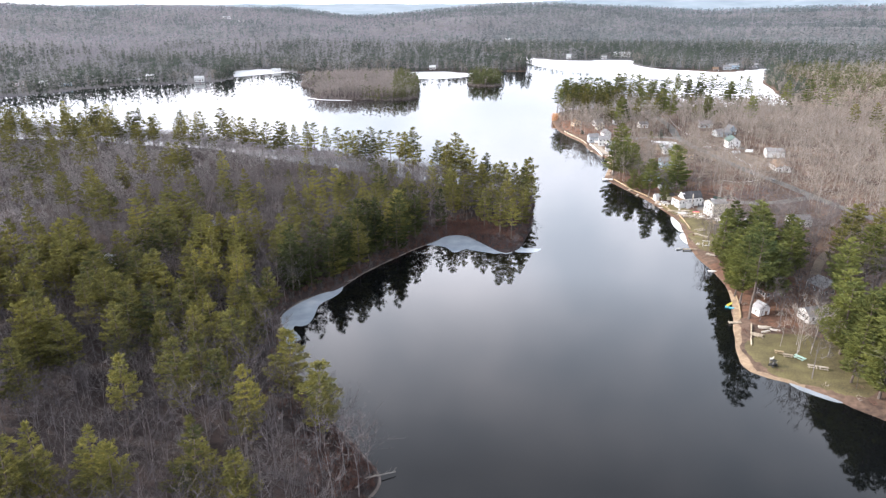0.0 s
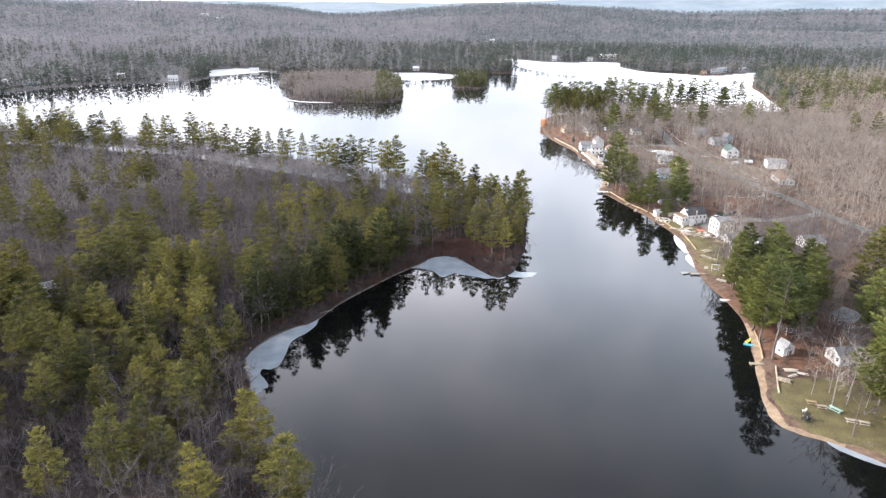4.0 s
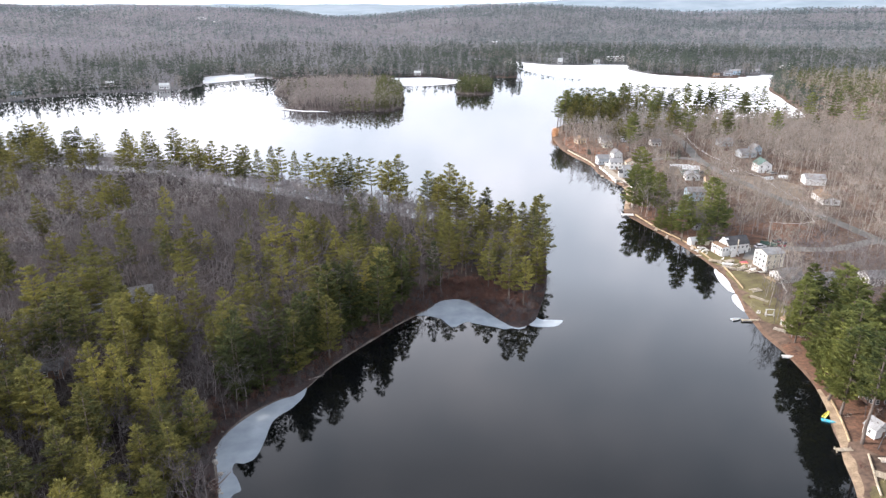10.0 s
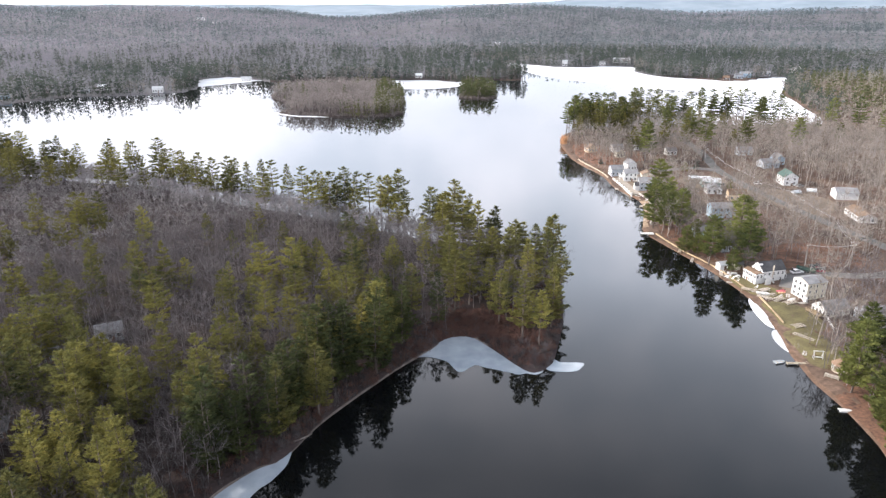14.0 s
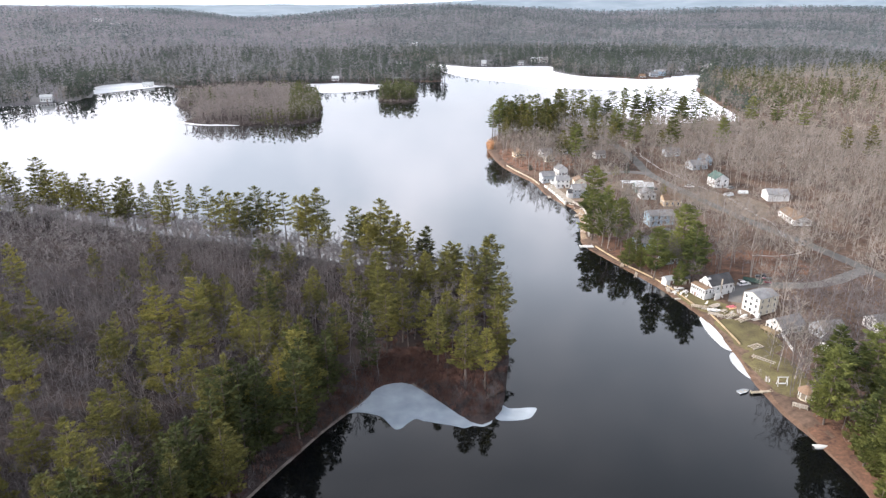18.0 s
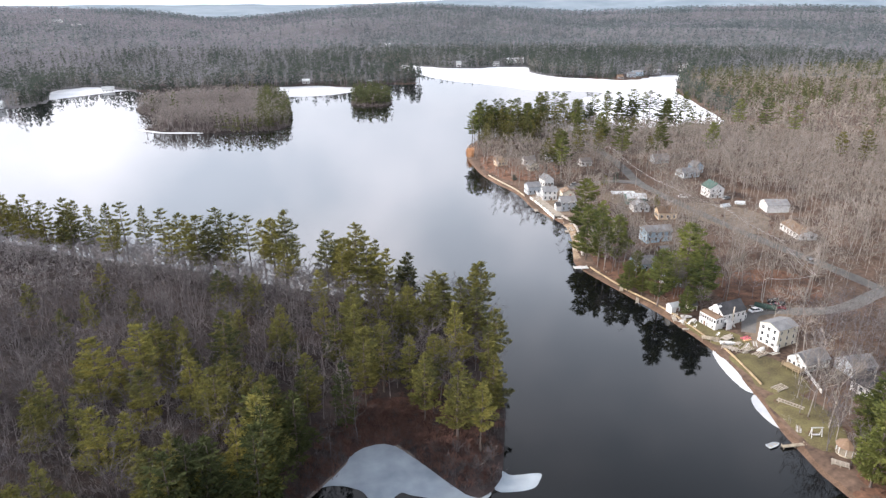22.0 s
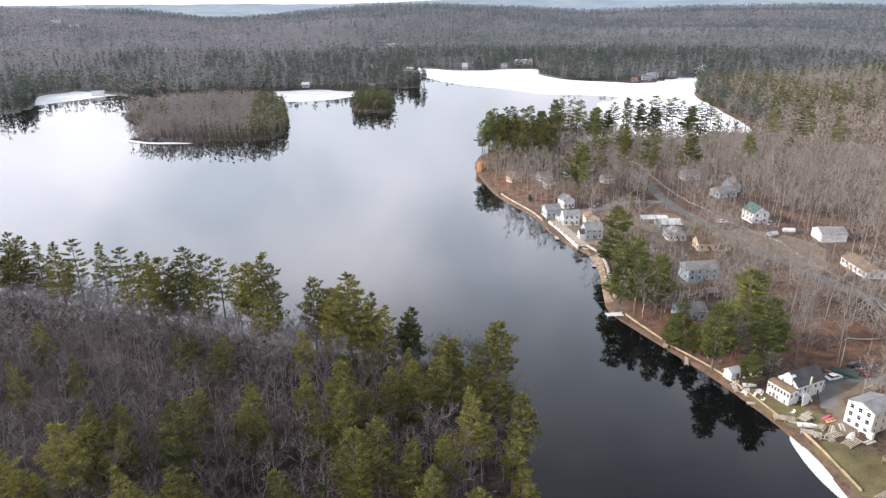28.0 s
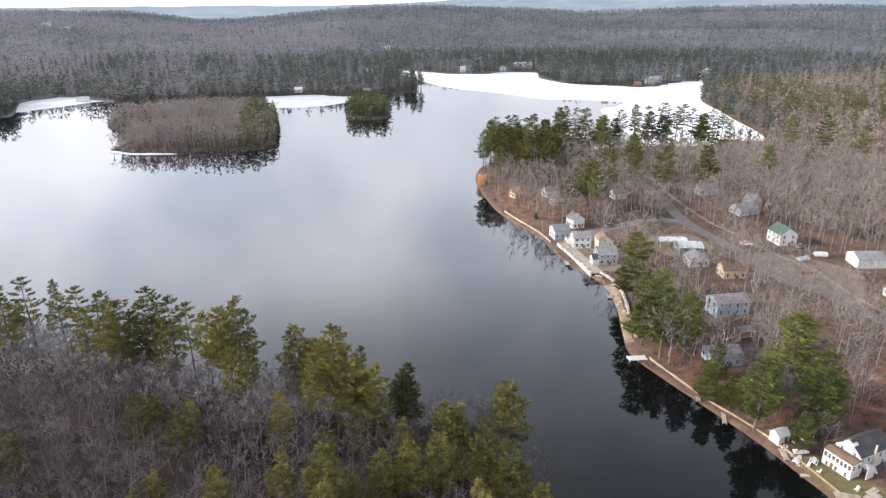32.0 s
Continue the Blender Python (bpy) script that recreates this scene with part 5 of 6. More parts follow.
part("porch_box", block(-8.2, -6.7, -5.0, -3.7, -0.6, 1.9, 0.03), M["white"], house_b)

# The small gabled house with a raised wooden deck.
house_c = site("cottage", 135.6, 267.5, 12, "white gabled cottage with grey roof and raised wooden deck")
wing(house_c, -5.5, 6.5, -3.6, 3.6, -0.6, 3.2, 2.6, M["white"], M["roof_grey"], "x", [("x-", (1.2,), 4, 0.9, 1.7), ("x-", (4.2,), 1, 0.9, 0.9), ("y-", (1.3,), 4, 0.9, 1.2)])
house_c.scale = (0.78, 0.8, 0.82)
deck(house_c, -9.0, -5.6, -3.6, 3.2, 1.3, 4)

# The row of white cottages on their terrace.
terrace = tagged(new("terrace_wall"), "white walled terrace before the lakeside cottages", "terrace")
terrace.matrix_basis = pose(118.2, 428, 0, 0, 0, 0)
for k in range(8):
    part("wall_panel", block(-0.2, 0.25, -17 + 4.2 * k, -13 + 4.2 * k, -0.3, 1.75, 0.03), M["trim" if k % 3 else "concrete"], terrace)
    part("post", block(-0.35, 0.35, -17.2 + 4.2 * k, -16.8 + 4.2 * k, -0.3, 2.2, 0.03), M["trim"], terrace)
part("paving", block(0.25, 5, -17, 16.5, 1.0, 1.5), M["concrete"], terrace)
h1 = cottage(126.5, 440, 7.6, 7.4, 4.8, 2.0, -10, "white", "roof_grey", "two-storey white cottage with pale grey roof", wins=(("x-", (1.0, 3.6), 3, 1.0, 1.3), ("y-", (1.0, 3.6), 3, 0.9, 1.2)))
deck(h1, -6.6, -3.9, -3.6, 3.6, 2.4, 3, True, M["trim"])
h2 = cottage(128.4, 420.5, 8, 6.8, 4.6, 2.6, -6, "greywall", "roof_grey", "blue-grey gabled lake cottage with tall windows", wins=(("x-", (1.0, 3.7), 3, 1.0, 1.5), ("y-", (1.0, 3.6), 3, 0.9, 1.2)), stack=True)
wing(h2, -6.4, -4.05, -3.0, 1.0, -0.6, 3.0, 1.5, M["white"], M["roof_dark"], "x", [("x-", (1.4,), 2, 0.9, 1.3)])
cottage(134, 463, 6, 6.5, 4.4, 2.4, 8, "white", "roof_grey", "small white gabled cottage with grey roof", along="y")
cottage(122.5, 453, 7.5, 7, 4.2, 2.0, 0, "greywall", "roof_grey", "grey cottage beside the sandy shore")
cottage(133.5, 433, 6.5, 7, 5.6, 1.6, -10, "beige", "roof_brown", "narrow beige cottage behind the white row", along="y")

carport = site("carport", 161.5, 428.5, -14, "open carport with white metal roof", "carport")
gable_roof(carport, -5.5, 5.5, -2.6, 2.6, 2.7, 0.5, M["roof_white"])
for x in (-5.2, 0, 5.2):
    for y in (-2.4, 2.4):
        part("post", block(x - 0.1, x + 0.1, y - 0.1, y + 0.1, -0.5, 2.75), M["trim"], carport)
cottage(164, 420, 10, 7.5, 3.3, 1.6, -14, "greenwall", "roof_white", "dark green cottage with pale metal roof")
cottage(160.5, 409, 8, 7, 3.2, 1.8, -10, "white", "roof_grey", "low white cottage with grey shingle roof", along="y")
cottage(166.5, 395.5, 9, 7, 3.6, 2.2, -12, "tan", "roof_brown", "tan cottage with brown shingle roof", along="x")
cottage(146.5, 369, 12, 7.5, 5.0, 1.8, -4, "bluewall", "roof_grey", "pale blue two-storey house with grey roof", wins=(("x-", (1.0, 3.4), 2, 0.9, 1.2), ("y-", (1.0, 3.4), 4, 0.9, 1.2)))
cottage(126.5, 342, 9, 7.5, 3.4, 2.0, -8, "bluewall", "roof_grey", "pale grey-blue cottage among lakeside trees")
cottage(141, 353, 4, 3, 2.4, 1.1, 0, "brownwall", "roof_grey", "small weathered wooden shed in the yard", name="shed", wins=(), category="shed")
cottage(129, 326, 7, 6, 3.2, 1.8, 0, "greywall", "roof_dark", "grey cottage half hidden by pines")
cottage(118.8, 308, 3.4, 2.8, 2.3, 1.0, 10, "white", "roof_white", "small white garden shed beside the shore", name="shed", wins=(), category="shed")
cottage(124.5, 307, 3.2, 3.0, 2.4, 1.2, 5, "beige", "roof_dark", "small beige shed with dark roof", name="shed", wins=(), category="shed")
cottage(206.5, 420, 8, 9.5, 5.2, 2.8, -6, "white", "roof_green", "cream house with green metal roof", along="y", wins=(("x-", (1.0, 3.4), 3, 0.9, 1.2), ("y-", (1.0, 3.4), 2, 0.9, 1.2)))
garage = cottage(220, 391, 11, 9, 3.8, 1.9, -14, "white", "roof_grey", "large white garage with grey metal roof", name="garage", wins=(), door=None, category="garage")
for y in (-2.2, 2.2):
    part("garage_door", block(-5.57, -5.503, y - 1.5, y + 1.5, 0.0, 2.7), M["trim"], garage)
cottage(207, 359, 8, 17, 3.0, 1.6, -12, "white", "roof_brown", "long white single-storey house with brown roof", along="y", wins=(("x-", (1.0,), 6, 1.1, 1.2), ("y-", (1.0,), 2, 1.0, 1.2)), door=("x-", 1.0))
cottage(216, 458, 11, 8, 3.2, 2.2, 4, "greywall", "roof_grey", "grey ranch house under bare trees")
cottage(226, 466, 6, 7, 4.2, 2.6, 4, "bluewall", "roof_grey", "pale grey gabled house under bare trees", along="y")
cottage(218, 492, 10, 7, 3.4, 2.2, -6, "greywall", "roof_grey", "blue-grey house behind leafless trees")
cottage(124.5, 516, 7, 6, 3.4, 2.2, 14, "tan", "roof_brown", "small tan cottage on the rusty bank", along="y")
cottage(138.5, 497, 6, 6, 3.8, 2.2, 0, "beige", "roof_grey", "cream cottage above the rusty bank", along="y")
cottage(141, 512, 8, 6, 3.4, 2.0, 6, "white", "roof_grey", "white cottage under tall pines")
cottage(158, 516, 8, 7, 3.4, 2.0, -6, "greywall", "roof_grey", "grey cottage beside the wooded lane")
cottage(172, 498, 7, 6, 3.2, 1.8, 0, "white", "roof_grey", "white cottage among tall pines")
cottage(107.5, 178.5, 4.2, 3.2, 2.8, 1.6, 16, "white", "roof_grey", "white gabled boat shed beside the beach", along="y", name="boat_shed", wins=(("x-", (1.0,), 1, 0.7, 0.9),), category="shed")
cottage(117, 191, 7.5, 5, 2.8, 1.6, 4, "brownwall", "roof_brown", "dark brown cottage with white-framed windows")
cottage(136.5, 193, 9, 8, 3.0, 1.8, 10, "brownwall", "roof_grey", "brown house with grey roof under pines", along="y")
cottage(122, 173, 9, 6, 2.8, 1.8, 4, "white", "roof_grey", "low white cottage behind bare trees")
cottage(146, 262, 8, 7, 3.0, 2.2, 0, "greywall", "roof_grey", "grey house behind leafless trees")
cottage(141, 252, 7, 6, 3.2, 2.4, 10, "white", "roof_dark", "white gabled house in leafless trees", along="y")
cottage(165, 262, 9, 7, 3.2, 2.0, 0, "white", "roof_grey", "white house beside the back road")
# Cabins in the western woods.
cottage(-88, 261, 7, 6, 2.8, 1.8, 25, "greywall", "roof_grey", "grey cabin deep in leafless woods", name="cabin")
cottage(-95, 249, 9, 5, 2.6, 1.4, 20, "brownwall", "roof_grey", "low brown cabin with grey roof in the woods", name="cabin")
cottage(-116, 224, 7, 5, 2.8, 1.6, 30, "white", "roof_white", "white cabin half hidden by pines", name="cabin")
cottage(-95, 214, 8, 6, 2.8, 1.6, 10, "brownwall", "roof_grey", "weathered cabin under pines", name="cabin")
# Houses along the far shores.
for x, y, w, d, h, wall, roof, label in (
        (-468, 800, 14, 9, 4, "white", "roof_grey", "white house on the far western shore"), (-438, 800, 10, 8, 5, "white", "roof_white", "pale house on the far western shore"),
        (-412, 800, 12, 8, 4, "bluewall", "roof_grey", "pale blue house on the far western shore"), (-389, 842, 12, 9, 4, "white", "roof_grey", "white waterfront house under dark trees"),
        (-338, 862, 11, 9, 5, "white", "roof_white", "white waterfront house with bright roof"), (-274, 852, 13, 9, 5, "white", "roof_white", "white house close to the far water"),
        (-350, 845, 10, 8, 4, "greywall", "roof_grey", "grey house among far shore trees"), (-204, 976, 15, 10, 5.5, "white", "roof_white", "large white house above the ice shelf"),
        (-560, 2060, 26, 12, 6, "white", "roof_white", "pale farmhouse on the distant hillside"), (-500, 1990, 24, 12, 5, "white", "roof_grey", "pale barn on the distant hillside"),
        (357, 1190, 34, 14, 7, "white", "roof_white", "long white lodge at the head of the bay"), (318, 1165, 12, 9, 5, "white", "roof_grey", "white cottage at the head of the bay"),
        (256, 1158, 9, 9, 7, "white", "roof_white", "tall white cottage on the far bay"), (442, 958, 12, 9, 5, "greywall", "roof_grey", "grey house on the conifer point"),
        (458, 972, 16, 10, 6, "bluewall", "roof_grey", "pale house on the conifer point"), (420, 947, 9, 8, 4, "brownwall", "roof_brown", "brown cottage on the conifer point"),
        (500, 995, 10, 8, 4, "greywall", "roof_grey", "small grey house by the frozen bay"), (548, 1010, 10, 10, 8, "white", "roof_white", "tall white house by the frozen bay"),
        (575, 1035, 10, 10, 8, "white", "roof_grey", "white house behind the frozen bay"), (203, 1560, 14, 9, 5, "white", "roof_white", "pale house in the distant woods"),
        (124, 1190, 12, 9, 5, "white", "roof_grey", "white cottage at the narrows"), (20, 985, 10, 8, 4, "white", "roof_white", "white cottage behind the ice shelf"), (95, 962, 9, 7, 4, "brownwall", "roof_grey", "small cottage on the wooded spit")):
    cottage(x, y, w * 0.82, d * 0.85, h * 0.85, 2.2, 8 if x < 0 else -10, wall, roof, label, wins=(("y-", (1.0,), 4, 1.2, 1.5),), name="shore_house")


# ---- ground cover by the houses ----
def drape(name, outline, mat, label, category="ground", lift=0.06, rings=7, steps=4, wild=0.3, kind="structure"):
    """A thin cover that follows the ground inside an outline."""
    line = ragged(curve(outline, steps, True), wild, len(outline))
    c = line.mean(0)
    n = len(line)
    pts = np.vstack([c + (line - c) * f for f in np.linspace(1, 0.04, rings)])
    z = sample(GZ, pts) + lift
    z[:n] -= lift + 0.05
    f = [[r * n + k, r * n + (k + 1) % n, (r + 1) * n + (k + 1) % n, (r + 1) * n + k] for r in range(rings - 1) for k in range(n)]
    me = mesh_of(name, np.column_stack([pts, z]), f, [mat], smooth=True)
    ob = new(name, me)
    bm = bmesh.new()
    bm.from_mesh(me)
    bmesh.ops.recalc_face_normals(bm, faces=bm.faces[:])
    if sum(fc.normal.z for fc in bm.faces) < 0:
        bmesh.ops.reverse_faces(bm, faces=bm.faces[:])
    bm.to_mesh(me)
    bm.free()
    return tagged(ob, label, category, kind=kind)


def ribbon(name, line, left, right, mat, label, category, lift=0.07, across=5, kind="structure", uneven=0.0):
    """A strip along a line on the plan, from left to right metres beside it, laid on the ground."""
    line = np.asarray(line, float)
    d = np.gradient(line, axis=0)
    d /= np.linalg.norm(d, axis=1)[:, None]
    side = np.stack([-d[:, 1], d[:, 0]], 1)
    offs = np.linspace(left, right, across)
    n = len(line)
    jag = np.random.default_rng(n).normal(0, 1, n + 8)
    jag = np.convolve(jag, np.ones(3) / 3, "same")[4:4 + n] * uneven
    pts = np.concatenate([line + side * (o + (jag * np.sign(right - left) * k / (across - 1))[:, None]) for k, o in enumerate(offs)])
    z = sample(GZ, pts) + lift
    z[:n] -= 0.02
    z[-n:] -= lift + 0.03
    f = [[r * n + k, r * n + k + 1, (r + 1) * n + k + 1, (r + 1) * n + k] for r in range(across - 1) for k in range(n - 1)]
    me = mesh_of(name, np.column_stack([pts, z]), f, [mat], smooth=True)
    bm = bmesh.new()
    bm.from_mesh(me)
    bmesh.ops.recalc_face_normals(bm, faces=bm.faces[:])
    if sum(fc.normal.z for fc in bm.faces) < 0:
        bmesh.ops.reverse_faces(bm, faces=bm.faces[:])
    bm.to_mesh(me)
    bm.free()
    return tagged(new(name, me), label, category, kind=kind)


EAST_LINE = curve(EAST, 6)


def shore_between(y0, y1):
    k = EAST_LINE[(EAST_LINE[:, 0] < 160) & (EAST_LINE[:, 1] > y0) & (EAST_LINE[:, 1] < y1)]
    return k[np.argsort(k[:, 1])]


ribbon("beach", shore_between(137, 200), 0.4, -2.1, M["sand"], "pale tan sandy beach below the lawn", "beach", uneven=0.9)
ribbon("beach", shore_between(198, 262), 0.4, -1.5, M["wetsand"], "reddish sandy shore strewn with needles", "beach", 0.06, uneven=0.9)
ribbon("beach", shore_between(258, 362), 0.4, -1.4, M["wetsand"], "narrow sandy shore below the timber wall", "beach", 0.08, uneven=0.9)
ribbon("beach", shore_between(360, 404), 0.6, -2.8, M["sand"], "bright sandy shore below the stone wall", "beach", 0.06, uneven=0.9)
ribbon("beach", shore_between(403, 500), 0.5, -1.9, M["wetsand"], "narrow stony shore by the white cottages", "beach", 0.06, uneven=0.9)
ribbon("beach", shore_between(496, 556), 0.4, -1.5, M["wetsand"], "thin sandy rim below the rusty bank", "beach", 0.06, uneven=0.9)
ribbon("road", curve(ROAD, 6), -3.1, 3.1, M["asphalt"], "worn grey asphalt lane through the woods", "road", 0.10)
ribbon("road", curve(LANE, 6), -3.0, 3.0, M["asphalt"], "short asphalt lane to the cottages", "road", 0.13)
ribbon("road", curve(LANE_A, 6), -2.6, 2.6, M["asphalt"], "grey drive between the lake houses", "road", 0.13)
ribbon("road", curve(LANE_S, 6), -1.8, 1.8, M["gravel"], "gravel track to the southern cottages", "road", 0.10)
drape("lawn", LAWN, M["lawn"], "patchy green winter lawn above the beach", "lawn", 0.10)
drape("lawn", LAWN_A, M["lawn"], "green strip of lawn before the white house", "lawn", 0.11)
drape("lawn", LAWN_C, M["lawn"], "yellow-green lawn behind the timber wall", "lawn", 0.12)
drape("lawn", [(115, 258), (113, 248), (112, 236), (118, 234), (124, 240), (126, 250), (122, 258)], M["lawn"], "mossy lawn round the small pavilion", "lawn", 0.09)
drape("needle_bed", [(111, 357), (110, 340), (113, 330), (117, 318), (121, 310), (133, 312), (137, 328), (132, 345), (124, 356), (117, 366)], M["needlebed"], "rust-coloured fallen needles under pines", "ground", 0.07)
drape("needle_bed", [(112, 530), (111, 508), (113, 488), (119, 474), (135, 476), (152, 484), (156, 505), (140, 528), (122, 545)], M["needlebed"], "rust-coloured leaves on the wooded bank", "ground", 0.07)
drape("needle_bed", [(108, 222), (107, 205), (103, 186), (101, 172), (110, 168), (124, 170), (134, 186), (136, 205), (128, 222), (116, 230)], M["needlebed"], "orange-brown needles under the shoreline pines", "ground", 0.07)
drape("needle_bed", [(140, 306), (138, 318), (150, 330), (172, 330), (180, 312), (166, 300), (150, 303)], M["needlebed"], "reddish leaves beside the drive", "ground", 0.07)
drape("gravel_yard", [(131, 288), (140, 292), (152, 293), (156, 300), (148, 303), (138, 303), (140, 300), (137, 291), (128, 284), (126, 279), (131, 277), (136, 286)], M["gravel"], "bare gravel yard between the lake houses", "ground", 0.10)
drape("gravel_yard", [(176, 410), (180, 380), (190, 362), (204, 372), (212, 384), (206, 400), (192, 412)], M["gravel"], "open bare lot of trodden earth", "ground", 0.08)
drape("gravel_yard", [(150, 432), (156, 418), (170, 412), (178, 424), (176, 440), (160, 440)], M["gravel"], "gravel yard round the carport", "ground", 0.08)
drape("gravel_yard", [(118.5, 446), (118.5, 426), (120, 412), (134, 410), (136, 430), (138, 450), (128, 462)], M["gravel"], "pale yard between the white cottages", "ground", 0.09)
drape("brush_bank", [(4, 262), (8, 258), (14, 263), (22, 262), (28, 252), (36, 244), (40, 246), (40, 262), (30, 276), (14, 278)], M["rust"], "red-brown brush bank behind the cove ice", "ground", 0.05)
WEST_LINE = curve(WEST, 6)
wkeep = WEST_LINE[(WEST_LINE[:, 1] > 100) & (WEST_LINE[:, 1] < 262) & (WEST_LINE[:, 0] < 24)]
ribbon("shore_rim", wkeep, -0.2, 0.6, M["rim"], "pale stony rim along the wooded shore", "shore", 0.05, 3)


# ---- walls, docks and steps along the shore ----
def wall_run(name, line, inland, high, mat, label, wide=0.45, piece=3.0):
    root = tagged(new(name), label, "wall")
    line = np.asarray(line, float)
    d = np.gradient(line, axis=0)
    d /= np.linalg.norm(d, axis=1)[:, None]
    line = line + np.stack([d[:, 1], -d[:, 0]], 1) * inland
    run = np.r_[0, np.cumsum(np.hypot(*np.diff(line, axis=0).T))]
    g = np.random.default_rng(int(run[-1]))
    count = max(1, int(run[-1] / piece))
    for k in range(count):
        a = np.array([np.interp(run[-1] * k / count, run, line[:, i]) for i in (0, 1)])
        b = np.array([np.interp(run[-1] * (k + 0.97) / count, run, line[:, i]) for i in (0, 1)])
        mid, ang, ln = (a + b) / 2, math.atan2(*(b - a)[::-1]), np.linalg.norm(b - a)
        ob = part("wall_block", block(-ln / 2, ln / 2, -wide / 2, wide / 2, -0.8, high * g.uniform(0.85, 1.1), 0.04), mat, root)
        ob.matrix_basis = pose(mid[0], mid[1], gz(*mid), 0, 0, math.degrees(ang))
    return root


wall_run("timber_wall", shore_between(262, 284), 3.4, 0.7, M["newwood"], "long tan timber retaining wall above the ice", 0.3)
wall_run("timber_wall", shore_between(288, 330), 2.4, 0.5, M["newwood"], "tan timber retaining wall along the sandy shore", 0.3)
wall_run("stone_wall", shore_between(330, 351), 2.8, 0.5, M["newwood"], "weathered timber sea wall below the pines", 0.45)
wall_run("stone_wall", shore_between(362, 412), 3.8, 0.8, M["stone"], "rough field-stone wall above the sand", 0.8, 1.6)
wall_run("stone_wall", shore_between(446, 496), 2.2, 0.7, M["wood"], "weathered timber sea wall by the grey cottage", 0.4)
wall_run("timber_wall", shore_between(176, 196), 1.6, 0.5, M["newwood"], "low timber edging beside the beach", 0.35)
wall_run("timber_wall", shore_between(160, 174), 4.6, 0.4, M["wood"], "weathered log edging above the beach", 0.35)


def dock(x, y, turn, length, wide, label, mat="wood", high=0.55, legs=True):
    root = tagged(new("dock"), label, "dock")
    root.matrix_basis = pose(x, y, max(gz(x, y), 0.0) if not legs else 0.0, 0, 0, turn)
    n = int(length / 0.5)
    for k in range(n):
        part("plank", block(k * 0.5 - length / 2 + 0.03, k * 0.5 - length / 2 + 0.47, -wide / 2, wide / 2, high - 0.07, high), M[mat], root)
    for s in (-1, 1):
        part("beam", block(-length / 2, length / 2, s * wide * 0.42 - 0.06, s * wide * 0.42 + 0.06, high - 0.24, high - 0.075), M[mat], root)
        for e in (-1, 0, 1):
            part("post", block(e * length * 0.46 - 0.08, e * length * 0.46 + 0.08, s * wide * 0.5 - 0.08, s * wide * 0.5 + 0.08, -0.7 if legs else 0.0, high + (0.25 if legs else -0.08)), M[mat], root)
    return root


dock(105.2, 350.5, -8, 5.5, 2.4, "white wooden dock at the water's edge", "trim", 0.8)
dock(99.5, 174.5, -4, 7.5, 1.1, "long grey plank dock across the beach")
dock(109, 239.2, -4, 6.0, 0.9, "narrow weathered dock on the sand")
dock(113.5, 230.5, -42, 3.6, 1.8, "grey dock section pulled ashore", "concrete", 0.5, False)
dock(118, 226.5, -24, 3.0, 2.0, "grey dock section lying on the bank", "concrete", 0.5, False)
dock(99.8, 164.2, -35, 3.4, 2.2, "dock section stored above the beach", "wood", 0.5, False)
dock(119.5, 288, -30, 5.0, 2.0, "weathered dock section on the shore", "wood", 0.9, False)
dock(124, 286.5, 20, 3.6, 2.0, "pale dock section stored on the lawn", "concrete", 0.8, False)
dock(121.5, 281.5, -40, 4.5, 1.6, "dock section leaning among stored timber", "concrete", 0.6, False)
dock(111.2, 329, 60, 4.5, 1.2, "narrow dock lying along the shore", "wood", 0.4, False)
dock(116.8, 303.5, 70, 4.0, 1.2, "plank dock section along the shore", "concrete", 0.4, False)
dock(112.4, 319.5, 60, 5.0, 1.0, "dock section along the timber wall", "concrete", 0.4, False)
dock(117, 392.5, 70, 3.2, 1.6, "dock section on the bright sand", "concrete", 0.4, False)
dock(114.5, 425, 80, 4.0, 1.6, "small dock below the white terrace", "concrete", 0.5, False)


def rails(x, y, turn, length, wide, rungs, label):
    """A bare dock frame: two long rails with rungs."""
    root = tagged(new("dock_section"), label, "dock")
    length, wide, rungs = 0.7 * length, 0.7 * wide, max(4, int(0.7 * rungs))
    root.matrix_basis = pose(x, y, gz(x, y), 0, 0, turn)
    for s in (-1, 1):
        part("rail", block(-length / 2, length / 2, s * wide / 2 - 0.09, s * wide / 2 + 0.09, 0.25, 0.45), M["concrete"], root)
    for k in range(rungs):
        x0 = -length / 2 + length * (k + 0.5) / rungs
        part("rung", block(x0 - 0.1, x0 + 0.1, -wide / 2, wide / 2, 0.46, 0.56), M["concrete"], root)
    for sx in (-0.4, 0.4):
        for s in (-1, 1):
            part("foot", block(sx * length - 0.1, sx * length + 0.1, s * wide / 2 - 0.1, s * wide / 2 + 0.1, -0.1, 0.25), M["wood"], root)


rails(120.8, 259.5, 15, 6, 3, 9, "grey dock frame stored on the lawn edge")
rails(118.5, 252.5, -55, 9, 1.6, 14, "long ladder-like dock frame above the sand")
rails(127.5, 276, 18, 7, 3, 10, "pale dock frame stored before the tall house")
rails(126, 279.5, 10, 5, 2.4, 8, "dock frame stacked beside the tall house")
rails(123.5, 279, -30, 5, 2, 7, "dock frame lying on the lawn")


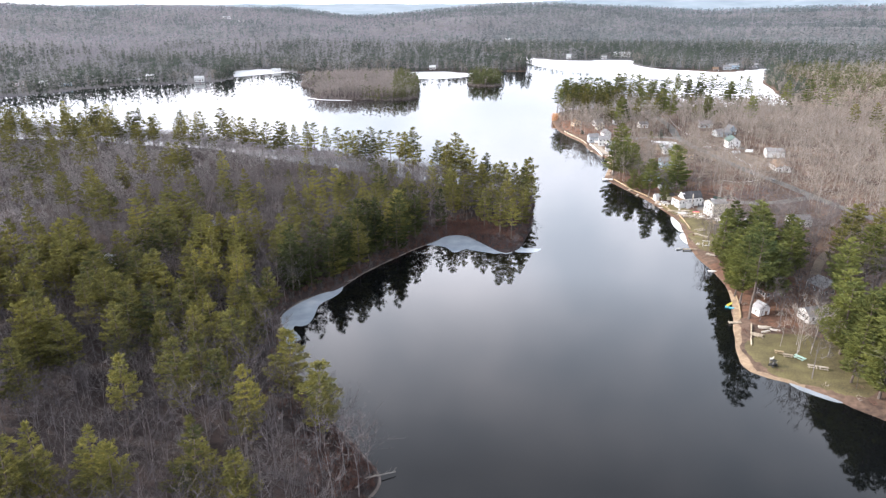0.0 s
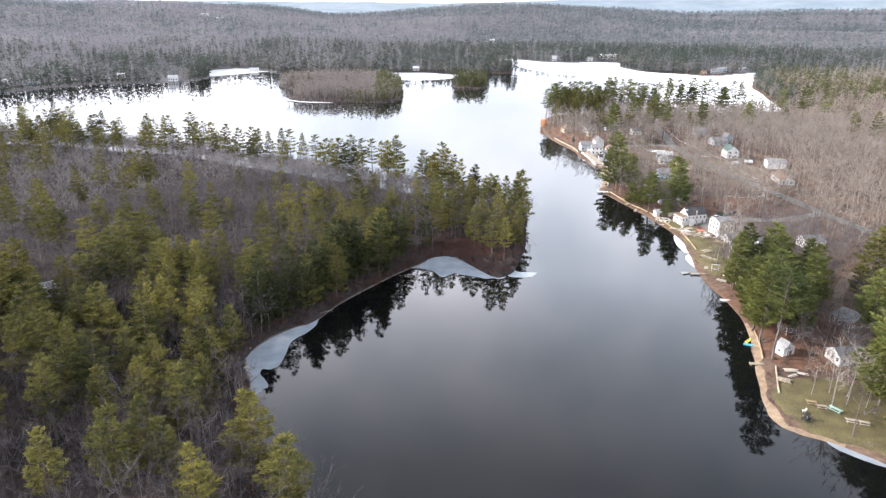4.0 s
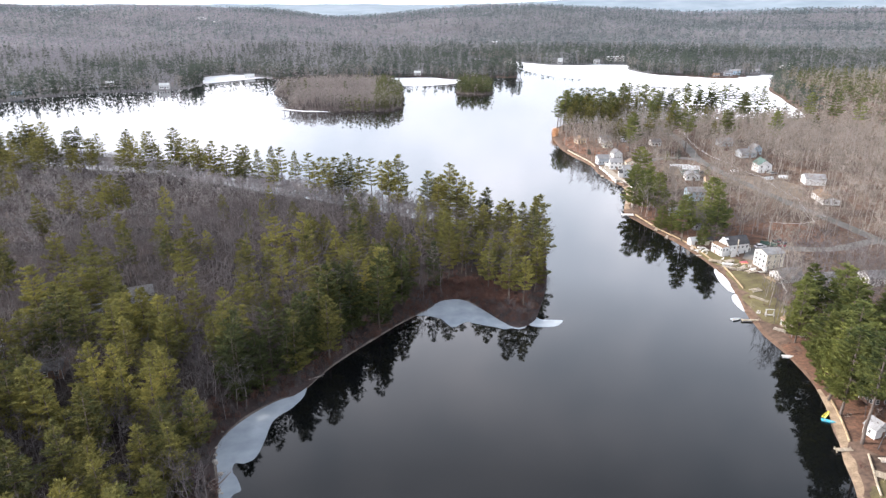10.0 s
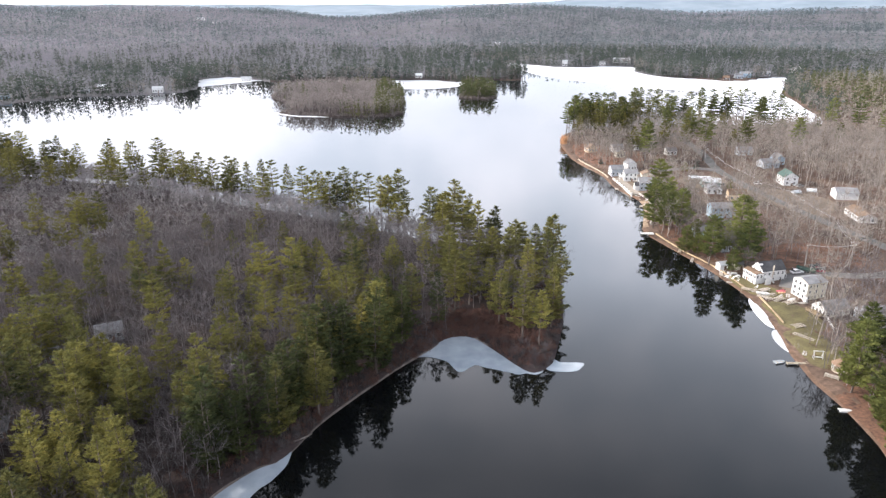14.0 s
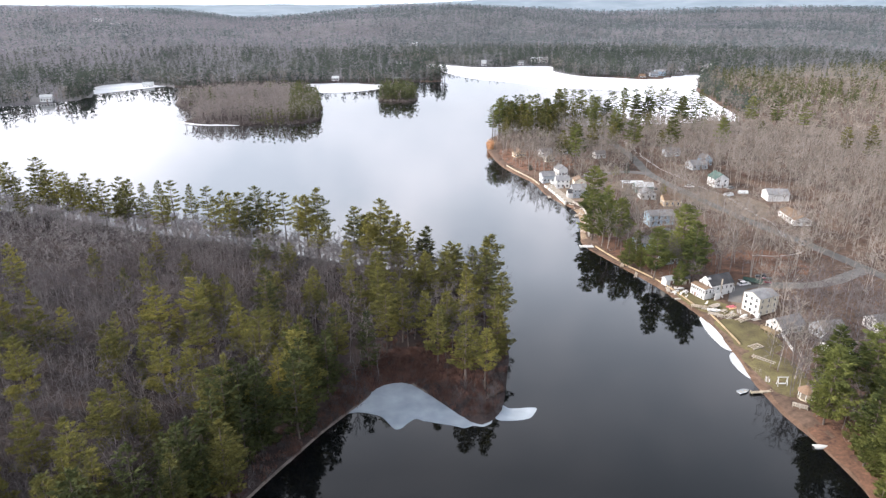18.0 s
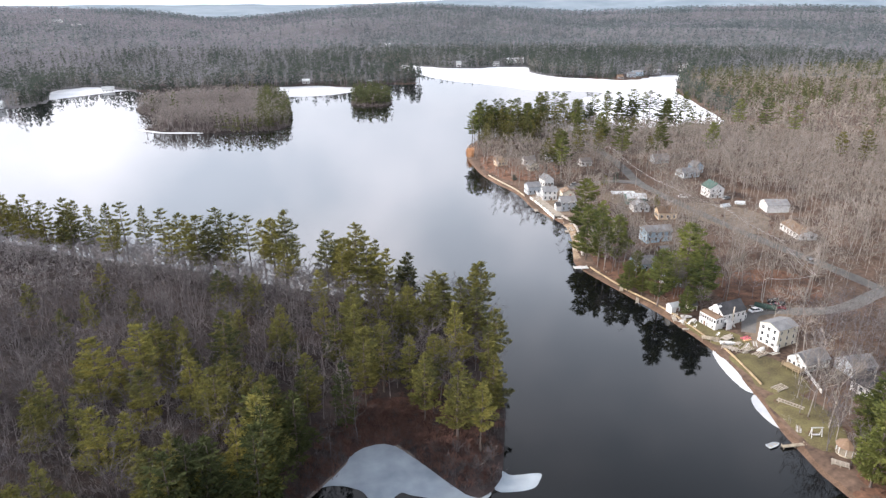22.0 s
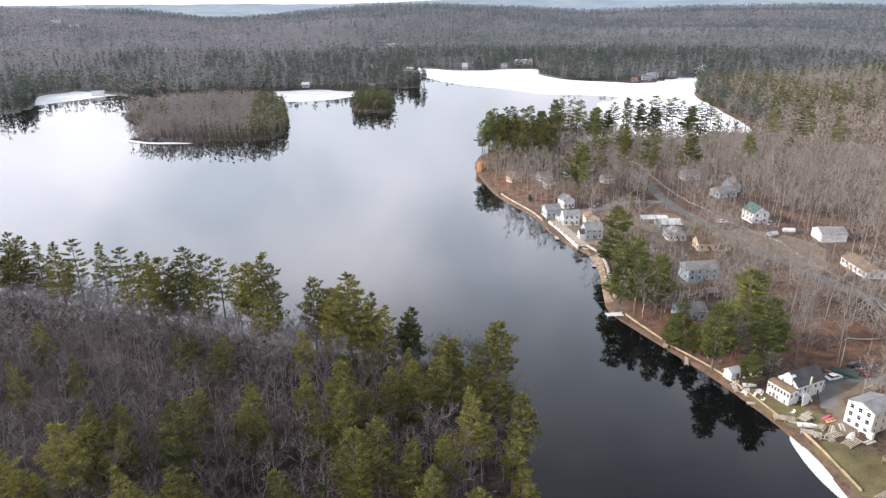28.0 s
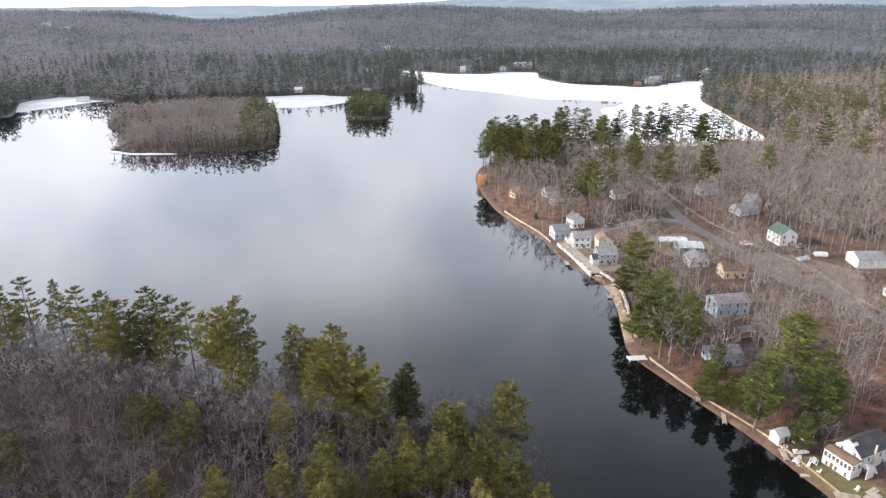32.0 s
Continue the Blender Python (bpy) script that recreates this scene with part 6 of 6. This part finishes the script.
# ---- boats and vehicles ----
def hull(length, wide, high, mat, root, name="hull", z=0.0, flip=False):
    """A boat's shell: pointed bow, flat stern, open top."""
    bm = bmesh.new()
    rows = []
    for k in range(9):
        u = k / 8
        w = wide / 2 * (1 - max(0, u - 0.45) ** 2 / 0.3025 * 0.97)
        sheer = high * (1 + 0.18 * u * u)
        pts = [(-w, sheer), (-w * 0.85, high * 0.35), (0, 0.02 + 0.3 * high * max(0, u - 0.7)), (w * 0.85, high * 0.35), (w, sheer), (w * 0.86, sheer - 0.02), (0, high * 0.45), (-w * 0.86, sheer - 0.02)]
        rows.append([bm.verts.new((length * (u - 0.5), p, (high - q if flip else q) + z)) for p, q in pts])
    for a, b in zip(rows, rows[1:]):
        for k in range(8):
            bm.faces.new([a[k], a[(k + 1) % 8], b[(k + 1) % 8], b[k]])
    bm.faces.new(rows[0])
    bm.faces.new(rows[-1][::-1])
    return part(name, bm, mat, root)


def boat(name, x, y, turn, length, wide, high, mat, label, flip=False, seats=2, sit=None, up=0.05):
    root = tagged(new(name), label, "boat")
    root.matrix_basis = pose(x, y, (gz(x, y) if sit is None else sit) + up, 0, 0, turn)
    hull(length, wide, high, M[mat], root, flip=flip)
    if not flip:
        for k in range(seats):
            u = -0.25 + 0.4 * k
            part("seat", block(length * u - 0.15, length * u + 0.15, -wide * 0.34, wide * 0.34, high * 0.72, high * 0.8), M["wood"], root)
    return root


boat("kayak", 129.6, 286.0, 12, 3.2, 0.6, 0.3, "plastic_pink", "pink-red plastic kayak lying on the ground")
boat("kayak", 129.8, 285.1, 8, 3.0, 0.6, 0.3, "plastic_pink", "red plastic kayak beside another kayak")
boat("kayak", 129.4, 284.2, 4, 2.8, 0.6, 0.3, "plastic_orange", "orange plastic kayak near the tall house")
boat("kayak", 101.2, 185.6, -30, 3.2, 1.1, 0.4, "plastic_blue", "turquoise kayak drawn up on the sand")
boat("canoe", 102.4, 188.5, 40, 3.6, 0.9, 0.4, "plastic_yellow", "yellow-green canoe on the timber edging")
boat("rowing_boat", 104.4, 169.3, -6, 3.8, 1.5, 0.5, "concrete", "upturned cream rowing boat on the lawn", True)
boat("rowing_boat", 108.6, 216.6, -10, 3.4, 1.4, 0.5, "white", "upturned white rowing boat on the bank", True)
boat("rowing_boat", 104.8, 240.6, 10, 3.4, 1.6, 0.45, "greywall", "grey rowing boat moored by the narrow dock", False, 2, 0.0, -0.1)
boat("rowing_boat", 56.8, 330.2, 30, 3.0, 1.4, 0.5, "rubber", "dark rowing boat at the wooded point", False, 2, 0.0, -0.1)
boat("rowing_boat", 118.5, 301.2, 30, 3.6, 1.5, 0.5, "white", "upturned white boat beside the white house", True)
boat("rowing_boat", 120.4, 302.6, -20, 3.4, 1.4, 0.5, "white", "white rowing boat on the lawn", False)
boat("rowing_boat", 122.6, 284, -20, 4.4, 1.7, 0.6, "white", "white boat stored among dock sections", False)
boat("rowing_boat", 129.5, 278.2, 30, 3.6, 1.5, 0.6, "white", "white boat stored before the tall house", True)


def wheel(root, x, y, r, w, name="wheel"):
    bm = bmesh.new()
    bmesh.ops.create_cone(bm, cap_ends=True, segments=14, radius1=r, radius2=r, depth=w, matrix=Matrix.Translation((x, y, r)) @ Matrix.Rotation(radians(90), 4, "X"))
    tyre = part(name, bm, M["rubber"], root)
    bm = bmesh.new()
    bmesh.ops.create_cone(bm, cap_ends=True, segments=10, radius1=r * 0.55, radius2=r * 0.55, depth=w + 0.03, matrix=Matrix.Translation((x, y, r)) @ Matrix.Rotation(radians(90), 4, "X"))
    part("rim", bm, M["metal"], tyre)


def car(x, y, turn, mat, label, kind="car"):
    """A car or pickup, about 4.6 or 5.4 m long."""
    root = tagged(new(kind), label, kind)
    root.matrix_basis = pose(x, y, gz(x, y) + 0.12, 0, 0, turn)
    paint = M[mat]
    if kind == "pickup":
        lower = [(-2.7, 0.4), (2.6, 0.4), (2.7, 0.8), (2.6, 1.05), (1.3, 1.12), (-0.7, 1.12), (-0.7, 0.75), (-2.55, 0.75), (-2.55, 1.1), (-2.7, 1.1)]
        cab = [(-0.75, 1.1), (1.35, 1.1), (0.7, 1.78), (-0.6, 1.8)]
        axles = (-1.75, 1.7)
    else:
        lower = [(-2.25, 0.35), (2.2, 0.35), (2.3, 0.7), (2.1, 0.88), (1.0, 0.98), (-2.0, 1.0), (-2.3, 0.8)]
        cab = [(-1.9, 0.98), (1.15, 0.97), (0.4, 1.45), (-1.3, 1.47)]
        axles = (-1.4, 1.4)
    part("body", prism(lower, 1.78, "y", -0.89), paint, root)
    part("cabin", prism(cab, 1.5, "y", -0.75), M["glass"], root)
    top = max(q for _, q in cab)
    part("roof", block(cab[3][0] - 0.04, cab[2][0] + 0.04, -0.74, 0.74, top - 0.03, top + 0.05, 0.03), paint, root)
    for ax in axles:
        for s in (-1, 1):
            wheel(root, ax, s * 0.82, 0.34, 0.22)
    for s in (-1, 1):
        part("headlight", block(2.2 if kind == "car" else 2.62, 2.33 if kind == "car" else 2.72, s * 0.62 - 0.16, s * 0.62 + 0.16, 0.62, 0.76), M["trim"], root)
    part("bumper", block(-2.36 if kind == "car" else -2.8, -2.24 if kind == "car" else -2.66, -0.8, 0.8, 0.35, 0.55), M["metal"], root)
    return root


car(143.2, 299.6, 8, "paint_white", "white utility vehicle parked on the gravel", "car")
car(150.5, 299.2, 150, "paint_maroon", "maroon pickup parked beside the drive", "pickup")
car(152.5, 302.2, 150, "paint_black", "dark pickup parked by the drive", "pickup")
car(168.6, 426.5, 70, "paint_white", "white car parked beside the green cottage")
car(170.6, 419, 60, "paint_black", "black car parked on the lane")
car(191, 421, -30, "paint_white", "white car parked at the lane's edge")
car(209.5, 412.5, 20, "paint_grey", "grey car parked beside the cream house")
car(211.5, 368.5, -50, "paint_white", "white car parked behind the long house")
car(188.4, 330, 75, "paint_grey", "grey car parked on the wooded lane")
car(149, 459, 10, "paint_grey", "grey car parked on the short lane")

tarped = tagged(new("boat_trailer"), "boat under a dark green tarp on its trailer", "trailer")
tarped.matrix_basis = pose(146.8, 300, gz(146.8, 300) + 0.1, 0, 0, 140)
part("tarp", prism([(-1.1, 0.75), (1.1, 0.75), (0.9, 1.5), (0, 2.1), (-0.9, 1.5)], 6.4, "x", -3.2), M["tarp_green"], tarped)
part("drawbar", block(3.1, 4.6, -0.08, 0.08, 0.5, 0.62), M["metal"], tarped)
for s in (-1, 1):
    wheel(tarped, -0.6, s * 1.0, 0.33, 0.2)
for x, y, turn in ((200, 399.5, 10), (209, 401, -20)):
    wrap = tagged(new("covered_boat"), "boat under a white winter cover on the bare lot", "boat")
    wrap.matrix_basis = pose(x, y, gz(x, y), 0, 0, turn)
    part("cover", prism([(-1.2, 0.7), (1.2, 0.7), (1.1, 1.4), (0, 2.2), (-1.1, 1.4)], 4.6, "x", -2.3), M["roof_white"], wrap)
    part("cradle", block(-1.8, 1.8, -0.7, 0.7, 0.0, 0.7), M["wood"], wrap)

cart = tagged(new("utility_cart"), "small black utility cart beside the beach", "cart")
cart.matrix_basis = pose(95.6, 147.2, gz(95.6, 147.2) + 0.05, 0, 0, 20)
part("body", block(-1.0, 1.0, -0.6, 0.6, 0.35, 0.85, 0.08), M["rubber"], cart)
part("canopy", block(-0.8, 0.8, -0.6, 0.6, 1.65, 1.72, 0.03), M["rubber"], cart)
for sx in (-0.7, 0.7):
    for s in (-1, 1):
        wheel(cart, sx, s * 0.6, 0.3, 0.2)
        part("post", block(sx - 0.03, sx + 0.03, s * 0.55 - 0.03, s * 0.55 + 0.03, 0.8, 1.66), M["metal"], cart)


# ---- garden things ----
def picnic_table(x, y, turn, mat, label, long_=2.4):
    root = tagged(new("picnic_table"), label, "table", "picnic tables")
    root.matrix_basis = pose(x, y, gz(x, y) + 0.1, 0, 0, turn)
    for k in range(5):
        part("plank", block(-long_ / 2, long_ / 2, -0.42 + 0.17 * k, -0.27 + 0.17 * k, 0.71, 0.76), M[mat], root)
    for s in (-1, 1):
        part("bench", block(-long_ / 2, long_ / 2, s * 0.75 - 0.14, s * 0.75 + 0.14, 0.42, 0.47), M[mat], root)
        for e in (-0.36, 0.36):
            part("leg", prism([(s * 0.62, 0.0), (s * 0.74, 0.0), (s * 0.28, 0.71), (s * 0.16, 0.71)], 0.08, "x", e * long_), M[mat], root)
            part("brace", block(e * long_ + 0.09, e * long_ + 0.15, s * 0.05 if s > 0 else -0.85, 0.85 if s > 0 else -0.05, 0.34, 0.41), M[mat], root)


picnic_table(105.6, 145.6, -24, "concrete", "pale weathered picnic table on the lawn")
picnic_table(108.0, 144.5, -24, "concrete", "pale weathered picnic table beside another")
picnic_table(104.6, 150.2, -60, "pale_green", "pale green picnic table under bare trees", 3.0)
picnic_table(102.0, 151.6, -20, "wood", "brown picnic table on the lawn")
picnic_table(100.6, 153.6, -20, "newwood", "tan picnic table near the trees")
picnic_table(125.0, 282.5, 30, "concrete", "pale picnic table among stored boats")
picnic_table(120.6, 299.0, 40, "white", "white picnic table before the lake house")

pavilion = tagged(new("pavilion"), "small round pavilion with brown conical roof", "pavilion")
pavilion.matrix_basis = pose(117.5, 233.5, gz(117.5, 233.5), 0, 0, 0)
bm = bmesh.new()
bmesh.ops.create_cone(bm, cap_ends=True, segments=10, radius1=2.4, radius2=0.15, depth=1.7, matrix=Matrix.Translation((0, 0, 3.0)))
part("roof", bm, M["roof_brown"], pavilion)
for k in range(8):
    a = k * math.pi / 4
    part("post", block(1.9 * math.cos(a) - 0.07, 1.9 * math.cos(a) + 0.07, 1.9 * math.sin(a) - 0.07, 1.9 * math.sin(a) + 0.07, -0.2, 2.2), M["trim"], pavilion)
bm = bmesh.new()
bmesh.ops.create_cone(bm, cap_ends=True, segments=10, radius1=2.1, radius2=2.1, depth=0.3, matrix=Matrix.Translation((0, 0, 0.1)))
part("floor_deck", bm, M["wood"], pavilion)

swing = tagged(new("swing_frame"), "white wooden swing frame on the lawn", "swing")
swing.matrix_basis = pose(115.4, 240.2, gz(115.4, 240.2), 0, 0, -10)
for s in (-1.2, 1.2):
    for b in (-0.5, 0.5):
        part("leg", prism([(b - 0.07, -0.1), (b + 0.07, -0.1), (0.07, 2.3), (-0.07, 2.3)], 0.12, "x", s - 0.06), M["trim"], swing)
part("beam", block(-1.5, 1.5, -0.1, 0.1, 2.3, 2.5), M["trim"], swing)
part("seat", block(-0.8, 0.8, -0.25, 0.25, 0.5, 0.58), M["trim"], swing)

fg = np.random.default_rng(77)
for x, y in ((132, 262.5), (131.2, 260.2), (130.4, 257.9), (129.6, 255.6)):
    panel = tagged(new("garden_fence"), "white picket fence panel beside the cottage", "fence", "garden fence")
    panel.matrix_basis = pose(x, y, gz(x, y), 0, 0, 72)
    for k in range(8):
        part("picket", block(-1.1 + 0.3 * k, -0.98 + 0.3 * k, -0.03, 0.03, 0.0, 1.15), M["trim"], panel)
    for z in (0.35, 0.85):
        part("rail", block(-1.15, 1.15, 0.032, 0.08, z, z + 0.08), M["trim"], panel)
# Timber and boards stored on the ground.
for k, (x, y, turn) in enumerate(((124.5, 278.5, 25), (130, 281.5, 60), (119, 302.5, 20), (117.8, 300.2, 60), (121.2, 286.4, -35), (125.8, 288.4, 15), (103.2, 166.6, 20), (106.4, 167.4, -30), (123.2, 283.8, -20), (127.2, 281.6, 40), (131.5, 275.2, 10), (122.2, 281.2, 70), (116.9, 296.6, -15), (118.3, 305.2, 35), (113.6, 243.5, 50), (119.5, 412.5, 30), (120.5, 409.5, -40))):
    pile = tagged(new("board_pile"), "stack of weathered boards on the ground", "boards", "stored boards")
    pile.matrix_basis = pose(x, y, gz(x, y), 0, 0, turn)
    for j in range(5):
        part("board", block(-1.5 + fg.uniform(0, 0.4), 1.4 + fg.uniform(0, 0.4), -0.6 + 0.25 * j, -0.4 + 0.25 * j, 0.1, 0.16 + 0.06 * (j % 3)), M[("concrete", "wood", "trim")[(k + j) % 3]], pile)
# Deck chairs in white.
for x, y, turn in ((118.6, 298.4, 200), (119.4, 296.2, 150), (122.8, 289.4, 190), (96.8, 150.4, 160), (121.0, 306.0, 120)):
    chair = tagged(new("lawn_chair"), "white slatted lawn chair on the grass", "chair", "lawn chairs")
    chair.matrix_basis = pose(x, y, gz(x, y) + 0.1, 0, 0, turn)
    part("seat", block(-0.3, 0.3, -0.3, 0.3, 0.36, 0.42), M["trim"], chair)
    part("backrest", prism([(-0.34, 0.4), (-0.26, 0.4), (-0.5, 1.05), (-0.58, 1.05)], 0.6, "y", -0.3), M["trim"], chair)
    for sx in (-0.26, 0.26):
        for s in (-0.28, 0.28):
            part("leg", block(sx - 0.04, sx + 0.04, s - 0.04, s + 0.04, 0, 0.36), M["trim"], chair)


# ---- poles and wires ----
POLES = [(148, 303), (164, 301), (176, 332), (180, 372), (177, 412), (178, 446), (188, 492), (192, 535)]
tops = []
for x, y in POLES:
    pole = tagged(new("utility_pole"), "weathered wooden utility pole beside the lane", "pole", "utility poles")
    pole.matrix_basis = pose(x, y, gz(x, y), 0, 0, 20)
    bm = bmesh.new()
    bmesh.ops.create_cone(bm, cap_ends=True, segments=8, radius1=0.17, radius2=0.11, depth=10.6, matrix=Matrix.Translation((0, 0, 4.8)))
    part("shaft", bm, M["pale_bark"], pole)
    part("crossarm", block(-1.1, 1.1, -0.07, 0.07, 9.3, 9.48), M["wood"], pole)
    for s in (-0.9, 0.9):
        part("insulator", block(s - 0.06, s + 0.06, -0.06, 0.06, 9.485, 9.7), M["trim"], pole)
    tops.append(Vector((x, y, gz(x, y) + 9.6)))
for a, b in zip(tops, tops[1:]):
    for off in (0.0, 0.9):
        data = bpy.data.curves.new("power_line", "CURVE")
        data.dimensions, data.bevel_depth, data.bevel_resolution = "3D", 0.035, 1
        line = data.splines.new("POLY")
        line.points.add(12)
        for k in range(13):
            u = k / 12
            p = a.lerp(b, u) + Vector((off, 0, -3.2 * u * (1 - u)))
            line.points[k].co = (*p, 1)
        data.materials.append(M["metal"])
        tagged(new("power_line", data), "thin overhead wire between utility poles", "wire")


# ---- shrubs, rocks, logs ----
def brush(seed, count=40, high=1.8, wide=1.2, w=0.03):
    g = np.random.default_rng(seed)
    out = []
    for _ in range(count):
        a = np.array([*g.normal(0, wide * 0.3, 2), 0.0])
        b = a + (*g.normal(0, wide * 0.38, 2), high * g.uniform(0.5, 1.1))
        out.append(sliver(g, a, b, w))
        m = a + (b - a) * g.uniform(0.4, 0.8)
        out.append(sliver(g, m, m + (*g.normal(0, wide * 0.4, 2), high * g.uniform(0.2, 0.5)), w * 0.8))
    v, f = gather(out)
    return v, f, np.zeros(len(f), int)


sg = np.random.default_rng(99)
along = []
for p, q in zip(WEST_LINE, WEST_LINE[1:]):
    if 95 < p[1] < 345 and p[0] < 70:
        d = (q - p) / max(np.linalg.norm(q - p), 1e-6)
        n = np.array([-d[1], d[0]])
        for _ in range(int(np.linalg.norm(q - p) * 2.4)):
            along.append(p + (q - p) * sg.uniform() + n * sg.uniform(0.8, 11) * sg.uniform(0.3, 1))
along = np.array(along)
along = along[sample(GS, along) > 0.5]
stand("brushwood", [brush(1, 17, 1.8, 1.2, 0.05), brush(2, 16, 2.6, 1.2, 0.05), brush(3, 18, 1.5, 1.2, 0.05)], along, 1.0, 61, [M["twigs"]], "tangled leafless brush along the wooded shore", "shrubs")
red = np.column_stack([sg.normal(22, 10, 420), sg.normal(262, 8, 420)])
red = np.vstack([red, np.column_stack([sg.normal(-17, 5, 160), sg.normal(112, 6, 160)])])
bank_at = sg.integers(0, len(along), 700)
red = np.vstack([red, along[bank_at] + sg.normal(0, 0.8, (700, 2))])
red = red[sample(GS, red) > 0.7]
stand("brushwood", [brush(4, 26, 1.5, 1.3, 0.06), brush(5, 24, 1.9, 1.2, 0.06)], red, 1.0, 62, [M["shrub"]], "red-brown low brush on the bank", "shrubs")
rims = []
for outline in ISLES:
    for p, q in zip(outline, np.roll(outline, -1, 0)):
        mid = outline.mean(0)
        for _ in range(int(np.linalg.norm(q - p) * 0.7)):
            w = p + (q - p) * sg.uniform()
            rims.append(w + (mid - w) / np.linalg.norm(mid - w) * sg.uniform(0.2, 6))
rims = np.array(rims)
stand("brushwood", [brush(9, 14, 3.0, 1.8, 0.12), brush(10, 14, 2.4, 1.8, 0.12)], rims[sample(GS, rims) > -0.3], 1.0, 66, [M["isle_twigs"]], "low leafless brush round the island shores", "shrubs")
under, us = woods(8.0, 0, 270, 71)
under = under[(under[:, 0] < 60)]
stand("undergrowth", [brush(6, 26, 3.2, 1.6, 0.035), brush(7, 22, 2.6, 1.6, 0.035)], under, 1.0, 63, [M["twigs"]], "grey leafless undergrowth beneath the woods", "shrubs")

yard, ys_ = woods(6.5, 0, 400, 72)
yard = yard[(yard[:, 0] > 90) & (ys_ > 2.5)]
yard = yard[~clearing(yard)]
stand("undergrowth", [brush(11, 10, 2.2, 1.8, 0.05), brush(12, 9, 1.6, 2.0, 0.05)], yard[::2], 1.0, 73, [M["sunlit_twigs"]], "thin leafless undergrowth between the houses", "shrubs")
stand("undergrowth", [brush(13, 12, 1.0, 1.8, 0.09), brush(14, 11, 0.8, 2.0, 0.09)], yard[1::2], 1.0, 74, [M["shrub"]], "rusty low undergrowth between the houses", "shrubs")


def rock(x, y, size, seed, z=None):
    g = np.random.default_rng(seed)
    bm = bmesh.new()
    bmesh.ops.create_icosphere(bm, subdivisions=2, radius=size)
    for v in bm.verts:
        v.co *= 1 + g.normal(0, 0.09)
        v.co.z *= 0.65
    root = new("boulder", None)
    me = bpy.data.meshes.new("boulder")
    bm.to_mesh(me)
    bm.free()
    me.materials.append(M["stone"])
    bpy.data.objects.remove(root)
    ob = new("boulder", me)
    ob.matrix_basis = pose(x, y, (max(gz(x, y), -0.1) if z is None else z) + size * 0.25, 0, 0, g.uniform(0, 360))
    return tagged(ob, "grey weathered boulder at the waterline", "rock", "shore boulders")


for k in range(46):
    near_line = shore_between(366, 410) if k < 26 else WEST_LINE[(WEST_LINE[:, 1] > 150) & (WEST_LINE[:, 1] < 190) & (WEST_LINE[:, 0] < 0)]
    p = near_line[sg.integers(0, len(near_line))]
    rock(p[0] + (sg.uniform(0.5, 4.5) if k < 26 else sg.uniform(-1.2, 0.4)), p[1] + sg.normal(0, 1.5), sg.uniform(0.25, 0.65), 200 + k)
for k, (x, y, turn, ln) in enumerate(((-12, 106, 20, 7), (-13.5, 103, 50, 6), (-41, 170, 70, 6), (34, 246, 30, 5), (-27, 211, 40, 5))):
    log = tagged(new("fallen_log"), "bleached fallen tree at the water's edge", "log")
    log.matrix_basis = pose(x, y, max(gz(x, y), 0) + 0.15, 0, 4, turn)
    v, f = cone((0, 0, 0.1), (ln, 0, 0.1), 0.2, 0.07, 7)
    stemmed = new("trunk", mesh_of("trunk", v, f, [M["pale_bark"]]))
    stemmed.parent = log
    for j in range(5):
        v, f = cone((ln * (0.4 + 0.12 * j), 0, 0.1), (ln * (0.55 + 0.12 * j), sg.normal(0, 1.0), 0.2 + abs(sg.normal(0, 0.9))), 0.06, 0, 4)
        limb = new("branch", mesh_of("branch", v, f, [M["pale_bark"]]))
        limb.parent = log

# The rounded dark spruce, the small conifers and the amber shrub by the lane and tip.
for x, y, tall, mat, label in ((171, 455, 6.5, "needles_haze", "dark rounded spruce beside the lane"), (163, 453, 6.0, "needles", "bushy green conifer beside the lane"), (170, 410, 6.5, "needles", "bushy conifer behind the cottages"), (121, 478, 3.5, "needles_haze", "dark green shrub on the bank")):
    w, f = pine(int(x + tall), tall, 9, 6, 40, 0.42, 5, 0.06, tall * 0.40, 0.6, 0.02)
    tree_thing("spruce", w, f, (M["bark"], M[mat]), ("trunk", "crown"), label, "tree", "").matrix_basis = pose(x, y, gz(x, y), 0, 0, 0)
v, f, _ = brush(8, 240, 6.5, 2.6, 0.12)
amber = tree_thing("amber_shrub", cone((0, 0, 0), (0, 0, 3), 0.12, 0.05, 5), (v, f), (M["bark"], M["plastic_orange"]), ("trunk", "crown"), "tall amber-leaved shrub at the tip of the shore", "shrub", "")
amber.matrix_basis = pose(113.5, 547, gz(113.5, 547), 0, 0, 0)
